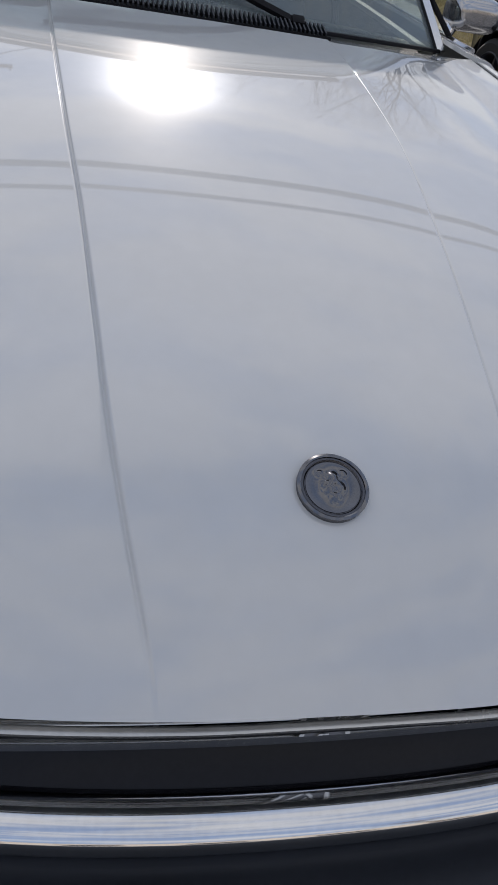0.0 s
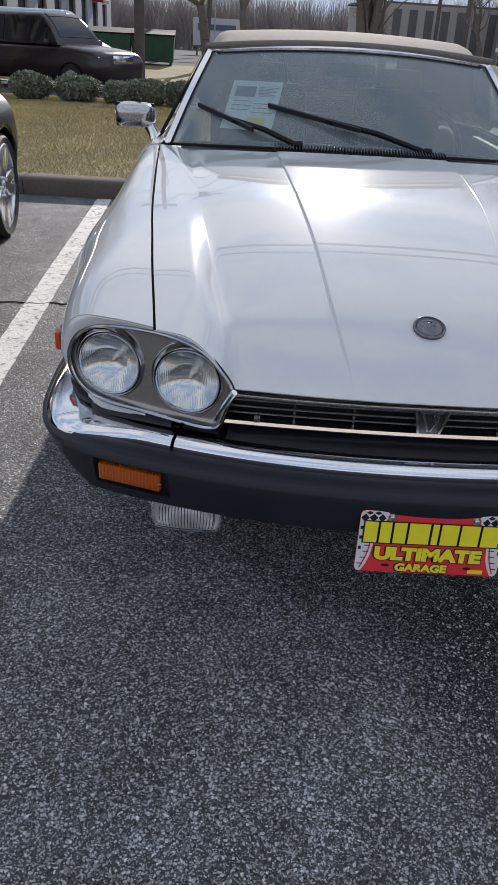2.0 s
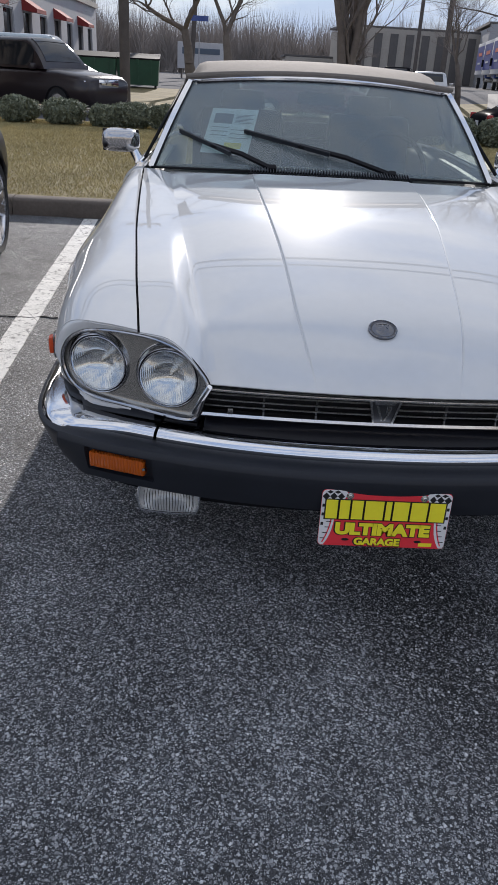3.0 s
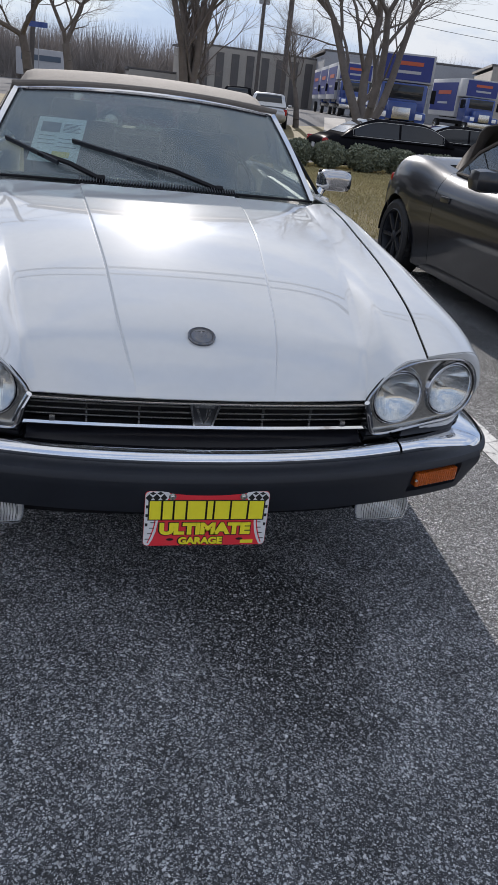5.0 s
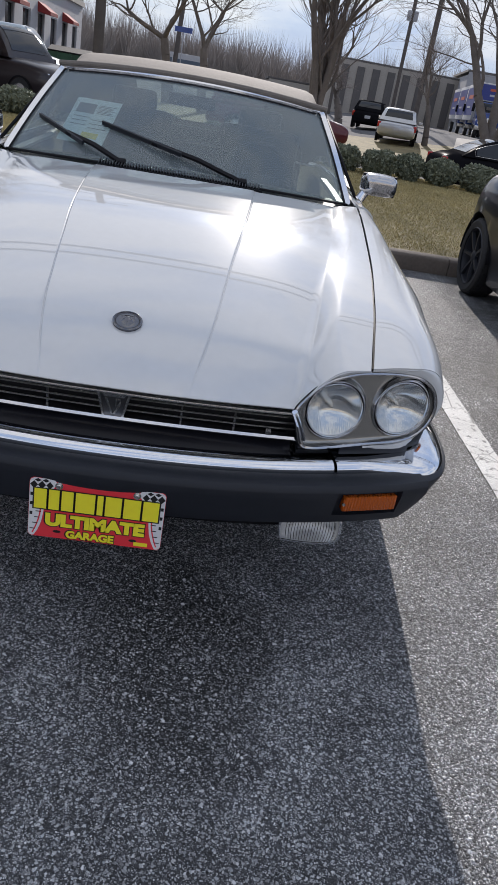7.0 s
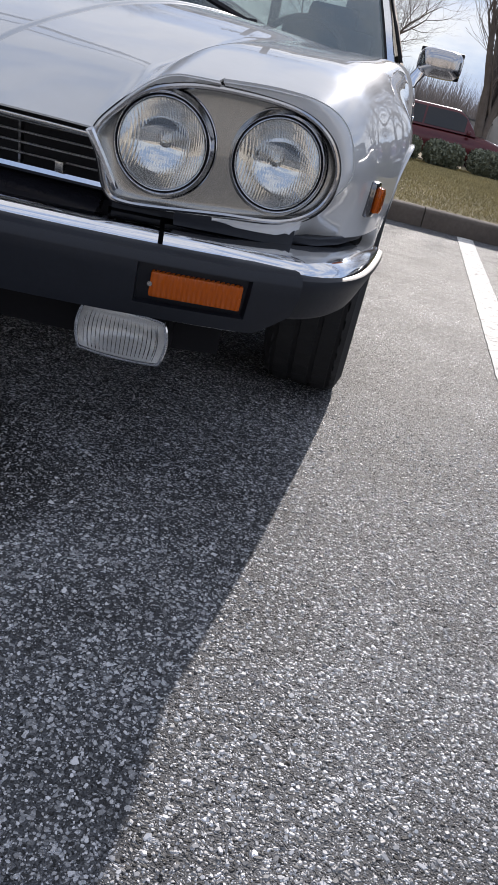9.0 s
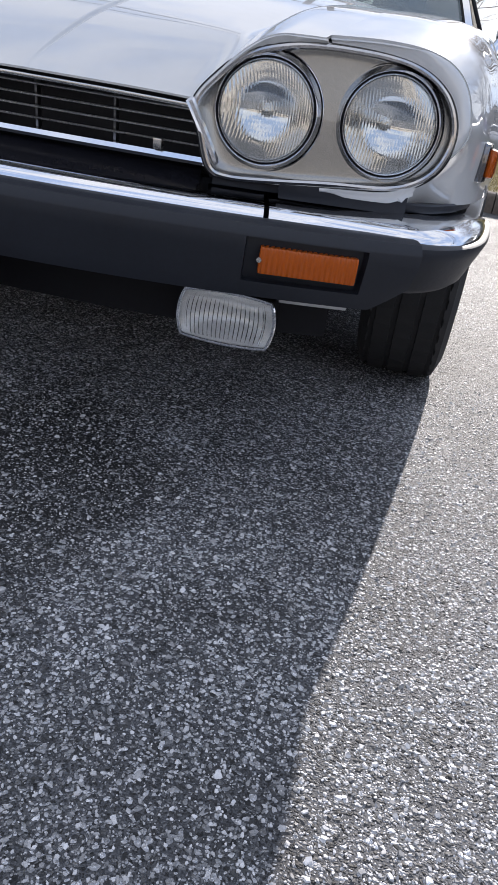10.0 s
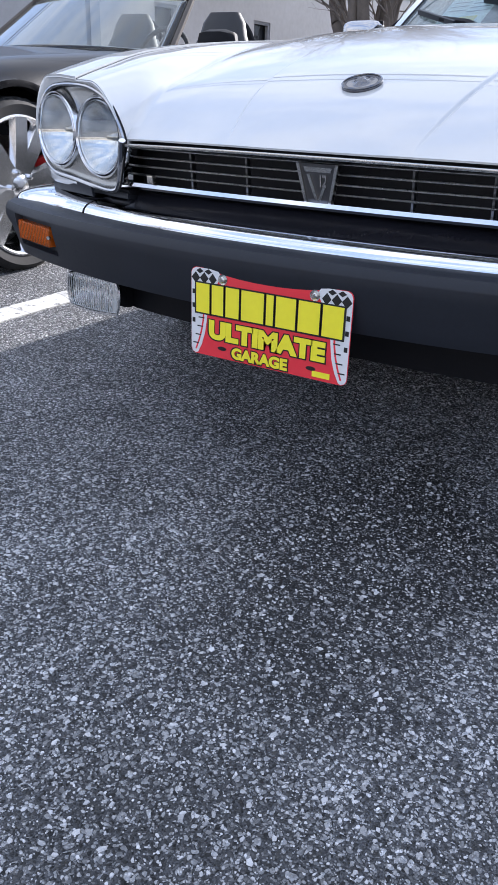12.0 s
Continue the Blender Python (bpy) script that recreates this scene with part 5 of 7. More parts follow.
# wheels
def car_wheel(parent, x, y, r, width, rim_r, style, tyre_mat=None, rim_mat=None, label=""):
    s = 1 if x > parent.matrix_world.translation.x else -1
    tyre_mat, rim_mat = tyre_mat or TYRE, rim_mat or CHROME
    o = Vector((x, y, r - 0.003))
    w2 = width / 2
    ax = (s, 0, 0)
    wheel = part("wheel", lathe([(rim_r - 0.012, -w2 + 0.01), (rim_r - 0.03, -0.02), (rim_r - 0.035, 0.02), (rim_r - 0.012, w2 - 0.012), (rim_r + 0.004, w2 - 0.004), (rim_r - 0.004, w2 + 0.002)], o, ax, 40), rim_mat, parent, label)
    prof = [(rim_r, -w2 + 0.004), (rim_r + (r - rim_r) * 0.6, -w2 - 0.006), (r - 0.012, -w2 + 0.008), (r - 0.002, -w2 + 0.022)]
    for g in (-0.5, -0.17, 0.17, 0.5):
        gx = g * width * 0.75
        prof += [(r, gx - 0.007), (r - 0.007, gx - 0.005), (r - 0.007, gx + 0.005), (r, gx + 0.007)]
    prof += [(r - 0.002, w2 - 0.022), (r - 0.012, w2 - 0.008), (rim_r + (r - rim_r) * 0.6, w2 + 0.006), (rim_r, w2 - 0.004)]
    tread = lathe(prof, o, ax, 126)
    q = Vector(ax).to_track_quat("Z", "Y").to_matrix().inverted()
    for i, v in enumerate(tread.verts):
        row = i // 126
        rad = math.hypot(*(q @ (v.co - o)).xy)
        if rad > r - 0.006 and (i % 126 + row) % 3 == 0:
            v.co = o + (v.co - o) * (1 - 0.006 / r) if rad > 0 else v.co
    part("tyre", tread, tyre_mat, wheel, "black treaded tyre", sharp=20)
    n, wd, twin = style
    for k in range(n):
        a0 = 2 * math.pi * k / n
        for off in ((-twin, twin) if twin else (0,)):
            d0, d1 = Vector((0, math.cos(a0 + off * 0.4), math.sin(a0 + off * 0.4))), Vector((0, math.cos(a0 + off), math.sin(a0 + off)))
            p0, p1 = o + d0 * 0.035 + Vector((s * (w2 - 0.035), 0, 0)), o + d1 * (rim_r - 0.008) + Vector((s * (w2 - 0.018), 0, 0))
            part("spoke", sweep(bmesh.new(), [p0, p0.lerp(p1, 0.55) + Vector((s * 0.004, 0, 0)), p1], [(-wd * 0.5, -0.012), (wd * 0.5, -0.012), (wd * 0.36, 0.010), (-wd * 0.36, 0.010)], (s, 0, 0)), rim_mat, wheel)
    part("hub", lathe([(0.0, w2 - 0.012), (0.032, w2 - 0.015), (0.052, w2 - 0.028), (0.056, w2 - 0.06)], o, ax, 24), rim_mat, wheel)
    if style[0] == 5:
        for k in range(5):
            a = 2 * math.pi * (k + 0.5) / 5
            part("wheel_bolt", lathe([(0.0, w2 - 0.006), (0.011, w2 - 0.008), (0.013, w2 - 0.028)], o + Vector((0, 0.058 * math.cos(a), 0.058 * math.sin(a))), ax, 10), CHROME, wheel)
        part("caliper", sheet(lambda u, v: o + Vector((s * (0.02 + 0.03 * v), (rim_r * (0.62 + 0.2 * v)) * math.cos(0.15 + 0.42 * u), rim_r * (0.62 + 0.2 * v) * math.sin(0.15 + 0.42 * u))), 10, 3, 0.02), CALIPER, wheel, "red brake caliper")
    part("brake_disc", lathe([(0.03, -0.02), (rim_r * 0.72, -0.02), (rim_r * 0.72, 0.0), (0.03, 0.0)], o, ax, 32), DULLCHROME, wheel)
    return wheel


for s in (-1, 1):
    for y in (AXLE_F, AXLE_R):
        car_wheel(car, s * 0.790, y, WHEEL_R, 0.205, 0.195, (18, 0.012, 0), label="multi-spoke alloy wheel")

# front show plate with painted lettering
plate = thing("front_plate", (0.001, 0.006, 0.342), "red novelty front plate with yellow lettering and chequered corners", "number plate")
PW, PH = 0.3048, 0.1524
def on_plate(x, z, d):
    return Vector((0.001 + x, 0.0015 - d + 0.012 * 0, 0.342 + z))
def plate_shape(pts2, d0, d1):
    bm = bmesh.new()
    a, b = [bm.verts.new(on_plate(*p, d1)) for p in pts2], [bm.verts.new(on_plate(*p, d0)) for p in pts2]
    bm.faces.new(a), bm.faces.new(b[::-1])
    for i in range(len(pts2)):
        bm.faces.new((a[i], b[i], b[(i + 1) % len(pts2)], a[(i + 1) % len(pts2)]))
    return bm
def rounded(w, h, r, n=6):
    out = []
    for cx, cz, a0 in ((w / 2 - r, h / 2 - r, 0), (-w / 2 + r, h / 2 - r, 90), (-w / 2 + r, -h / 2 + r, 180), (w / 2 - r, -h / 2 + r, 270)):
        out += [(cx + r * math.cos(radians(a0 + 90 * k / n)), cz + r * math.sin(radians(a0 + 90 * k / n))) for k in range(n + 1)]
    return out
part("panel", plate_shape(rounded(PW, PH, 0.011), -0.001, 0.001), REDINK, plate, smooth=False)
def clip_rect(x0, z0, x1, z1):
    return [(x0, z0), (x1, z0), (x1, z1), (x0, z1)]
# white sides with a chequered corner and a curved inner edge
for s in (-1, 1):
    zone = [(0.143, -0.0752), (0.149, -0.0722), (0.1518, -0.066), (0.1518, 0.066), (0.149, 0.0722), (0.142, 0.0757), (0.098, 0.0757), (0.091, 0.066), (0.099, 0.052), (0.112, 0.034), (0.1175, 0.012), (0.1195, -0.012), (0.123, -0.036), (0.130, -0.058), (0.138, -0.0735)]
    side_gauge = part("white_side", plate_shape([(s * x, z) for x, z in zone], 0.001, 0.0016), WHITEINK, plate, smooth=False)
    arc = [(0.1245 + 0.000 * k, 0.018 - 0.0078 * k) for k in range(4)] + [(0.1255, -0.016), (0.129, -0.034), (0.134, -0.051), (0.1405, -0.068)]
    part("red_arc", plate_shape([(s * x, z) for x, z in arc] + [(s * (x + 0.003), z) for x, z in arc[::-1]], 0.0016, 0.002), REDINK, side_gauge, smooth=False)
    for k in range(6):
        x0 = (0.124, 0.124, 0.1245, 0.127, 0.131, 0.136)[k]
        z = 0.020 - 0.0155 * k
        part("tick", plate_shape(clip_rect(s * x0, z, s * (x0 + 0.012), z + 0.002), 0.0016, 0.0021), BLACKINK, side_gauge, smooth=False)
    for z in (0.030, 0.006, -0.020):
        part("figure_bar", plate_shape(clip_rect(s * 0.1435, z, s * 0.1495, z + 0.008), 0.0016, 0.0021), BLACKINK, side_gauge, smooth=False)
    for cx, cz, dx, dz in ((0.1425, 0.0585, 0.0088, 0.0098), (0.1250, 0.0590, 0.0088, 0.0098), (0.1340, 0.0705, 0.0075, 0.0045), (0.1165, 0.0705, 0.0075, 0.0045), (0.1075, 0.0590, 0.0080, 0.0098), (0.1338, 0.0470, 0.0075, 0.0060)):
        part("chequer", plate_shape([(s * (cx - dx), cz), (s * cx, cz - dz), (s * (cx + dx), cz), (s * cx, cz + dz)], 0.0016, 0.0021), BLACKINK, side_gauge, smooth=False)
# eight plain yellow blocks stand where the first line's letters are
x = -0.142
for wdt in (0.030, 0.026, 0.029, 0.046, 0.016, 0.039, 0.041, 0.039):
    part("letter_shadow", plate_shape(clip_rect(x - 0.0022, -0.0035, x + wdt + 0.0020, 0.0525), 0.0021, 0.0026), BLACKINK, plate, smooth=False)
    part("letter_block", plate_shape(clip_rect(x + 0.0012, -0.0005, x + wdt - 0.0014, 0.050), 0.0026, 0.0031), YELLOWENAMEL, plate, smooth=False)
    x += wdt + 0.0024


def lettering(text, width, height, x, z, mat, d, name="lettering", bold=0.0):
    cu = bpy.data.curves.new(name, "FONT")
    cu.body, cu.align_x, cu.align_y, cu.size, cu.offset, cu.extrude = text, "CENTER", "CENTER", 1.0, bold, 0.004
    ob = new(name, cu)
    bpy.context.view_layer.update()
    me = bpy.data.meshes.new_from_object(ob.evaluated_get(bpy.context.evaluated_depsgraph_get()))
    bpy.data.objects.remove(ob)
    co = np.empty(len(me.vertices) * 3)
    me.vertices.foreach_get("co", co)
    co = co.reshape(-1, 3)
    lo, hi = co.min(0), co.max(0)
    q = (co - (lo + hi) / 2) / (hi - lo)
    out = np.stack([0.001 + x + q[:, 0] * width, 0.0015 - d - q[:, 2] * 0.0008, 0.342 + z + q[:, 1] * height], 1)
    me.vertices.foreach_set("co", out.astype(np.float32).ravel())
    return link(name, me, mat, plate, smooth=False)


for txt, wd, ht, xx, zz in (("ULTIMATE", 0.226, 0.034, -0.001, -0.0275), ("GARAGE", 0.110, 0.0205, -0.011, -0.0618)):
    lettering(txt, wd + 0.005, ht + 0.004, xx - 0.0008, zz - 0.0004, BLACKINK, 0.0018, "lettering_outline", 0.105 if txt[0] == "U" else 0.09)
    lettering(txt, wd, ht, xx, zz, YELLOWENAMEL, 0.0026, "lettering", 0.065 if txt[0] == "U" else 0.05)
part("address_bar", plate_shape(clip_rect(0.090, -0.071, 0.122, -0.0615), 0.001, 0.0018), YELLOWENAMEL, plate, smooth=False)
for xx in (-0.087, 0.087):
    part("slot", plate_shape([(xx + 0.009 * math.cos(a), -0.0585 + 0.0035 * math.sin(a)) for a in [2 * math.pi * k / 16 for k in range(16)]], 0.001, 0.0016), BLACKINK, plate, smooth=False)
    part("bolt", lathe([(0.0, 0.006), (0.004, 0.006), (0.0055, 0.004), (0.0055, 0.0), (0.009, 0.0005), (0.009, -0.001)], on_plate(xx, 0.0615, 0.002), (0, -1, 0), 14), DULLCHROME, plate)

# ---------------------------------------------------------------- lawn and hedge
def mesh_from(name, verts, faces, mat, parent=None, label="", smooth=False):
    me = bpy.data.meshes.new(name)
    me.from_pydata(verts, [], faces)
    me.update()
    return link(name, me, mat, parent, label, smooth)


def blades(name, n, x0, x1, y0, y1, seed):
    rng = np.random.default_rng(seed)
    x, y = rng.uniform(x0, x1, n), rng.uniform(y0, y1, n)
    h, a = rng.uniform(0.012, 0.036, n), rng.uniform(0, math.pi, n)
    w = rng.uniform(0.0025, 0.005, n) * (0.8 + (y - 5) * 0.12)
    lx, ly = rng.normal(0, 0.018, n), rng.normal(0, 0.018, n)
    z = 0.15 + 0.05 * np.clip((y - 6) / 6, 0, 1) ** 2 * (3 - 2 * np.clip((y - 6) / 6, 0, 1)) - 0.004
    v = np.empty((n, 3, 3))
    v[:, 0] = np.stack([x - w * np.cos(a), y - w * np.sin(a), z], 1)
    v[:, 1] = np.stack([x + w * np.cos(a), y + w * np.sin(a), z], 1)
    v[:, 2] = np.stack([x + lx, y + ly, z + h], 1)
    f = np.arange(n * 3).reshape(n, 3)
    return tagged(mesh_from(name, v.reshape(-1, 3).tolist(), f.tolist(), BLADE), "short dry winter lawn grass", "grass", kind="stuff")


blades("lawn_grass", 230000, -7.5, -1.0, 5.72, 14.6, 5)
blades("lawn_grass", 230000, 0.4, 8.5, 5.72, 14.6, 6)


def shrub(name, x, y, w, h, seed):
    """A clipped box shrub: short stems inside, and a shell of many small leaves with an uneven outline."""
    rng = np.random.default_rng(seed)
    z0 = terrain(x, y)
    e = thing(name, (x, y, z0), "clipped dark green box shrub on the lawn", "shrub", "hedge row behind the lawn")
    n = 5200
    d = rng.normal(size=(n, 3))
    d /= np.linalg.norm(d, axis=1)[:, None]
    p4 = (np.abs(d) ** 2.5).sum(1) ** (1 / 2.5)
    d = d / p4[:, None]
    r = rng.uniform(0.72, 1.0, n) * (1 + 0.07 * np.sin(5 * d[:, 0] + seed) + 0.06 * np.sin(7 * d[:, 1] + 2 * d[:, 2] + seed))
    c = np.stack([x + d[:, 0] * r * w / 2, y + d[:, 1] * r * w / 2, z0 + h * 0.52 + d[:, 2] * r * h * 0.5], 1)
    c[:, 2] = np.maximum(c[:, 2], z0 + 0.03)
    a, b = rng.normal(size=(n, 3)) * 0.014, rng.normal(size=(n, 3)) * 0.014
    v = np.stack([c - a, c + b, c + a, c - b], 1).reshape(-1, 3)
    mesh_from("leaves", v.tolist(), np.arange(n * 4).reshape(n, 4).tolist(), LEAF, e)
    core = bmesh.new()
    bmesh.ops.create_icosphere(core, subdivisions=3, radius=1.0, matrix=Matrix.Translation((x, y, z0 + h * 0.48)) @ Matrix.Diagonal((w * 0.39, w * 0.39, h * 0.42, 1)))
    for q in core.verts:
        q.co += Vector((noise.noise(q.co * 7), noise.noise(q.co * 7 + Vector((5, 0, 0))), noise.noise(q.co * 7 + Vector((0, 9, 0))))) * 0.04
    part("inner_foliage", core, LEAF, e)
    st = bmesh.new()
    for k in range(4):
        sweep(st, [(x + 0.05 * math.cos(k * 1.6), y + 0.05 * math.sin(k * 1.6), z0 - 0.02), (x + 0.12 * math.cos(k * 1.6), y + 0.12 * math.sin(k * 1.6), z0 + h * 0.5)], circle(0.012, 5))
    part("stem", st, BARK, e)


for k, (x, w, h) in enumerate([(-7.3, 0.85, 0.58), (-6.4, 0.8, 0.56), (-5.55, 0.85, 0.56), (-4.66, 0.86, 0.58), (-3.78, 0.88, 0.58), (-2.98, 0.62, 0.50), (-2.48, 0.86, 0.56), (-1.86, 0.66, 0.56), (-0.9, 0.84, 0.58), (0.0, 0.84, 0.58), (0.85, 0.8, 0.56), (1.65, 0.84, 0.56),
                               (2.5, 0.84, 0.58), (3.25, 0.74, 0.60), (3.86, 0.70, 0.62), (4.50, 0.78, 0.64), (5.28, 0.95, 0.64), (6.08, 0.74, 0.62), (6.9, 0.86, 0.6), (7.8, 0.86, 0.6)]):
    shrub("shrub", x * 0.96, 13.55 + 0.10 * math.sin(k * 2.3), w * 0.88, h * 0.76, 100 + k)

# strip of pale concrete at the lane, and a footpath on the far verge
def slab_strip(name, pts, w, label):
    bm = bmesh.new()
    P = [Vector((x, y, 0)) for x, y in pts]
    rings = []
    for i, p in enumerate(P):
        d = (P[min(i + 1, len(P) - 1)] - P[max(i - 1, 0)]).normalized()
        s = Vector((d.y, -d.x, 0)) * w / 2
        rings.append([(q.x, q.y, terrain(q.x, q.y) + dz) for q, dz in ((p - s, -0.05), (p - s, 0.03), (p + s, 0.03), (p + s, -0.05))])
    loft(bm, rings)
    return tagged(part(name, bm, WALKWAY, smooth=False), label, "path", kind="structure")


slab_strip("path", [(7.2, 23.6), (9.6, 30), (12.0, 38), (14.0, 45)], 1.2, "pale concrete footpath across the far verge")
slab_strip("lane_edge", [(x, 23.2) for x in range(-30, 31, 2)], 0.3, "pale concrete edge of the lane")


# ---------------------------------------------------------------- bare winter trees
def bare_tree(name, x, y, height, trunk_r, seed, label, stems=1, spread=0.55, fork=0.22, depth=6, droop=0.0, lean=(0, 0), twig=5, kids=(2, 3)):
    rng = random.Random(seed)
    z0 = terrain(x, y) - 0.1
    e = thing(name, (x, y, z0 + 0.1), label, "tree")
    data = {"limb": ([], []), "twig": ([], [])}

    def seg(kind, p, q, r0, r1, n):
        vs, fs = data[kind]
        d = (q - p).normalized()
        s = d.orthogonal().normalized()
        t = d.cross(s)
        b = len(vs)
        for c, r in ((p, r0), (q, r1)):
            for k in range(n):
                a = 2 * math.pi * k / n
                vs.append(c + s * (r * math.cos(a)) + t * (r * math.sin(a)))
        for k in range(n):
            fs.append((b + k, b + (k + 1) % n, b + n + (k + 1) % n, b + n + k))

    def grow(p, d, length, r, lev):
        kind, n = ("limb", 8 if lev < 2 else 6) if lev < 4 else ("twig", 3)
        steps = 4 if lev < 3 else 3 if lev < 5 else 2
        for i in range(steps):
            bend = 0.10 if lev < 2 else 0.20
            d = (d + Vector((rng.gauss(0, bend), rng.gauss(0, bend), rng.gauss(0.04 - droop * lev * 0.03, bend * 0.6)))).normalized()
            q = p + d * (length / steps)
            r1 = r * (0.90 if lev < 2 else 0.84)
            seg(kind, p, q, r, r1, n)
            p, r = q, r1
            if lev >= 1 and lev < depth and i < steps - 1 and rng.random() < 0.75:
                side = (d + Vector((rng.gauss(0, spread), rng.gauss(0, spread), rng.gauss(0.1, spread * 0.5)))).normalized()
                grow(p, side, length * rng.uniform(0.55, 0.8), r * 0.55, lev + 1)
        if lev < depth:
            for _ in range(rng.choice(kids)):
                side = (d + Vector((rng.gauss(0, spread), rng.gauss(0, spread), rng.gauss(0.15 - droop * 0.2, spread * 0.5)))).normalized()
                grow(p, side, length * rng.uniform(0.62, 0.85), r * rng.uniform(0.6, 0.78), lev + 1)

    base = Vector((x, y, z0))
    if stems == 1:
        grow(base, Vector((lean[0], lean[1], 1)).normalized(), height * fork, trunk_r, 0)
    else:
        seg("limb", base, base + Vector((0, 0, height * 0.11)), trunk_r * 1.25, trunk_r, 10)
        for k in range(stems):
            a = 2 * math.pi * k / stems + rng.uniform(-0.3, 0.3)
            d = Vector((spread * math.cos(a) * 0.75 + lean[0], spread * math.sin(a) * 0.75 + lean[1], 1)).normalized()
            grow(base + Vector((0.3 * trunk_r * math.cos(a), 0.3 * trunk_r * math.sin(a), height * 0.09)), d, height * fork, trunk_r * rng.uniform(0.5, 0.62), 1)
    mesh_from("trunk", data["limb"][0], data["limb"][1], BARK, e, smooth=True)
    mesh_from("crown", data["twig"][0], data["twig"][1], TWIG, e)


LABEL_T = "bare winter street tree with grey-brown bark and thin twigs"
bare_tree("tree", -2.6, 36.0, 11.0, 0.26, 11, LABEL_T, spread=0.62, fork=0.24)
bare_tree("tree", 3.45, 30.0, 11.0, 0.26, 3, "bare vase-shaped winter tree with many upright stems", stems=7, spread=0.27, fork=0.32, depth=5)
bare_tree("tree", 9.9, 38.0, 9.5, 0.17, 27, "slender bare winter tree with fine upright twigs", spread=0.50, fork=0.20, depth=6)
bare_tree("tree", 9.0, 25.2, 11.0, 0.30, 42, "large bare winter tree with several leaning stems", stems=4, spread=0.62, fork=0.34, depth=6, lean=(0.10, 0))
bare_tree("tree", 7.4, 52.0, 8.0, 0.30, 58, LABEL_T, spread=0.75, fork=0.20, depth=5, droop=0.4)
bare_tree("tree", -0.9, 33.0, 10.0, 0.22, 64, LABEL_T, spread=0.62, fork=0.25, depth=6)
bare_tree("tree", -8.7, 19.2, 9.5, 0.42, 76, "bare winter tree with several stout stems from one base", stems=5, spread=0.40, fork=0.28, depth=6)
bare_tree("tree", -14.0, -9.0, 10.0, 0.28, 81, LABEL_T, spread=0.6, fork=0.24, depth=6)
bare_tree("tree", 9.0, -16.0, 10.0, 0.28, 83, LABEL_T, spread=0.6, fork=0.24, depth=5)


def thicket(name, az0, az1, dist, n, hmin, hmax, seed):
    """A far belt of bare brush: many thin crossing stems."""
    rng = np.random.default_rng(seed)
    vs, fs = [], []
    for k in range(n):
        a, d = radians(rng.uniform(az0, az1)), dist * rng.uniform(0.92, 1.15)
        x, y = d * math.sin(a), d * math.cos(a)
        h = rng.uniform(hmin, hmax)
        z = terrain(x, y)
        for j in range(44):
            t = rng.uniform(0, 0.6)
            bx, bz = x + rng.normal(0, 0.2), z + h * t * 0.7
            off = np.clip(rng.normal(0, 0.22), -0.48, 0.48)
            tx, ty = x + h * off, y + rng.normal(0, h * 0.2)
            tz = z + h * (0.40 + 0.60 * rng.random() ** 0.6) * math.sqrt(max(0.05, 1 - (off / 0.5) ** 2))
            w = 0.012 + 0.04 * (1 - t)
            b = len(vs)
            vs += [(bx - w, y, bz), (bx + w, y, bz), (tx, ty, tz)]
            fs.append((b, b + 1, b + 2))
        b = len(vs)
        vs += [(x - 0.12, y, z), (x + 0.12, y, z), (x, y, z + h * 0.75)]
        fs.append((b, b + 1, b + 2))
    tagged(mesh_from(name, vs, fs, PINKISH), "far belt of bare grey-brown winter woodland", "woods", kind="stuff")


thicket("woods", -12, 16, 130, 420, 6, 11, 9)
thicket("woods", -55, -10, 140, 500, 7, 12, 12)
thicket("woods", 14, 60, 150, 500, 7, 12, 13)
thicket("woods", 60, 305, 120, 900, 7, 12, 14)


# ---------------------------------------------------------------- poles and cables
def utility_pole(x, y, h, r, arms, seed, box_on=False, tilt=(0.0, 0.0)):
    z = terrain(x, y)
    e = thing("utility_pole", (x, y, z), "weathered wooden utility pole with crossarms", "utility pole", "utility poles along the lane")
    top = Vector((x + tilt[0] * h, y + tilt[1] * h, z + h))
    part("pole", sweep(bmesh.new(), [(x, y, z - 0.3), Vector((x, y, z)).lerp(top, 0.5), top], circle(r, 12), (0, 1, 0)), POLEWOOD, e)
    for k in range(arms):
        c = Vector((x, y, z)).lerp(top, 1 - 0.03 - 0.085 * k)
        arm = part("crossarm", new_box(c, (2.3, 0.10, 0.12)), POLEWOOD, e, smooth=False)
        for d in (-1.05, -0.6, 0.6, 1.05):
            part("insulator", lathe([(0, 0.0), (0.05, 0.0), (0.06, 0.06), (0.03, 0.09), (0.045, 0.14), (0, 0.16)], c + Vector((d, 0, 0.06)), (0, 0, 1), 8), GREYWALL, arm)
    if box_on:
        c = Vector((x, y, z)).lerp(top, 0.74)
        for d in (-0.32, 0.32):
            part("transformer", lathe([(0, -0.45), (0.22, -0.45), (0.24, -0.3), (0.24, 0.35), (0.20, 0.45), (0, 0.45)], c + Vector((d, -0.12, 0)), (0, 0, 1), 14), GREYWALL, e, "grey transformer can")
        part("bracket", new_box(c + Vector((0, -0.05, 0.25)), (1.1, 0.08, 0.10)), POLEWOOD, e)


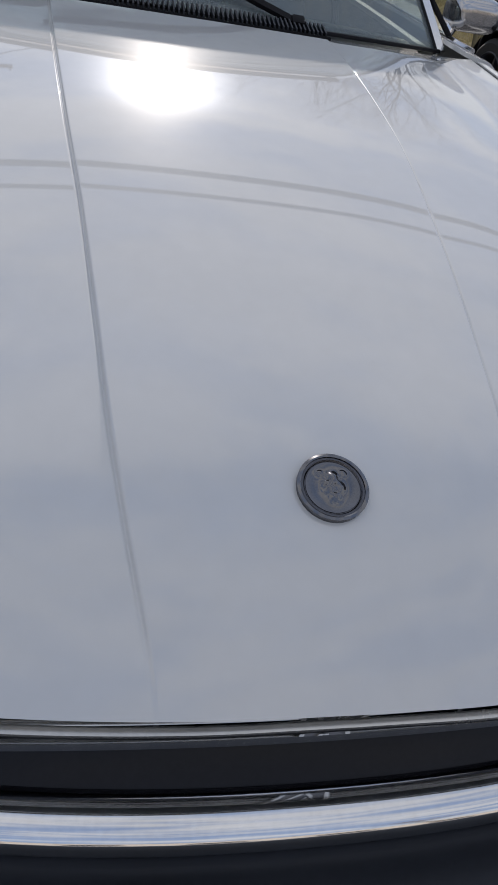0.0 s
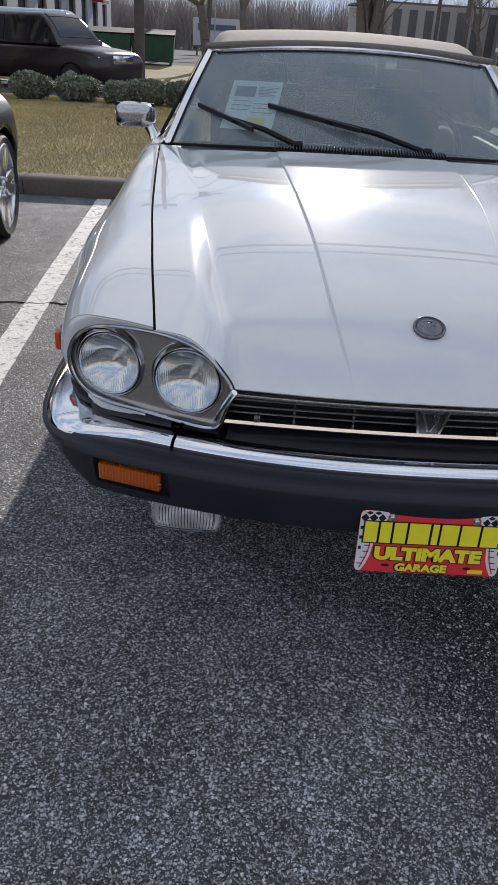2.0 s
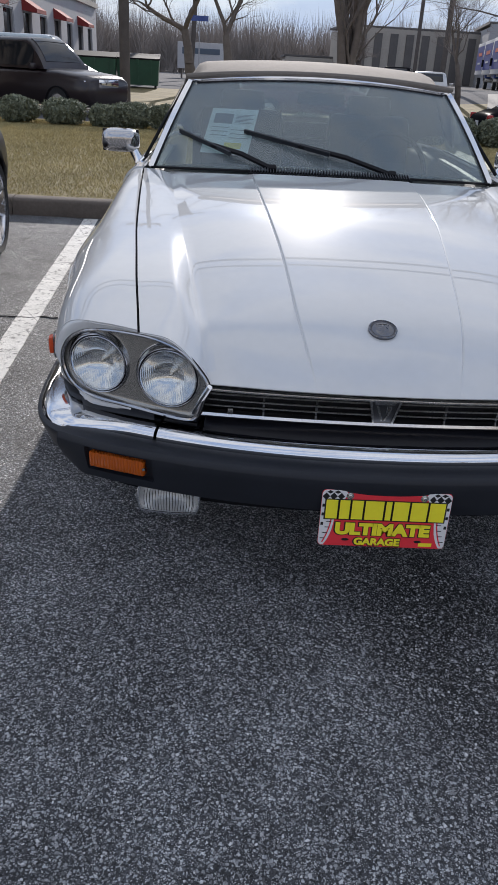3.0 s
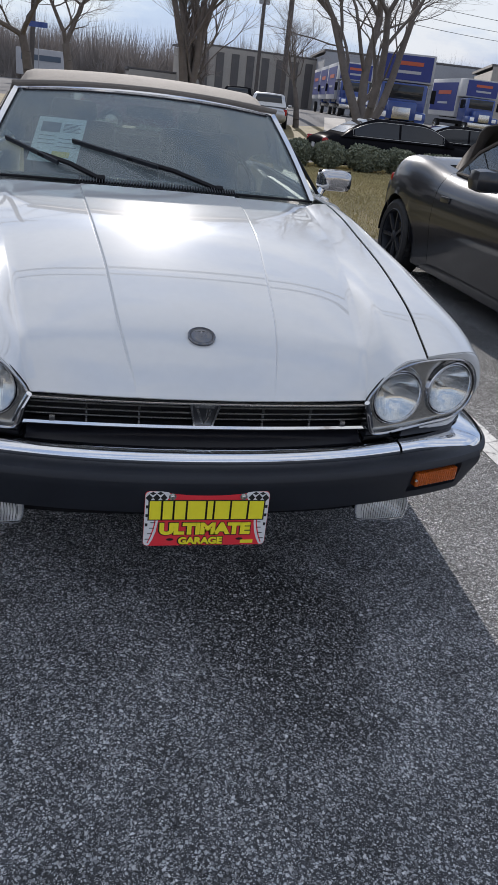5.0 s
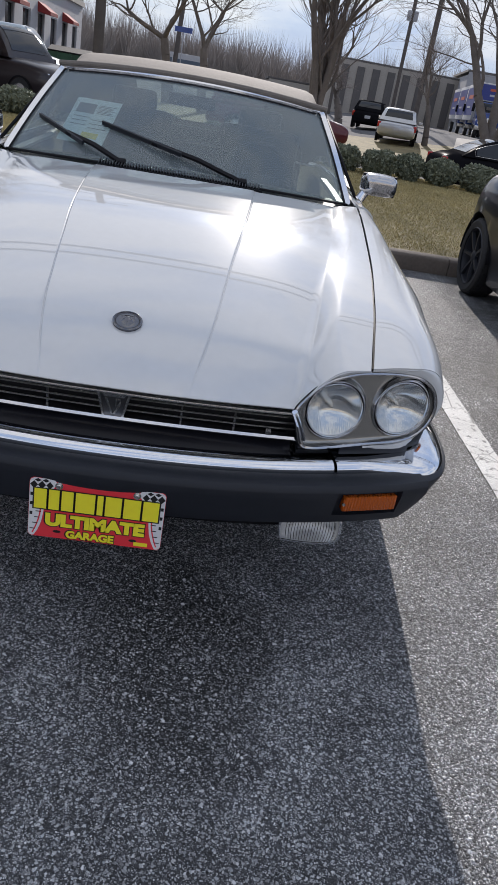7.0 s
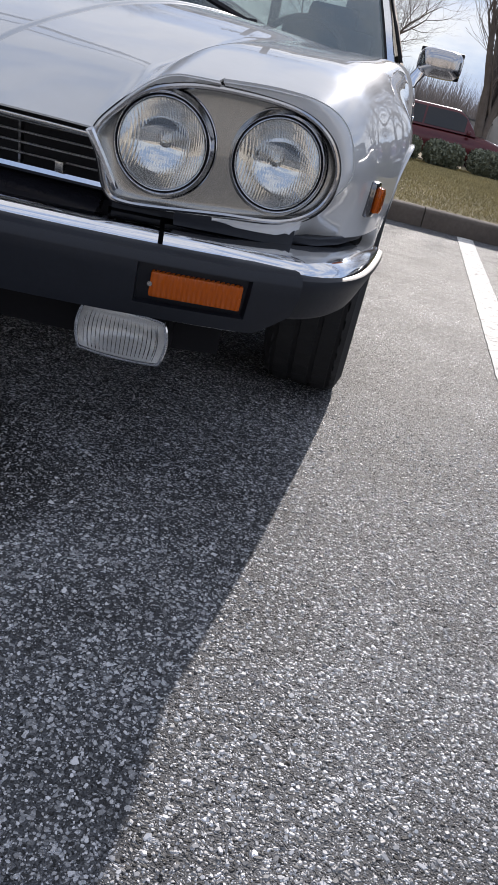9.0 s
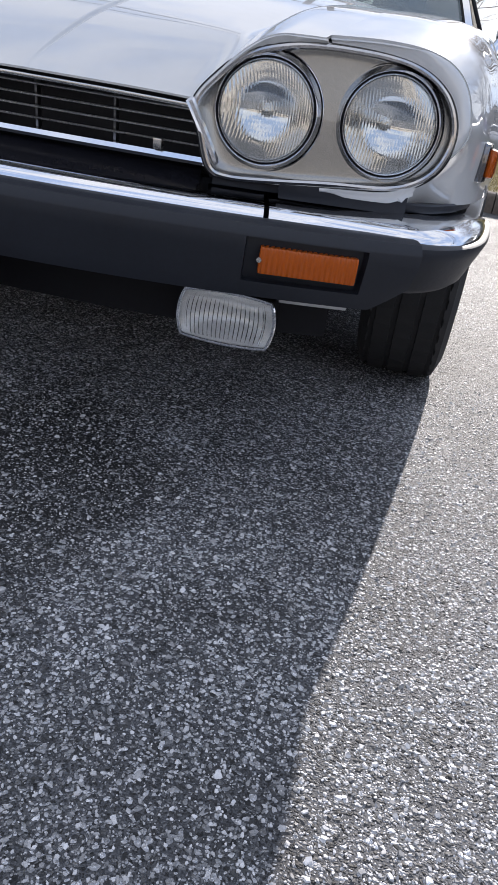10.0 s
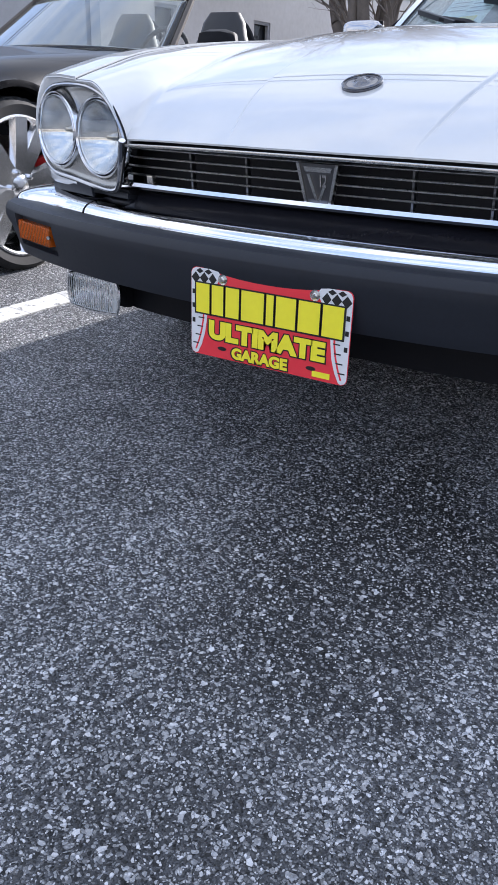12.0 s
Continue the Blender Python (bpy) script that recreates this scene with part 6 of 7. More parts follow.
utility_pole(-4.3, 26.5, 10.5, 0.17, 1, 1)
utility_pole(12.3, 52.0, 12.5, 0.17, 2, 2)
utility_pole(17.0, 84.0, 13.0, 0.19, 2, 3, True)
utility_pole(9.8, 78.0, 8.0, 0.15, 1, 4)
utility_pole(-4.2, 60.0, 11.0, 0.17, 1, 5, tilt=(0.05, 0))
utility_pole(-30.0, 10.2, 9.2, 0.17, 1, 6)
utility_pole(30.0, 10.2, 9.2, 0.17, 1, 7)


def cable(a, b, sag, r, group="overhead cables"):
    a, b = Vector(a), Vector(b)
    path = [a.lerp(b, k / 30) - Vector((0, 0, sag * 4 * (k / 30) * (1 - k / 30))) for k in range(31)]
    return tagged(part("cable", sweep(bmesh.new(), path, circle(r, 6)), CABLE), "black overhead cable strung between utility poles", "cable", group)


cable((-30, 10.1, 8.3), (30, 10.1, 8.3), 0.55, 0.085)
cable((-30, 10.3, 9.15), (30, 10.3, 9.15), 0.45, 0.065)
for dz, sg in ((0.0, 0.5), (-0.9, 0.7), (-1.6, 0.9)):
    cable((-4.3, 26.5, 10.0 + dz), (12.3, 52.0, 12.2 + dz), sg, 0.022)
    cable((12.3, 52.0, 12.4 + dz), (-4.2, 60.0, 11.2 + dz), sg, 0.022)
    cable((12.3, 52.0, 12.4 + dz), (17.0, 84.0, 13.2 + dz), sg, 0.022)
    cable((17.0, 84.0, 13.4 + dz), (60.0, 90.0, 12.0 + dz), sg, 0.025)
    cable((-4.3, 26.5, 10.2 + dz), (-34.0, 40.0, 10.0 + dz), sg, 0.022)


# ---------------------------------------------------------------- stone chips of the worn asphalt
def stone_chips(n, x0, x1, y0, y1, seed):
    """Angular stone chips set in the binder, a millimetre proud, over the bay's open end."""
    rng = np.random.default_rng(seed)
    x, y = rng.uniform(x0, x1, n), rng.uniform(y0, y1, n)
    margin = np.minimum(np.minimum(x - x0, x1 - x), np.minimum(y - y0, y1 - y))
    keep = rng.random(n) < np.clip(margin / 0.35, 0.05, 1)
    x, y = x[keep], y[keep]
    n = len(x)
    r = np.clip(rng.lognormal(math.log(0.00150), 0.43, n), 0.0009, 0.0046)
    h = r * rng.uniform(0.15, 0.42, n)
    turn, long = rng.uniform(0, 2 * math.pi, n), rng.uniform(1.0, 1.7, n)
    tx, ty = rng.normal(0, 0.22, n), rng.normal(0, 0.22, n)
    k = 5
    v = np.empty((n, 2 * k, 3))
    for i in range(k):
        a = 2 * math.pi * i / k + rng.uniform(-0.4, 0.4, n)
        ux, uy = np.cos(a) * long, np.sin(a)
        px, py = ux * np.cos(turn) - uy * np.sin(turn), ux * np.sin(turn) + uy * np.cos(turn)
        v[:, i] = np.stack([x + r * px, y + r * py, np.full(n, -0.0006)], 1)
        q = rng.uniform(0.55, 0.85, n)
        v[:, k + i] = np.stack([x + r * q * px, y + r * q * py, h + r * q * (tx * px + ty * py)], 1)
    base = (np.arange(n) * 2 * k)[:, None]
    sides = np.concatenate([base + np.array([[i, (i + 1) % k, k + (i + 1) % k, k + i]]) for i in range(k)], 0)
    tops = base + np.arange(k, 2 * k)[None]
    return tagged(mesh_from("stone_chips", v.reshape(-1, 3).tolist(), sides.tolist() + tops.tolist(), CHIPSTONE), "pale and dark stone chips in the worn asphalt", "gravel", kind="stuff")


stone_chips(120000, -1.2, 1.65, -0.95, 1.1, 17)


# ---------------------------------------------------------------- buildings
def wall_with_openings(name, x0, y0, x1, y1, z0, z1, openings, mat, parent, t=0.3):
    """A wall along a line with real openings, built of the pieces between them. openings: (start, end, low, high) along it."""
    d = Vector((x1 - x0, y1 - y0, 0))
    L = d.length
    ang = math.degrees(math.atan2(d.y, d.x))
    bm = bmesh.new()
    us = sorted({0.0, L, *[o[0] for o in openings], *[o[1] for o in openings]})
    zs = sorted({z0, z1, *[o[2] for o in openings], *[o[3] for o in openings]})
    side = Vector((-d.y, d.x, 0)).normalized() * t / 2
    grid = {}
    def vert(i, j, k):
        if (i, j, k) not in grid:
            p = Vector((x0, y0, 0)) + d * (us[i] / L) + side * k
            grid[i, j, k] = bm.verts.new((p.x, p.y, zs[j]))
        return grid[i, j, k]
    def solid(i, j):
        if not (0 <= i < len(us) - 1 and 0 <= j < len(zs) - 1):
            return False
        u, z = (us[i] + us[i + 1]) / 2, (zs[j] + zs[j + 1]) / 2
        return not any(a < u < b and lo < z < hi for a, b, lo, hi in openings)
    for i in range(len(us) - 1):
        for j in range(len(zs) - 1):
            if not solid(i, j):
                continue
            for k in (-1, 1):
                bm.faces.new([vert(i, j, k), vert(i + 1, j, k), vert(i + 1, j + 1, k), vert(i, j + 1, k)][::k])
            for (di, dj), (p, q) in (((-1, 0), ((i, j), (i, j + 1))), ((1, 0), ((i + 1, j + 1), (i + 1, j))), ((0, -1), ((i + 1, j), (i, j))), ((0, 1), ((i, j + 1), (i + 1, j + 1)))):
                if not solid(i + di, j + dj):
                    bm.faces.new((vert(*p, -1), vert(*q, -1), vert(*q, 1), vert(*p, 1)))
    return part(name, bm, mat, parent, smooth=False), d / L, ang


def building(name, label, x0, y0, x1, y1, height, openings, mat, depth, cat="building", frame_mat=None):
    z = terrain((x0 + x1) / 2, (y0 + y1) / 2) - 0.2
    e = thing(name, ((x0 + x1) / 2, (y0 + y1) / 2, z), label, cat)
    w, d, ang = wall_with_openings("wall", x0, y0, x1, y1, z, z + height, openings, mat, e)
    nrm = Vector((-d.y, d.x, 0))
    mid = Vector(((x0 + x1) / 2, (y0 + y1) / 2, 0)) + nrm * (depth / 2 + 0.1)
    L = math.hypot(x1 - x0, y1 - y0)
    part("rear_block", new_box((mid.x, mid.y, z + height / 2 - 0.15), (L, depth - 0.4, height - 0.3), (0, 0, ang)), mat, e, smooth=False)
    part("roof", new_box((mid.x, mid.y, z + height + 0.05), (L + 0.3, depth + 0.5, 0.22), (0, 0, ang)), frame_mat or DARKWALL, e, smooth=False)
    for a, b, lo, hi in openings:
        c = Vector((x0, y0, 0)) + d * ((a + b) / 2) + nrm * 0.06
        win = part("window", new_box((c.x, c.y, (lo + hi) / 2), (b - a, 0.04, hi - lo), (0, 0, ang)), DARKGLASS, e, smooth=False)
        for s in (-1, 1):
            q = c + d * (s * ((b - a) / 2 - 0.04)) - nrm * 0.12
            part("window_frame", new_box((q.x, q.y, (lo + hi) / 2), (0.08, 0.1, hi - lo), (0, 0, ang)), GREYWALL, win, smooth=False)
        for zz in (lo + 0.04, hi - 0.04):
            q = c - nrm * 0.12
            part("window_frame", new_box((q.x, q.y, zz), (b - a - 0.16, 0.1, 0.08), (0, 0, ang)), GREYWALL, win, smooth=False)
    return e, d, nrm, ang, z


# long building on the left, its facade running away
LZ = terrain(-13, 40) - 0.2
shop, sd, sn, sang, sz = building("commercial_building", "long blue-grey commercial building with windows and red awnings", -13.2, 14.0, -13.2, 72.0, 5.6,
    [(2.0 + 4.75 * k, 2.95 + 4.75 * k, LZ + 1.85, LZ + 2.75) for k in range(5)] + [(26 + 4.0 * k, 28 + 4.0 * k, LZ + 1.2, LZ + 3.6) for k in range(8)], GREYWALL, 12)
for k in range(0, 8, 2):
    y = 14.0 + 27 + 4.0 * k
    bm = bmesh.new()
    loft(bm, [[(-13.05, y + s, sz + 3.55), (-13.05, y + s, sz + 4.15), (-12.2, y + s, sz + 3.65), (-12.2, y + s, sz + 3.45)] for s in (-1.15, 1.15)])
    part("awning", bm, AWNING, shop, "red canvas awning", smooth=False)
part("cornice", new_box((-13.0, 43, sz + 5.3), (0.25, 58, 0.35)), BEIGEWALL, shop, smooth=False)

# low building with dark vertical panels, far ahead
bz = terrain(16, 92) - 0.2
b2, bd, bnn, bang, bz2 = building("warehouse", "low beige warehouse with dark vertical wall panels", 11.0, 90.0, 28.0, 92.0, 5.4, [], BEIGEWALL, 10)
for k in range(9):
    c = Vector((11.0, 90.0, 0)) + bd * (1.2 + 1.75 * k) - bnn * 0.2
    part("dark_panel", new_box((c.x, c.y, bz2 + 2.6), (0.85, 0.12, 4.6), (0, 0, bang)), DARKWALL, b2, smooth=False)
b3, *_ = building("warehouse", "long pale grey warehouse behind parked trucks", 24.0, 84.0, 60.0, 78.0, 6.0, [(3 + 5 * k, 6 + 5 * k, 1.6, 4.6) for k in range(6)], GREYWALL, 14)
b4, *_ = building("warehouse", "beige warehouse with a flat roof", 34.0, 66.0, 62.0, 56.0, 5.4, [(2 + 4 * k, 4.4 + 4 * k, 1.9, 5.2) for k in range(6)], BEIGEWALL, 14)
b5, *_ = building("office_building", "low pale roadside building beyond the trees", 4.5, 98.0, 11.5, 98.0, 2.9, [], BEIGEWALL, 8)
b6, *_ = building("warehouse", "long low beige building across the lot", 60.0, -34.0, -60.0, -34.0, 5.0, [(6 + 8 * k, 10 + 8 * k, 1.0, 3.0) for k in range(14)], BEIGEWALL, 12)

# roadside name board, its lettering as a plain bar
sgn = thing("roadside_sign", (-3.6, 70, terrain(-3.6, 70)), "large white roadside board with a grey lettering bar", "sign")
sz0 = terrain(-3.6, 70)
part("board", new_box((-4.0, 70, sz0 + 1.75), (3.9, 0.2, 2.0), None, 0.02), WHITEBOX, sgn, smooth=False)
part("lettering_bar", new_box((-3.5, 69.885, sz0 + 2.1), (2.2, 0.03, 0.42)), INK, sgn, smooth=False)
part("emblem", new_box((-5.3, 69.885, sz0 + 2.1), (0.5, 0.03, 0.5)), INK, sgn, smooth=False)
for dx in (-1.6, 1.6):
    part("post", new_box((-4.0 + dx, 70, sz0 + 0.4), (0.15, 0.15, 1.0)), POLEWOOD, sgn, smooth=False)
st = thing("street_name_sign", (-3.2, 52, terrain(-3.2, 52)), "small blue street name sign on a post", "sign")
part("post", new_box((-3.2, 52, terrain(-3.2, 52) + 1.75), (0.07, 0.07, 3.5)), GREYWALL, st, smooth=False)
part("plate", new_box((-3.2, 51.94, terrain(-3.2, 52) + 3.6), (1.1, 0.03, 0.3)), BLUEPAINT, st, smooth=False)


def dumpster(x, y, rz):
    z = terrain(x, y)
    e = thing("dumpster", (x, y, z), "dark green steel dumpster with a sloping lid", "dumpster", "dumpsters by the far lane")
    m = Matrix.Translation((x, y, z)) @ Matrix.Rotation(radians(rz), 4, "Z")
    bm = bmesh.new()
    loft(bm, [[m @ Vector(p) for p in ((-1.0 * k, -0.75, h), (1.0 * k, -0.75, h), (1.0 * k, 0.75, h), (-1.0 * k, 0.75, h))] for k, h in ((0.92, 0.12), (1.0, 1.25))])
    part("body", bm, GREENSTEEL, e, smooth=False)
    part("lid", box(bmesh.new(), m @ Vector((0, 0, 1.33)), (2.05, 1.55, 0.07), m.to_3x3().to_4x4() @ Matrix.Rotation(radians(8), 4, "X")), BLACK, e, smooth=False)
    for sx in (-0.6, 0, 0.6):
        part("rib", box(bmesh.new(), m @ Vector((sx, -0.76, 0.7)), (0.10, 0.06, 1.0), m.to_3x3().to_4x4()), GREENSTEEL, e, smooth=False)
    for sx in (-0.8, 0.8):
        for sy in (-0.6, 0.6):
            part("castor", lathe([(0, -0.03), (0.07, -0.03), (0.07, 0.03), (0, 0.03)], m @ Vector((sx, sy, 0.07)), (1, 0, 0), 10), BLACK, e)


dumpster(-7.3, 38.0, 6), dumpster(-5.35, 38.6, 4)


# ---------------------------------------------------------------- parked cars further off
def far_car(name, label, x, y, rz, L, W, H, paint, shoulder, cab, nose=0.62, cat="car", red_tail=False):
    """A whole car; it points along its own -y. cab: (front base, front top, rear top, rear base) as shares of the length from the nose."""
    z = terrain(x, y)
    e = thing(name, (x, y, z), label, cat)
    m = Matrix.Translation((x, y, z)) @ Matrix.Rotation(radians(rz), 4, "Z")
    wheel_r = 0.33
    def ring(t, n=20):
        yy = -L / 2 + L * t
        blunt = 0.045 if cat == "suv" else 0.10
        f = min(1, t / blunt) ** 0.5 if t < blunt else min(1, ((1 - t) / 0.06)) ** 0.5 if t > 0.94 else 1
        f = max(f, 0.02)
        top = nose + (shoulder - nose) * ease(0.0, cab[0], t) if t < cab[0] else shoulder - 0.05 * ease(cab[3], 1.0, t)
        lo = 0.22 + 0.16 * (1 - f)
        hi = top - 0.14 * (1 - f)
        hw = W / 2 * (0.90 + 0.10 * f) * (0.97 + 0.03 * math.sin(math.pi * t))
        out = []
        for k in range(n):
            a = 2 * math.pi * k / n
            c, s = math.cos(a), math.sin(a)
            out.append(m @ Vector((hw * math.copysign(abs(c) ** 0.38, c), yy, (hi + lo) / 2 + (hi - lo) / 2 * math.copysign(abs(s) ** 0.42, s))))
        return out
    bm = bmesh.new()
    loft(bm, [ring(t) for t in (0, 0.008, 0.03, 0.06, 0.10, 0.2, 0.3, 0.4, 0.5, 0.6, 0.7, 0.8, 0.9, 0.94, 0.97, 0.992, 1.0)])
    body = part("body", bm, paint, e, sharp=60)
    y = [-L / 2 + L * c for c in cab]
    hb, ht = W / 2 * 0.93, W / 2 * 0.74
    base = shoulder - 0.04
    def arch_h(yy):
        up = math.sin(math.pi / 2 * min(1.0, max(0.0, (yy - y[0]) / (y[1] + 0.15 - y[0])))) ** 0.9
        down = math.sin(math.pi / 2 * min(1.0, max(0.0, (y[3] - yy) / (y[3] - y[2] + 0.25)))) ** 0.9
        return (H - base) * up * down + 0.002
    def cab_w(zr):
        return hb + (ht - hb) * zr / (H - base)
    def cab_ring(yy):
        h = arch_h(yy)
        pts = [(hb, 0.0), (cab_w(0.5 * h), 0.5 * h), (cab_w(0.86 * h), 0.86 * h), (cab_w(h) * 0.93, 0.945 * h), (cab_w(h) * 0.75, 0.98 * h), (0.0, h)]
        return [m @ Vector((px, yy, base + pz)) for px, pz in pts] + [m @ Vector((-px, yy, base + pz)) for px, pz in pts[-2::-1]]
    bm = bmesh.new()
    loft(bm, [cab_ring(y[0] + (y[3] - y[0]) * i / 26) for i in range(27)], False, True)
    part("cabin", bm, paint, e, sharp=50)
    for s in (-1, 1):
        for ya, yb in ((y[0] + 0.38, (y[0] + y[3]) / 2 - 0.03), ((y[0] + y[3]) / 2 + 0.03, y[3] - 0.34)):
            def side_glass(u, v):
                yy = ya + (yb - ya) * u
                zr = 0.06 + (max(0.07, 0.84 * arch_h(yy)) - 0.06) * v
                return m @ Vector((s * (cab_w(zr) + 0.008), yy, base + zr))
            part("window", sheet(side_glass, 14, 4, 0.006), DARKGLASS, e)
        if name == "sedan":
            def trim_at(yy, zr):
                return m @ Vector((s * (cab_w(zr) + 0.012), yy, base + zr))
            span = [y[0] + 0.34 + (y[3] - y[0] - 0.64) * i / 20 for i in range(21)]
            loop = [trim_at(yy, max(0.08, 0.84 * arch_h(yy)) + 0.010) for yy in span] + [trim_at(yy, 0.045) for yy in span[::-1]]
            part("window_trim", sweep(bmesh.new(), loop, circle(0.006, 6), closed=True), DULLCHROME, e, "thin chrome window trim")
        part("door_mirror", box(bmesh.new(), m @ Vector((s * (W / 2 + 0.08), y[0] + 0.25, base + 0.06)), (0.20, 0.12, 0.14), m.to_3x3().to_4x4(), 0.03), paint, e)
        part("headlight", box(bmesh.new(), m @ Vector((s * (W / 2 - 0.26), -L / 2 + 0.15, nose - 0.20)), (0.34, 0.16, 0.13), m.to_3x3().to_4x4(), 0.03), LAMPCHROME, e, "clear headlight")
        part("tail_light", box(bmesh.new(), m @ Vector((s * (W / 2 - 0.10), L / 2 - 0.09, shoulder - 0.24)), (0.16, 0.14, 0.26), m.to_3x3().to_4x4(), 0.03), REDLENS, e, "red tail light")
        for q in (0.185, 0.79):
            c = m @ Vector((s * (W / 2 - 0.10), -L / 2 + L * q, wheel_r))
            ax = m.to_3x3() @ Vector((s, 0, 0))
            w = part("wheel", lathe([(0.0, 0.105), (0.08, 0.10), (0.19, 0.09), (0.215, 0.105), (0.215, 0.06)], c, ax, 24), DULLCHROME, e)
            part("tyre", lathe([(0.21, -0.10), (0.32, -0.10), (0.33, -0.07), (0.33, 0.07), (0.32, 0.10), (0.21, 0.106)], c, ax, 28), TYRE, w)
            part("wheel_arch", lathe([(0.34, 0.0), (0.375, 0.0), (0.375, 0.112), (0.34, 0.112)], c, ax, 28), BLACK, e)
    def end_glass(a, b):
        def fn(u, v):
            yy = a + (b - a) * v
            h, s = arch_h(yy), 2 * u - 1
            return m @ Vector((s * 0.80 * cab_w(h), yy, base + h * (1 - 0.025 * s * s) + 0.012))
        return sheet(fn, 12, 8, 0.006)
    part("windscreen", end_glass(y[0] + 0.10, y[1] + 0.02), DARKGLASS, e)
    part("rear_window", end_glass(y[2] - 0.02, y[3] - 0.10), DARKGLASS, e)
    part("front_grille", box(bmesh.new(), m @ Vector((0, -L / 2 + 0.02, nose - 0.20)), (W * 0.42, 0.05, 0.18), m.to_3x3().to_4x4(), 0.01), CHROME, e, "chrome grille")
    part("number_plate", box(bmesh.new(), m @ Vector((0, L / 2 - 0.02, shoulder - 0.35)), (0.32, 0.05, 0.16), m.to_3x3().to_4x4(), 0.005), WHITEBOX, e)
    return e


far_car("suv", "black cherry suv parked across the lane", -5.95, 21.0, 63, 4.85, 1.95, 1.78, BROWNPAINT, 1.10, (0.27, 0.40, 0.95, 0.99), 1.0, "suv")
far_car("sedan", "black sedan parked beyond the shrubs", 8.05, 19.0, 88, 5.0, 1.88, 1.43, FARBLACK, 0.98, (0.28, 0.46, 0.72, 0.90), 0.72)
far_car("sedan", "dark sedan parked behind another one", 11.6, 22.2, 84, 4.7, 1.85, 1.45, FARBLACK, 0.98, (0.28, 0.46, 0.72, 0.90), 0.72)
far_car("suv", "dark red suv parked across the lane", 1.80, 25.4, 90, 4.6, 1.9, 1.64, REDPAINT, 1.02, (0.26, 0.39, 0.93, 0.98), 0.86, "suv")
far_car("suv", "silver suv parked further down the lane", 8.5, 38.2, 166, 4.6, 1.85, 1.48, SILVERPAINT, 0.95, (0.26, 0.38, 0.90, 0.98), 0.85, "suv")
far_car("suv", "dark suv parked beyond the silver one", 8.6, 47.0, 165, 4.6, 1.85, 1.5, FARBLACK, 0.98, (0.26, 0.38, 0.90, 0.98), 0.85, "suv")
far_car("van", "pale blue van parked by the long building", -8.6, 30.3, 88, 5.4, 2.0, 2.0, PALEBLUE, 1.2, (0.18, 0.28, 0.96, 0.99), 0.95, "van")
far_car("sedan", "silver sedan parked by the long building", -10.2, 39.0, 8, 4.6, 1.8, 1.45, SILVERPAINT, 0.95, (0.28, 0.45, 0.75, 0.92), 0.72)


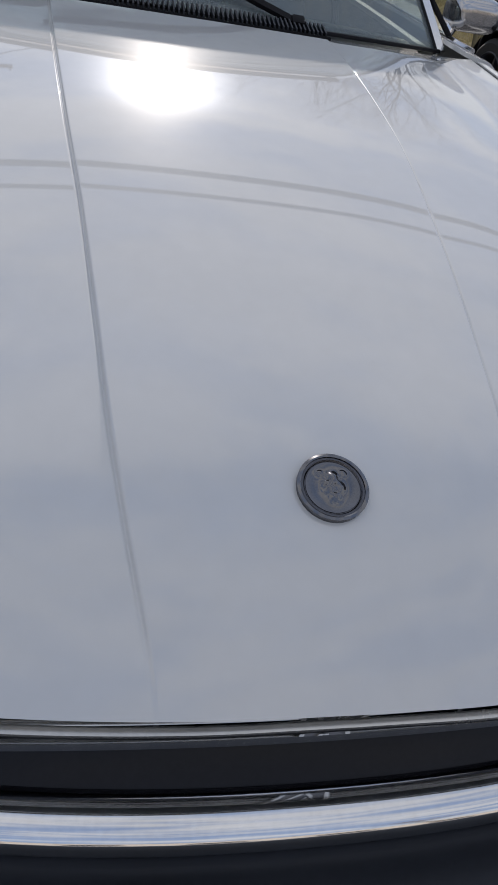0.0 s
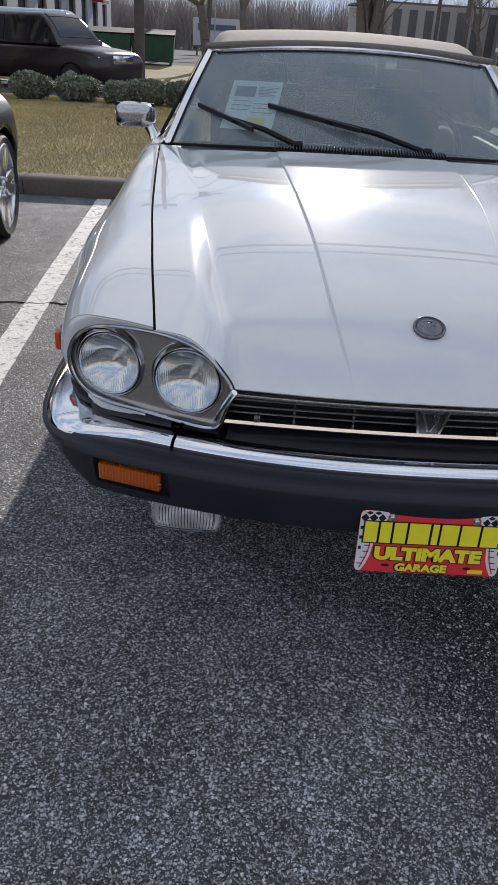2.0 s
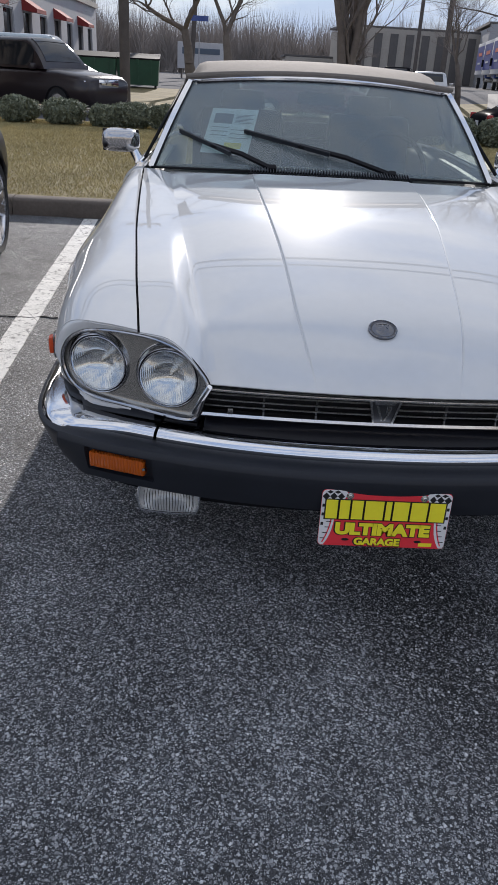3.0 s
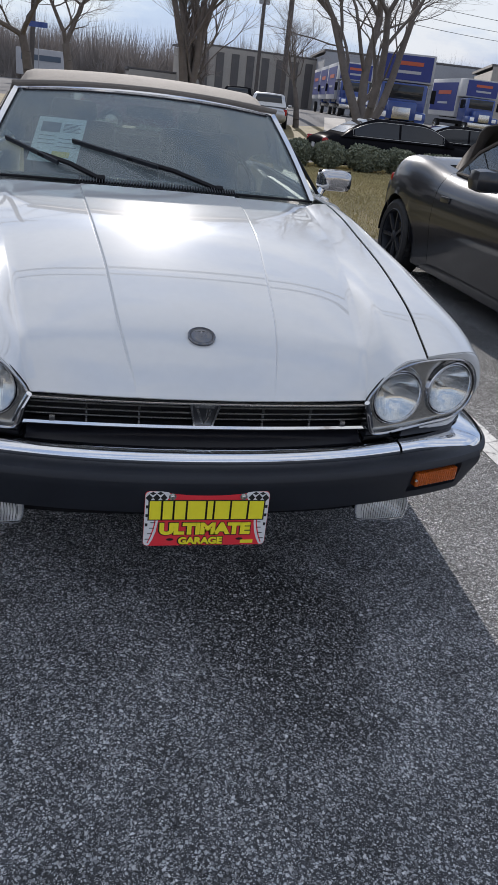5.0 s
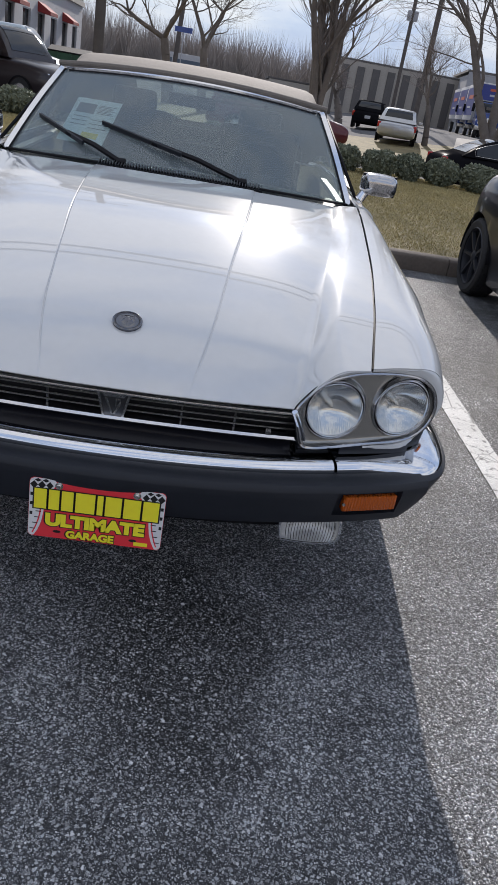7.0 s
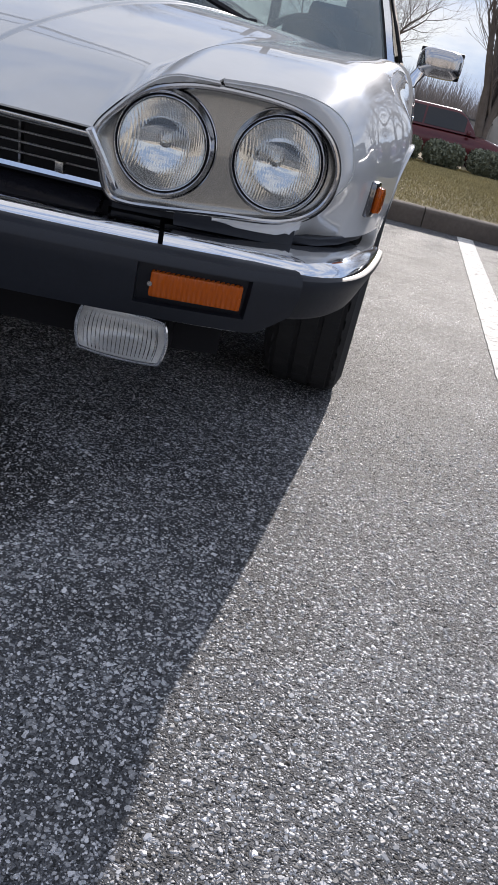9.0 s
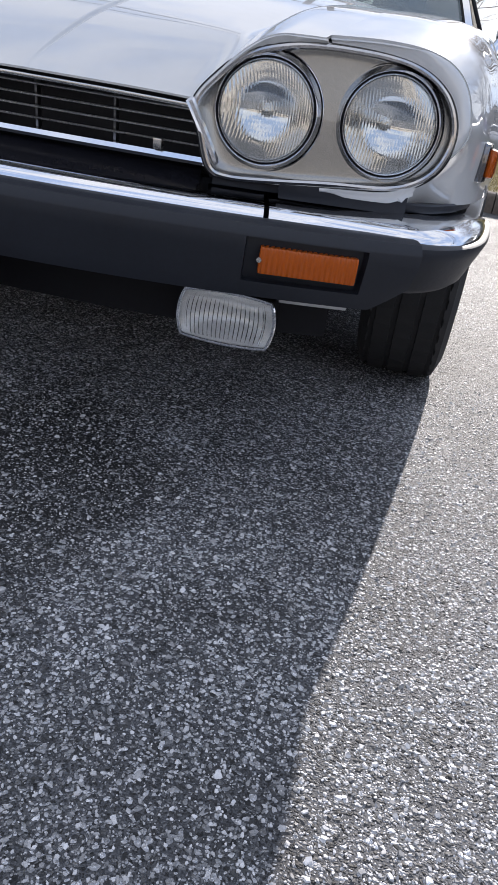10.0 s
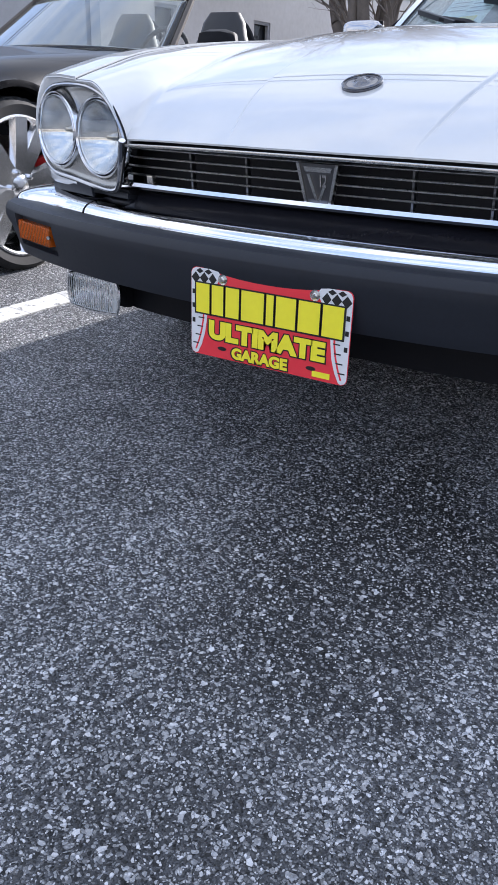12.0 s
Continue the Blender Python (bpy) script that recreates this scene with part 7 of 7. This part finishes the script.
# ---------------------------------------------------------------- rental box trucks
def box_truck(x, y, rz, s, label):
    z = terrain(x, y)
    e = thing("box_truck", (x, y, z), label, "truck", "box trucks along the warehouse")
    m = Matrix.Translation((x, y, z)) @ Matrix.Rotation(radians(rz), 4, "Z") @ Matrix.Scale(s, 4)
    r3 = m.to_3x3().normalized().to_4x4()
    def b(nm, c, sz, mat, par=None, lab="", bev=0.0):
        return part(nm, box(bmesh.new(), m @ Vector(c), [q * s for q in sz], r3, bev * s), mat, par or e, lab, smooth=bev > 0)
    cargo = b("cargo_box", (0, 3.2, 2.35), (2.45, 5.6, 2.5), WHITEBOX, None, "white cargo box with blue panels", 0.04)
    over = b("cab_over_box", (0, -0.25, 3.02), (2.45, 1.35, 1.16), WHITEBOX, cargo, "", 0.04)
    b("front_panel", (0, -0.94, 3.02), (2.25, 0.02, 1.0), BLUEVINYL, cargo)
    b("lettering_bar", (0.1, -0.955, 3.2), (1.2, 0.02, 0.16), ORANGEINK, cargo)
    b("lettering_bar", (0.1, -0.955, 2.85), (1.1, 0.02, 0.12), WHITEBOX, cargo)
    for sx in (-1, 1):
        b("side_panel", (sx * 1.235, 3.2, 2.4), (0.02, 5.2, 1.9), BLUEVINYL, cargo)
        b("lettering_bar", (sx * 1.25, 3.0, 2.70), (0.02, 2.6, 0.26), ORANGEINK, cargo)
        b("lettering_bar", (sx * 1.25, 3.2, 2.0), (0.02, 2.0, 0.14), WHITEBOX, cargo)
    cab = b("cab", (0, -0.45, 1.62), (2.1, 1.55, 1.55), BLUEPAINT, None, "blue truck cab", 0.12)
    b("windscreen", (0, -1.235, 2.03), (1.75, 0.04, 0.58), DARKGLASS, cab, "", 0.015)
    b("bonnet", (0, -1.62, 1.26), (1.35, 1.0, 0.80), BLUEPAINT, cab, "", 0.16)
    b("grille", (0, -2.13, 1.15), (0.80, 0.06, 0.50), DULLCHROME, cab, "chrome grille", 0.03)
    b("bumper", (0, -2.15, 0.68), (2.2, 0.2, 0.3), DULLCHROME, cab, "", 0.03)
    for sx in (-1, 1):
        b("side_window", (sx * 1.055, -0.55, 2.0), (0.02, 0.8, 0.55), DARKGLASS, cab)
        b("wing", (sx * 0.86, -1.55, 1.02), (0.52, 1.05, 0.46), BLUEPAINT, cab, "", 0.14)
        b("headlight", (sx * 0.80, -2.05, 1.06), (0.32, 0.08, 0.24), REFLECTOR, cab, "", 0.03)
        b("truck_mirror", (sx * 1.35, -1.05, 1.95), (0.2, 0.12, 0.55), BLACK, cab, "", 0.03)
        for yy in (-1.35, 4.6):
            c = m @ Vector((sx * 0.92, yy, 0.45))
            w = part("wheel", lathe([(0.0, 0.13 * s), (0.12 * s, 0.12 * s), (0.25 * s, 0.08 * s), (0.26 * s, 0.14 * s)], c, r3.to_3x3() @ Vector((sx, 0, 0)), 20), DULLCHROME, e)
            part("tyre", lathe([(0.26 * s, -0.13 * s), (0.44 * s, -0.13 * s), (0.45 * s, -0.09 * s), (0.45 * s, 0.09 * s), (0.44 * s, 0.13 * s), (0.26 * s, 0.14 * s)], c, r3.to_3x3() @ Vector((sx, 0, 0)), 24), TYRE, w)
    b("chassis", (0, 1.8, 0.75), (0.9, 7.4, 0.25), BLACK)


box_truck(14.0, 35.0, -19, 1.0, "blue and white rental box truck facing the lot")
box_truck(21.4, 42.5, -4, 0.80, "blue and white rental box truck turned aside")
box_truck(28.2, 40.6, 58, 0.85, "blue rental box truck beside the warehouse")
for k in range(3):
    box_truck(17.9 + 1.1 * k, 54.5 + 6.0 * k, -10, 0.95, "blue and white rental box truck in the parked row")



# ---------------------------------------------------------------- open roadster and closed roadster in the next bays
def near_car(name, label, xc, y_nose, L, W, axle_f, axle_r, paint, wheel_r, rim_r, style, rim_mat, shoulder, closed, ws_y, door, turn=0.0, top_end=0.22, mirror_y=0.42):
    """A low two-seater, nose towards -y. Side skins with real wheel arches, hood, deck, cabin."""
    e = thing(name, (xc, y_nose + L / 2, 0), label, "car")
    y0, y1 = y_nose, y_nose + L
    def top_z(y):
        t = (y - y0) / L
        return 0.60 + (shoulder - 0.60) * ease(0.0, 0.40, t) ** 0.7 + 0.04 * math.exp(-((y - axle_f) / 0.4) ** 2) + 0.05 * math.exp(-((y - axle_r) / 0.5) ** 2) - 0.06 * ease(0.92, 1.0, t) + (0.045 * math.exp(-((y - axle_r + 0.1) / 0.55) ** 2) if closed else 0)
    def half(y):
        t = (y - y0) / L
        return W / 2 * (1 - 0.22 * (1 - ease(0.0, 0.16, t)) ** 1.5 - 0.14 * ease(0.86, 1.0, t) ** 1.5) + 0.012 * math.exp(-((y - axle_f) / 0.3) ** 2) + (0.045 if closed else 0.012) * math.exp(-((y - axle_r) / 0.40) ** 2)
    ra = wheel_r + 0.045
    def clear(y):
        for ax in (axle_f, axle_r):
            d = abs(y - ax)
            if d < ra:
                return wheel_r + math.sqrt(ra * ra - d * d)
        return 0.17
    def skin(ya, yb, n, sgn):
        def fn(u, v):
            y = ya + (yb - ya) * v
            hw, tz = half(y), top_z(y)
            if u < 0.4:
                a = u / 0.4 * math.pi / 2
                x, z = hw - 0.20 + 0.20 * math.sin(a) ** 0.8, 0.56 + (tz - 0.56) * math.cos(a) ** 0.65
            else:
                k = (u - 0.4) / 0.6
                x, z = hw - 0.015 * math.sin(math.pi * k) - 0.05 * k * k, 0.56 - 0.39 * k
            return (xc + sgn * x, y, max(z, clear(y)))
        return sheet(fn, 30, n, 0.012, -sgn)
    d0, d1 = door
    for sgn in (1, -1):
        part("front_fender", skin(y0, d0 - 0.003, 60, sgn), paint, e, sharp=50)
        dr = part("door", skin(d0 + 0.003, d1 - 0.003, 16, sgn), paint, e, sharp=50)
        part("rear_fender", skin(d1 + 0.003, y1, 50, sgn), paint, e, sharp=50)
        hx = xc + sgn * (half(d1 - 0.2) + 0.004)
        part("door_handle", new_box((hx, d1 - 0.19, 0.74), (0.02, 0.15, 0.045), None, 0.008), paint if closed else CHROME, dr)
        part("well", sheet(lambda u, v: (xc + sgn * (half(axle_f) - 0.02 - 0.26 * u), axle_f + (ra + 0.005) * math.cos(math.pi * v), wheel_r + (ra + 0.005) * math.sin(math.pi * v)), 3, 20, 0.004), BLACK, e)
        part("well", sheet(lambda u, v: (xc + sgn * (half(axle_r) - 0.02 - 0.26 * u), axle_r + (ra + 0.005) * math.cos(math.pi * v), wheel_r + (ra + 0.005) * math.sin(math.pi * v)), 3, 20, 0.004), BLACK, e)
        part("sill", new_box((xc + sgn * (W / 2 - 0.055), (axle_f + axle_r) / 2, 0.20), (0.05, axle_r - axle_f - 2 * ra, 0.09), None, 0.01), paint, e)
        for ax in (axle_f, axle_r):
            car_wheel(e, xc + sgn * (half(ax) - 0.115), ax, wheel_r, 0.21, rim_r, style, rim_mat=rim_mat, label="bright alloy wheel" if not closed else "black multi-spoke alloy wheel")
        m = part("door_mirror", new_box((xc + sgn * (W / 2 + 0.05), ws_y + mirror_y, shoulder + (0.05 if closed else 0.085)), (0.25, 0.17, 0.15) if closed else (0.21, 0.14, 0.12), (0, 0, 0), 0.06), BLACK if not closed else paint, e, "rounded door mirror")
        part("mirror_foot", new_box((xc + sgn * (W / 2 - 0.06), ws_y + mirror_y + 0.01, shoulder + 0.035), (0.12, 0.06, 0.05), None, 0.015), BLACK, m)
        part("headlight", sheet(lambda u, v: (xc + sgn * (W / 2 - 0.42 + 0.30 * u), y0 + 0.10 + 0.30 * v + 0.18 * u, top_z(y0 + 0.12 + 0.30 * v + 0.18 * u) - 0.03 + 0.022 * math.sin(math.pi * v) - 0.03 * u), 6, 8, 0.03, -sgn), REFLECTOR, e, "clear headlight")
        part("tail_light", new_box((xc + sgn * (W / 2 - 0.25), y1 - 0.05, shoulder - 0.16), (0.26, 0.10, 0.13), None, 0.03), REDLENS, e, "red tail light")
    part("hood", sheet(lambda u, v: (lambda y: (xc + (2 * u - 1) * (half(y) - 0.195), y, top_z(y) + 0.035 * (1 - (2 * u - 1) ** 2) * ease(y0, y0 + 0.6, y)))(y0 + 0.06 + (ws_y - y0 - 0.02) * v), 20, 24, 0.012), paint, e, sharp=60)
    part("rear_deck", sheet(lambda u, v: (lambda y: (xc + (2 * u - 1) * (half(y) - 0.195), y, top_z(y) + 0.03 * (1 - (2 * u - 1) ** 2)))(d1 + 0.30 + (y1 - d1 - 0.32) * v), 16, 14, 0.012), paint, e, sharp=60)
    part("nose_panel", sheet(lambda u, v: (xc + (2 * u - 1) * (half(y0 + 0.03) - 0.02), y0 + 0.02 + 0.08 * (2 * u - 1) ** 2 - 0.03 * math.sin(math.pi * v), 0.20 + 0.42 * v), 16, 8, 0.012), paint, e, sharp=60)
    part("air_intake", new_box((xc, y0 - 0.005, 0.36), (0.9, 0.05, 0.14), None, 0.02), BLACK, e)
    part("tail_panel", new_box((xc, y1 - 0.01, 0.50), (2 * half(y1) - 0.1, 0.05, shoulder - 0.34), None, 0.02), paint, e)
    part("underbody", new_box((xc, (y0 + y1) / 2, 0.22), (W - 0.5, L - 0.5, 0.12)), BLACK, e)
    part("cabin_floor", new_box((xc, (ws_y + d1) / 2 + 0.3, 0.30), (W - 0.3, d1 - ws_y + 0.6, 0.05)), BLACK, e)
    part("dashboard", new_box((xc, ws_y + 0.34, shoulder - 0.06), (W - 0.36, 0.42, 0.16), None, 0.05), LEATHER, e)
    part("steering_wheel", sweep(bmesh.new(), [(xc + 0.36 + 0.18 * math.cos(a), ws_y + 0.66 + 0.07 * math.sin(a), shoulder + 0.02 + 0.165 * math.sin(a)) for a in [2 * math.pi * i / 30 for i in range(30)]], circle(0.014, 8), (0, -0.92, 0.38), closed=True), LEATHER, e, "black steering wheel")
    for sx in (-0.36, 0.36):
        bm = bmesh.new()
        ys = ws_y + 1.28
        loft(bm, [[(xc + sx + w * cx, ys + dy + dp * cy, z) for cx, cy in ((-1, -0.6), (-0.8, -1), (0.8, -1), (1, -0.6), (1, 0.7), (0.75, 1), (-0.75, 1), (-1, 0.7))]
                  for z, w, dy, dp in ((0.40, 0.23, -0.05, 0.07), (0.70, 0.24, 0.0, 0.075), (0.95, 0.21, 0.06, 0.065), (1.05, 0.16, 0.09, 0.055), (1.13, 0.14, 0.105, 0.05), (1.19, 0.10, 0.115, 0.035))])
        part("seat", bm, LEATHER, e, "black leather bucket seat", sharp=50)
    wt, zt = ws_y + 0.52, 1.30 if closed else 1.22
    hb, ht = W / 2 - 0.17, W / 2 - 0.30
    def screen(s, k):
        return Vector((xc + s * (hb + (ht - hb) * k), ws_y + 0.20 * s * s + (wt - ws_y - 0.06 * s * s) * k, shoulder + 0.02 - 0.02 * s * s + (zt - shoulder - 0.02) * k))
    g = part("windscreen", sheet(lambda u, v: screen(2 * u - 1, v), 20, 8, 0.004), GLASS, e, "clear raked windscreen", sharp=0)
    g.visible_shadow = False
    fr = [screen(-1, k / 8) for k in range(9)] + [screen(-1 + 2 * i / 20, 1) for i in range(1, 20)] + [screen(1, 1 - k / 8) for k in range(9)]
    part("windscreen_frame", sweep(bmesh.new(), fr, circle(0.017, 8)), BLACKCANVAS, e)
    if closed:
        def hood_top(u, v):
            s = 2 * u - 1
            a = abs(s)
            y = wt + 0.02 + (d1 + top_end - wt) * v + 0.14 * a * a * (1 - v)
            z = zt + 0.012 + 0.030 * math.sin(math.pi * min(1, v * 1.1)) - 0.42 * max(0.0, (v - 0.36) / 0.64) ** 1.75 - 0.03 * a * a
            z -= 0.42 * max(0.0, (a - 0.80) / 0.20) ** 0.8 * ease(0.52, 0.66, v)
            hw = ht + 0.03 + 0.15 * min(1.0, max(0.0, (v - 0.40) / 0.35))
            return (xc + s * hw, y, max(z, shoulder + 0.01))
        part("soft_top", sheet(hood_top, 30, 24, 0.012), BLACKCANVAS, e, "closed dark brown canvas soft top", sharp=60)
        for sgn in (1, -1):
            pts = [(ws_y + 0.24, shoulder + 0.01), (wt + 0.08, zt - 0.02), (d1 - 0.66, zt - 0.04), (d1 - 0.42, zt - 0.10), (d1 - 0.20, zt - 0.20), (d1 - 0.04, shoulder + 0.03)]
            bm = bmesh.new()
            xx = lambda z: hb + 0.055 + (ht - hb - 0.03) * (z - shoulder) / (zt - shoulder)
            a = [bm.verts.new((xc + sgn * xx(z), y, z)) for y, z in pts]
            b = [bm.verts.new((xc + sgn * (xx(z) - 0.005), y, z)) for y, z in pts]
            bm.faces.new(a), bm.faces.new(b[::-1])
            for i in range(len(pts)):
                bm.faces.new((a[i], b[i], b[(i + 1) % len(pts)], a[(i + 1) % len(pts)]))
            sw = part("side_window", bm, GLASS, e, "raised side window glass", smooth=False)
            sw.visible_shadow = False
            part("window_seal", sweep(bmesh.new(), [(xc + sgn * (xx(z) + 0.003), y, z) for y, z in pts], circle(0.012, 6), closed=True), BLACKCANVAS, sw)
    else:
        for sx in (-0.36, 0.36):
            hoop = [(xc + sx + 0.17 * math.cos(a), ws_y + 1.52, 0.86 + 0.30 * math.sin(a)) for a in [math.pi * i / 16 for i in range(17)]]
            part("roll_hoop", sweep(bmesh.new(), hoop, circle(0.022, 8), (0, 1, 0)), BLACK, e, "black roll hoop")
        part("folded_top", new_box((xc, d1 + 0.30, shoulder + 0.03), (W - 0.5, 0.42, 0.12), None, 0.05), BLACKCANVAS, e, "folded black soft top")
    e.matrix_world = e.matrix_world @ Matrix.Rotation(radians(turn), 4, "Z")
    return e


near_car("roadster", "dark metallic open roadster with bright alloy wheels", -2.83, 0.36, 4.39, 1.76, 1.12, 3.90, DARKPAINT, 0.333, 0.268, (5, 0.088, 0.24), ALLOY, 0.86, False, 2.22, (2.30, 3.38), 4.0, mirror_y=0.34)
near_car("roadster", "satin grey roadster with closed dark brown soft top", 3.28, 1.10, 4.45, 1.78, 2.05, 4.90, GREYPAINT, 0.316, 0.232, (7, 0.034, 0), RUBBER, 0.90, True, 2.85, (3.00, 4.22), top_end=0.39, mirror_y=0.50)
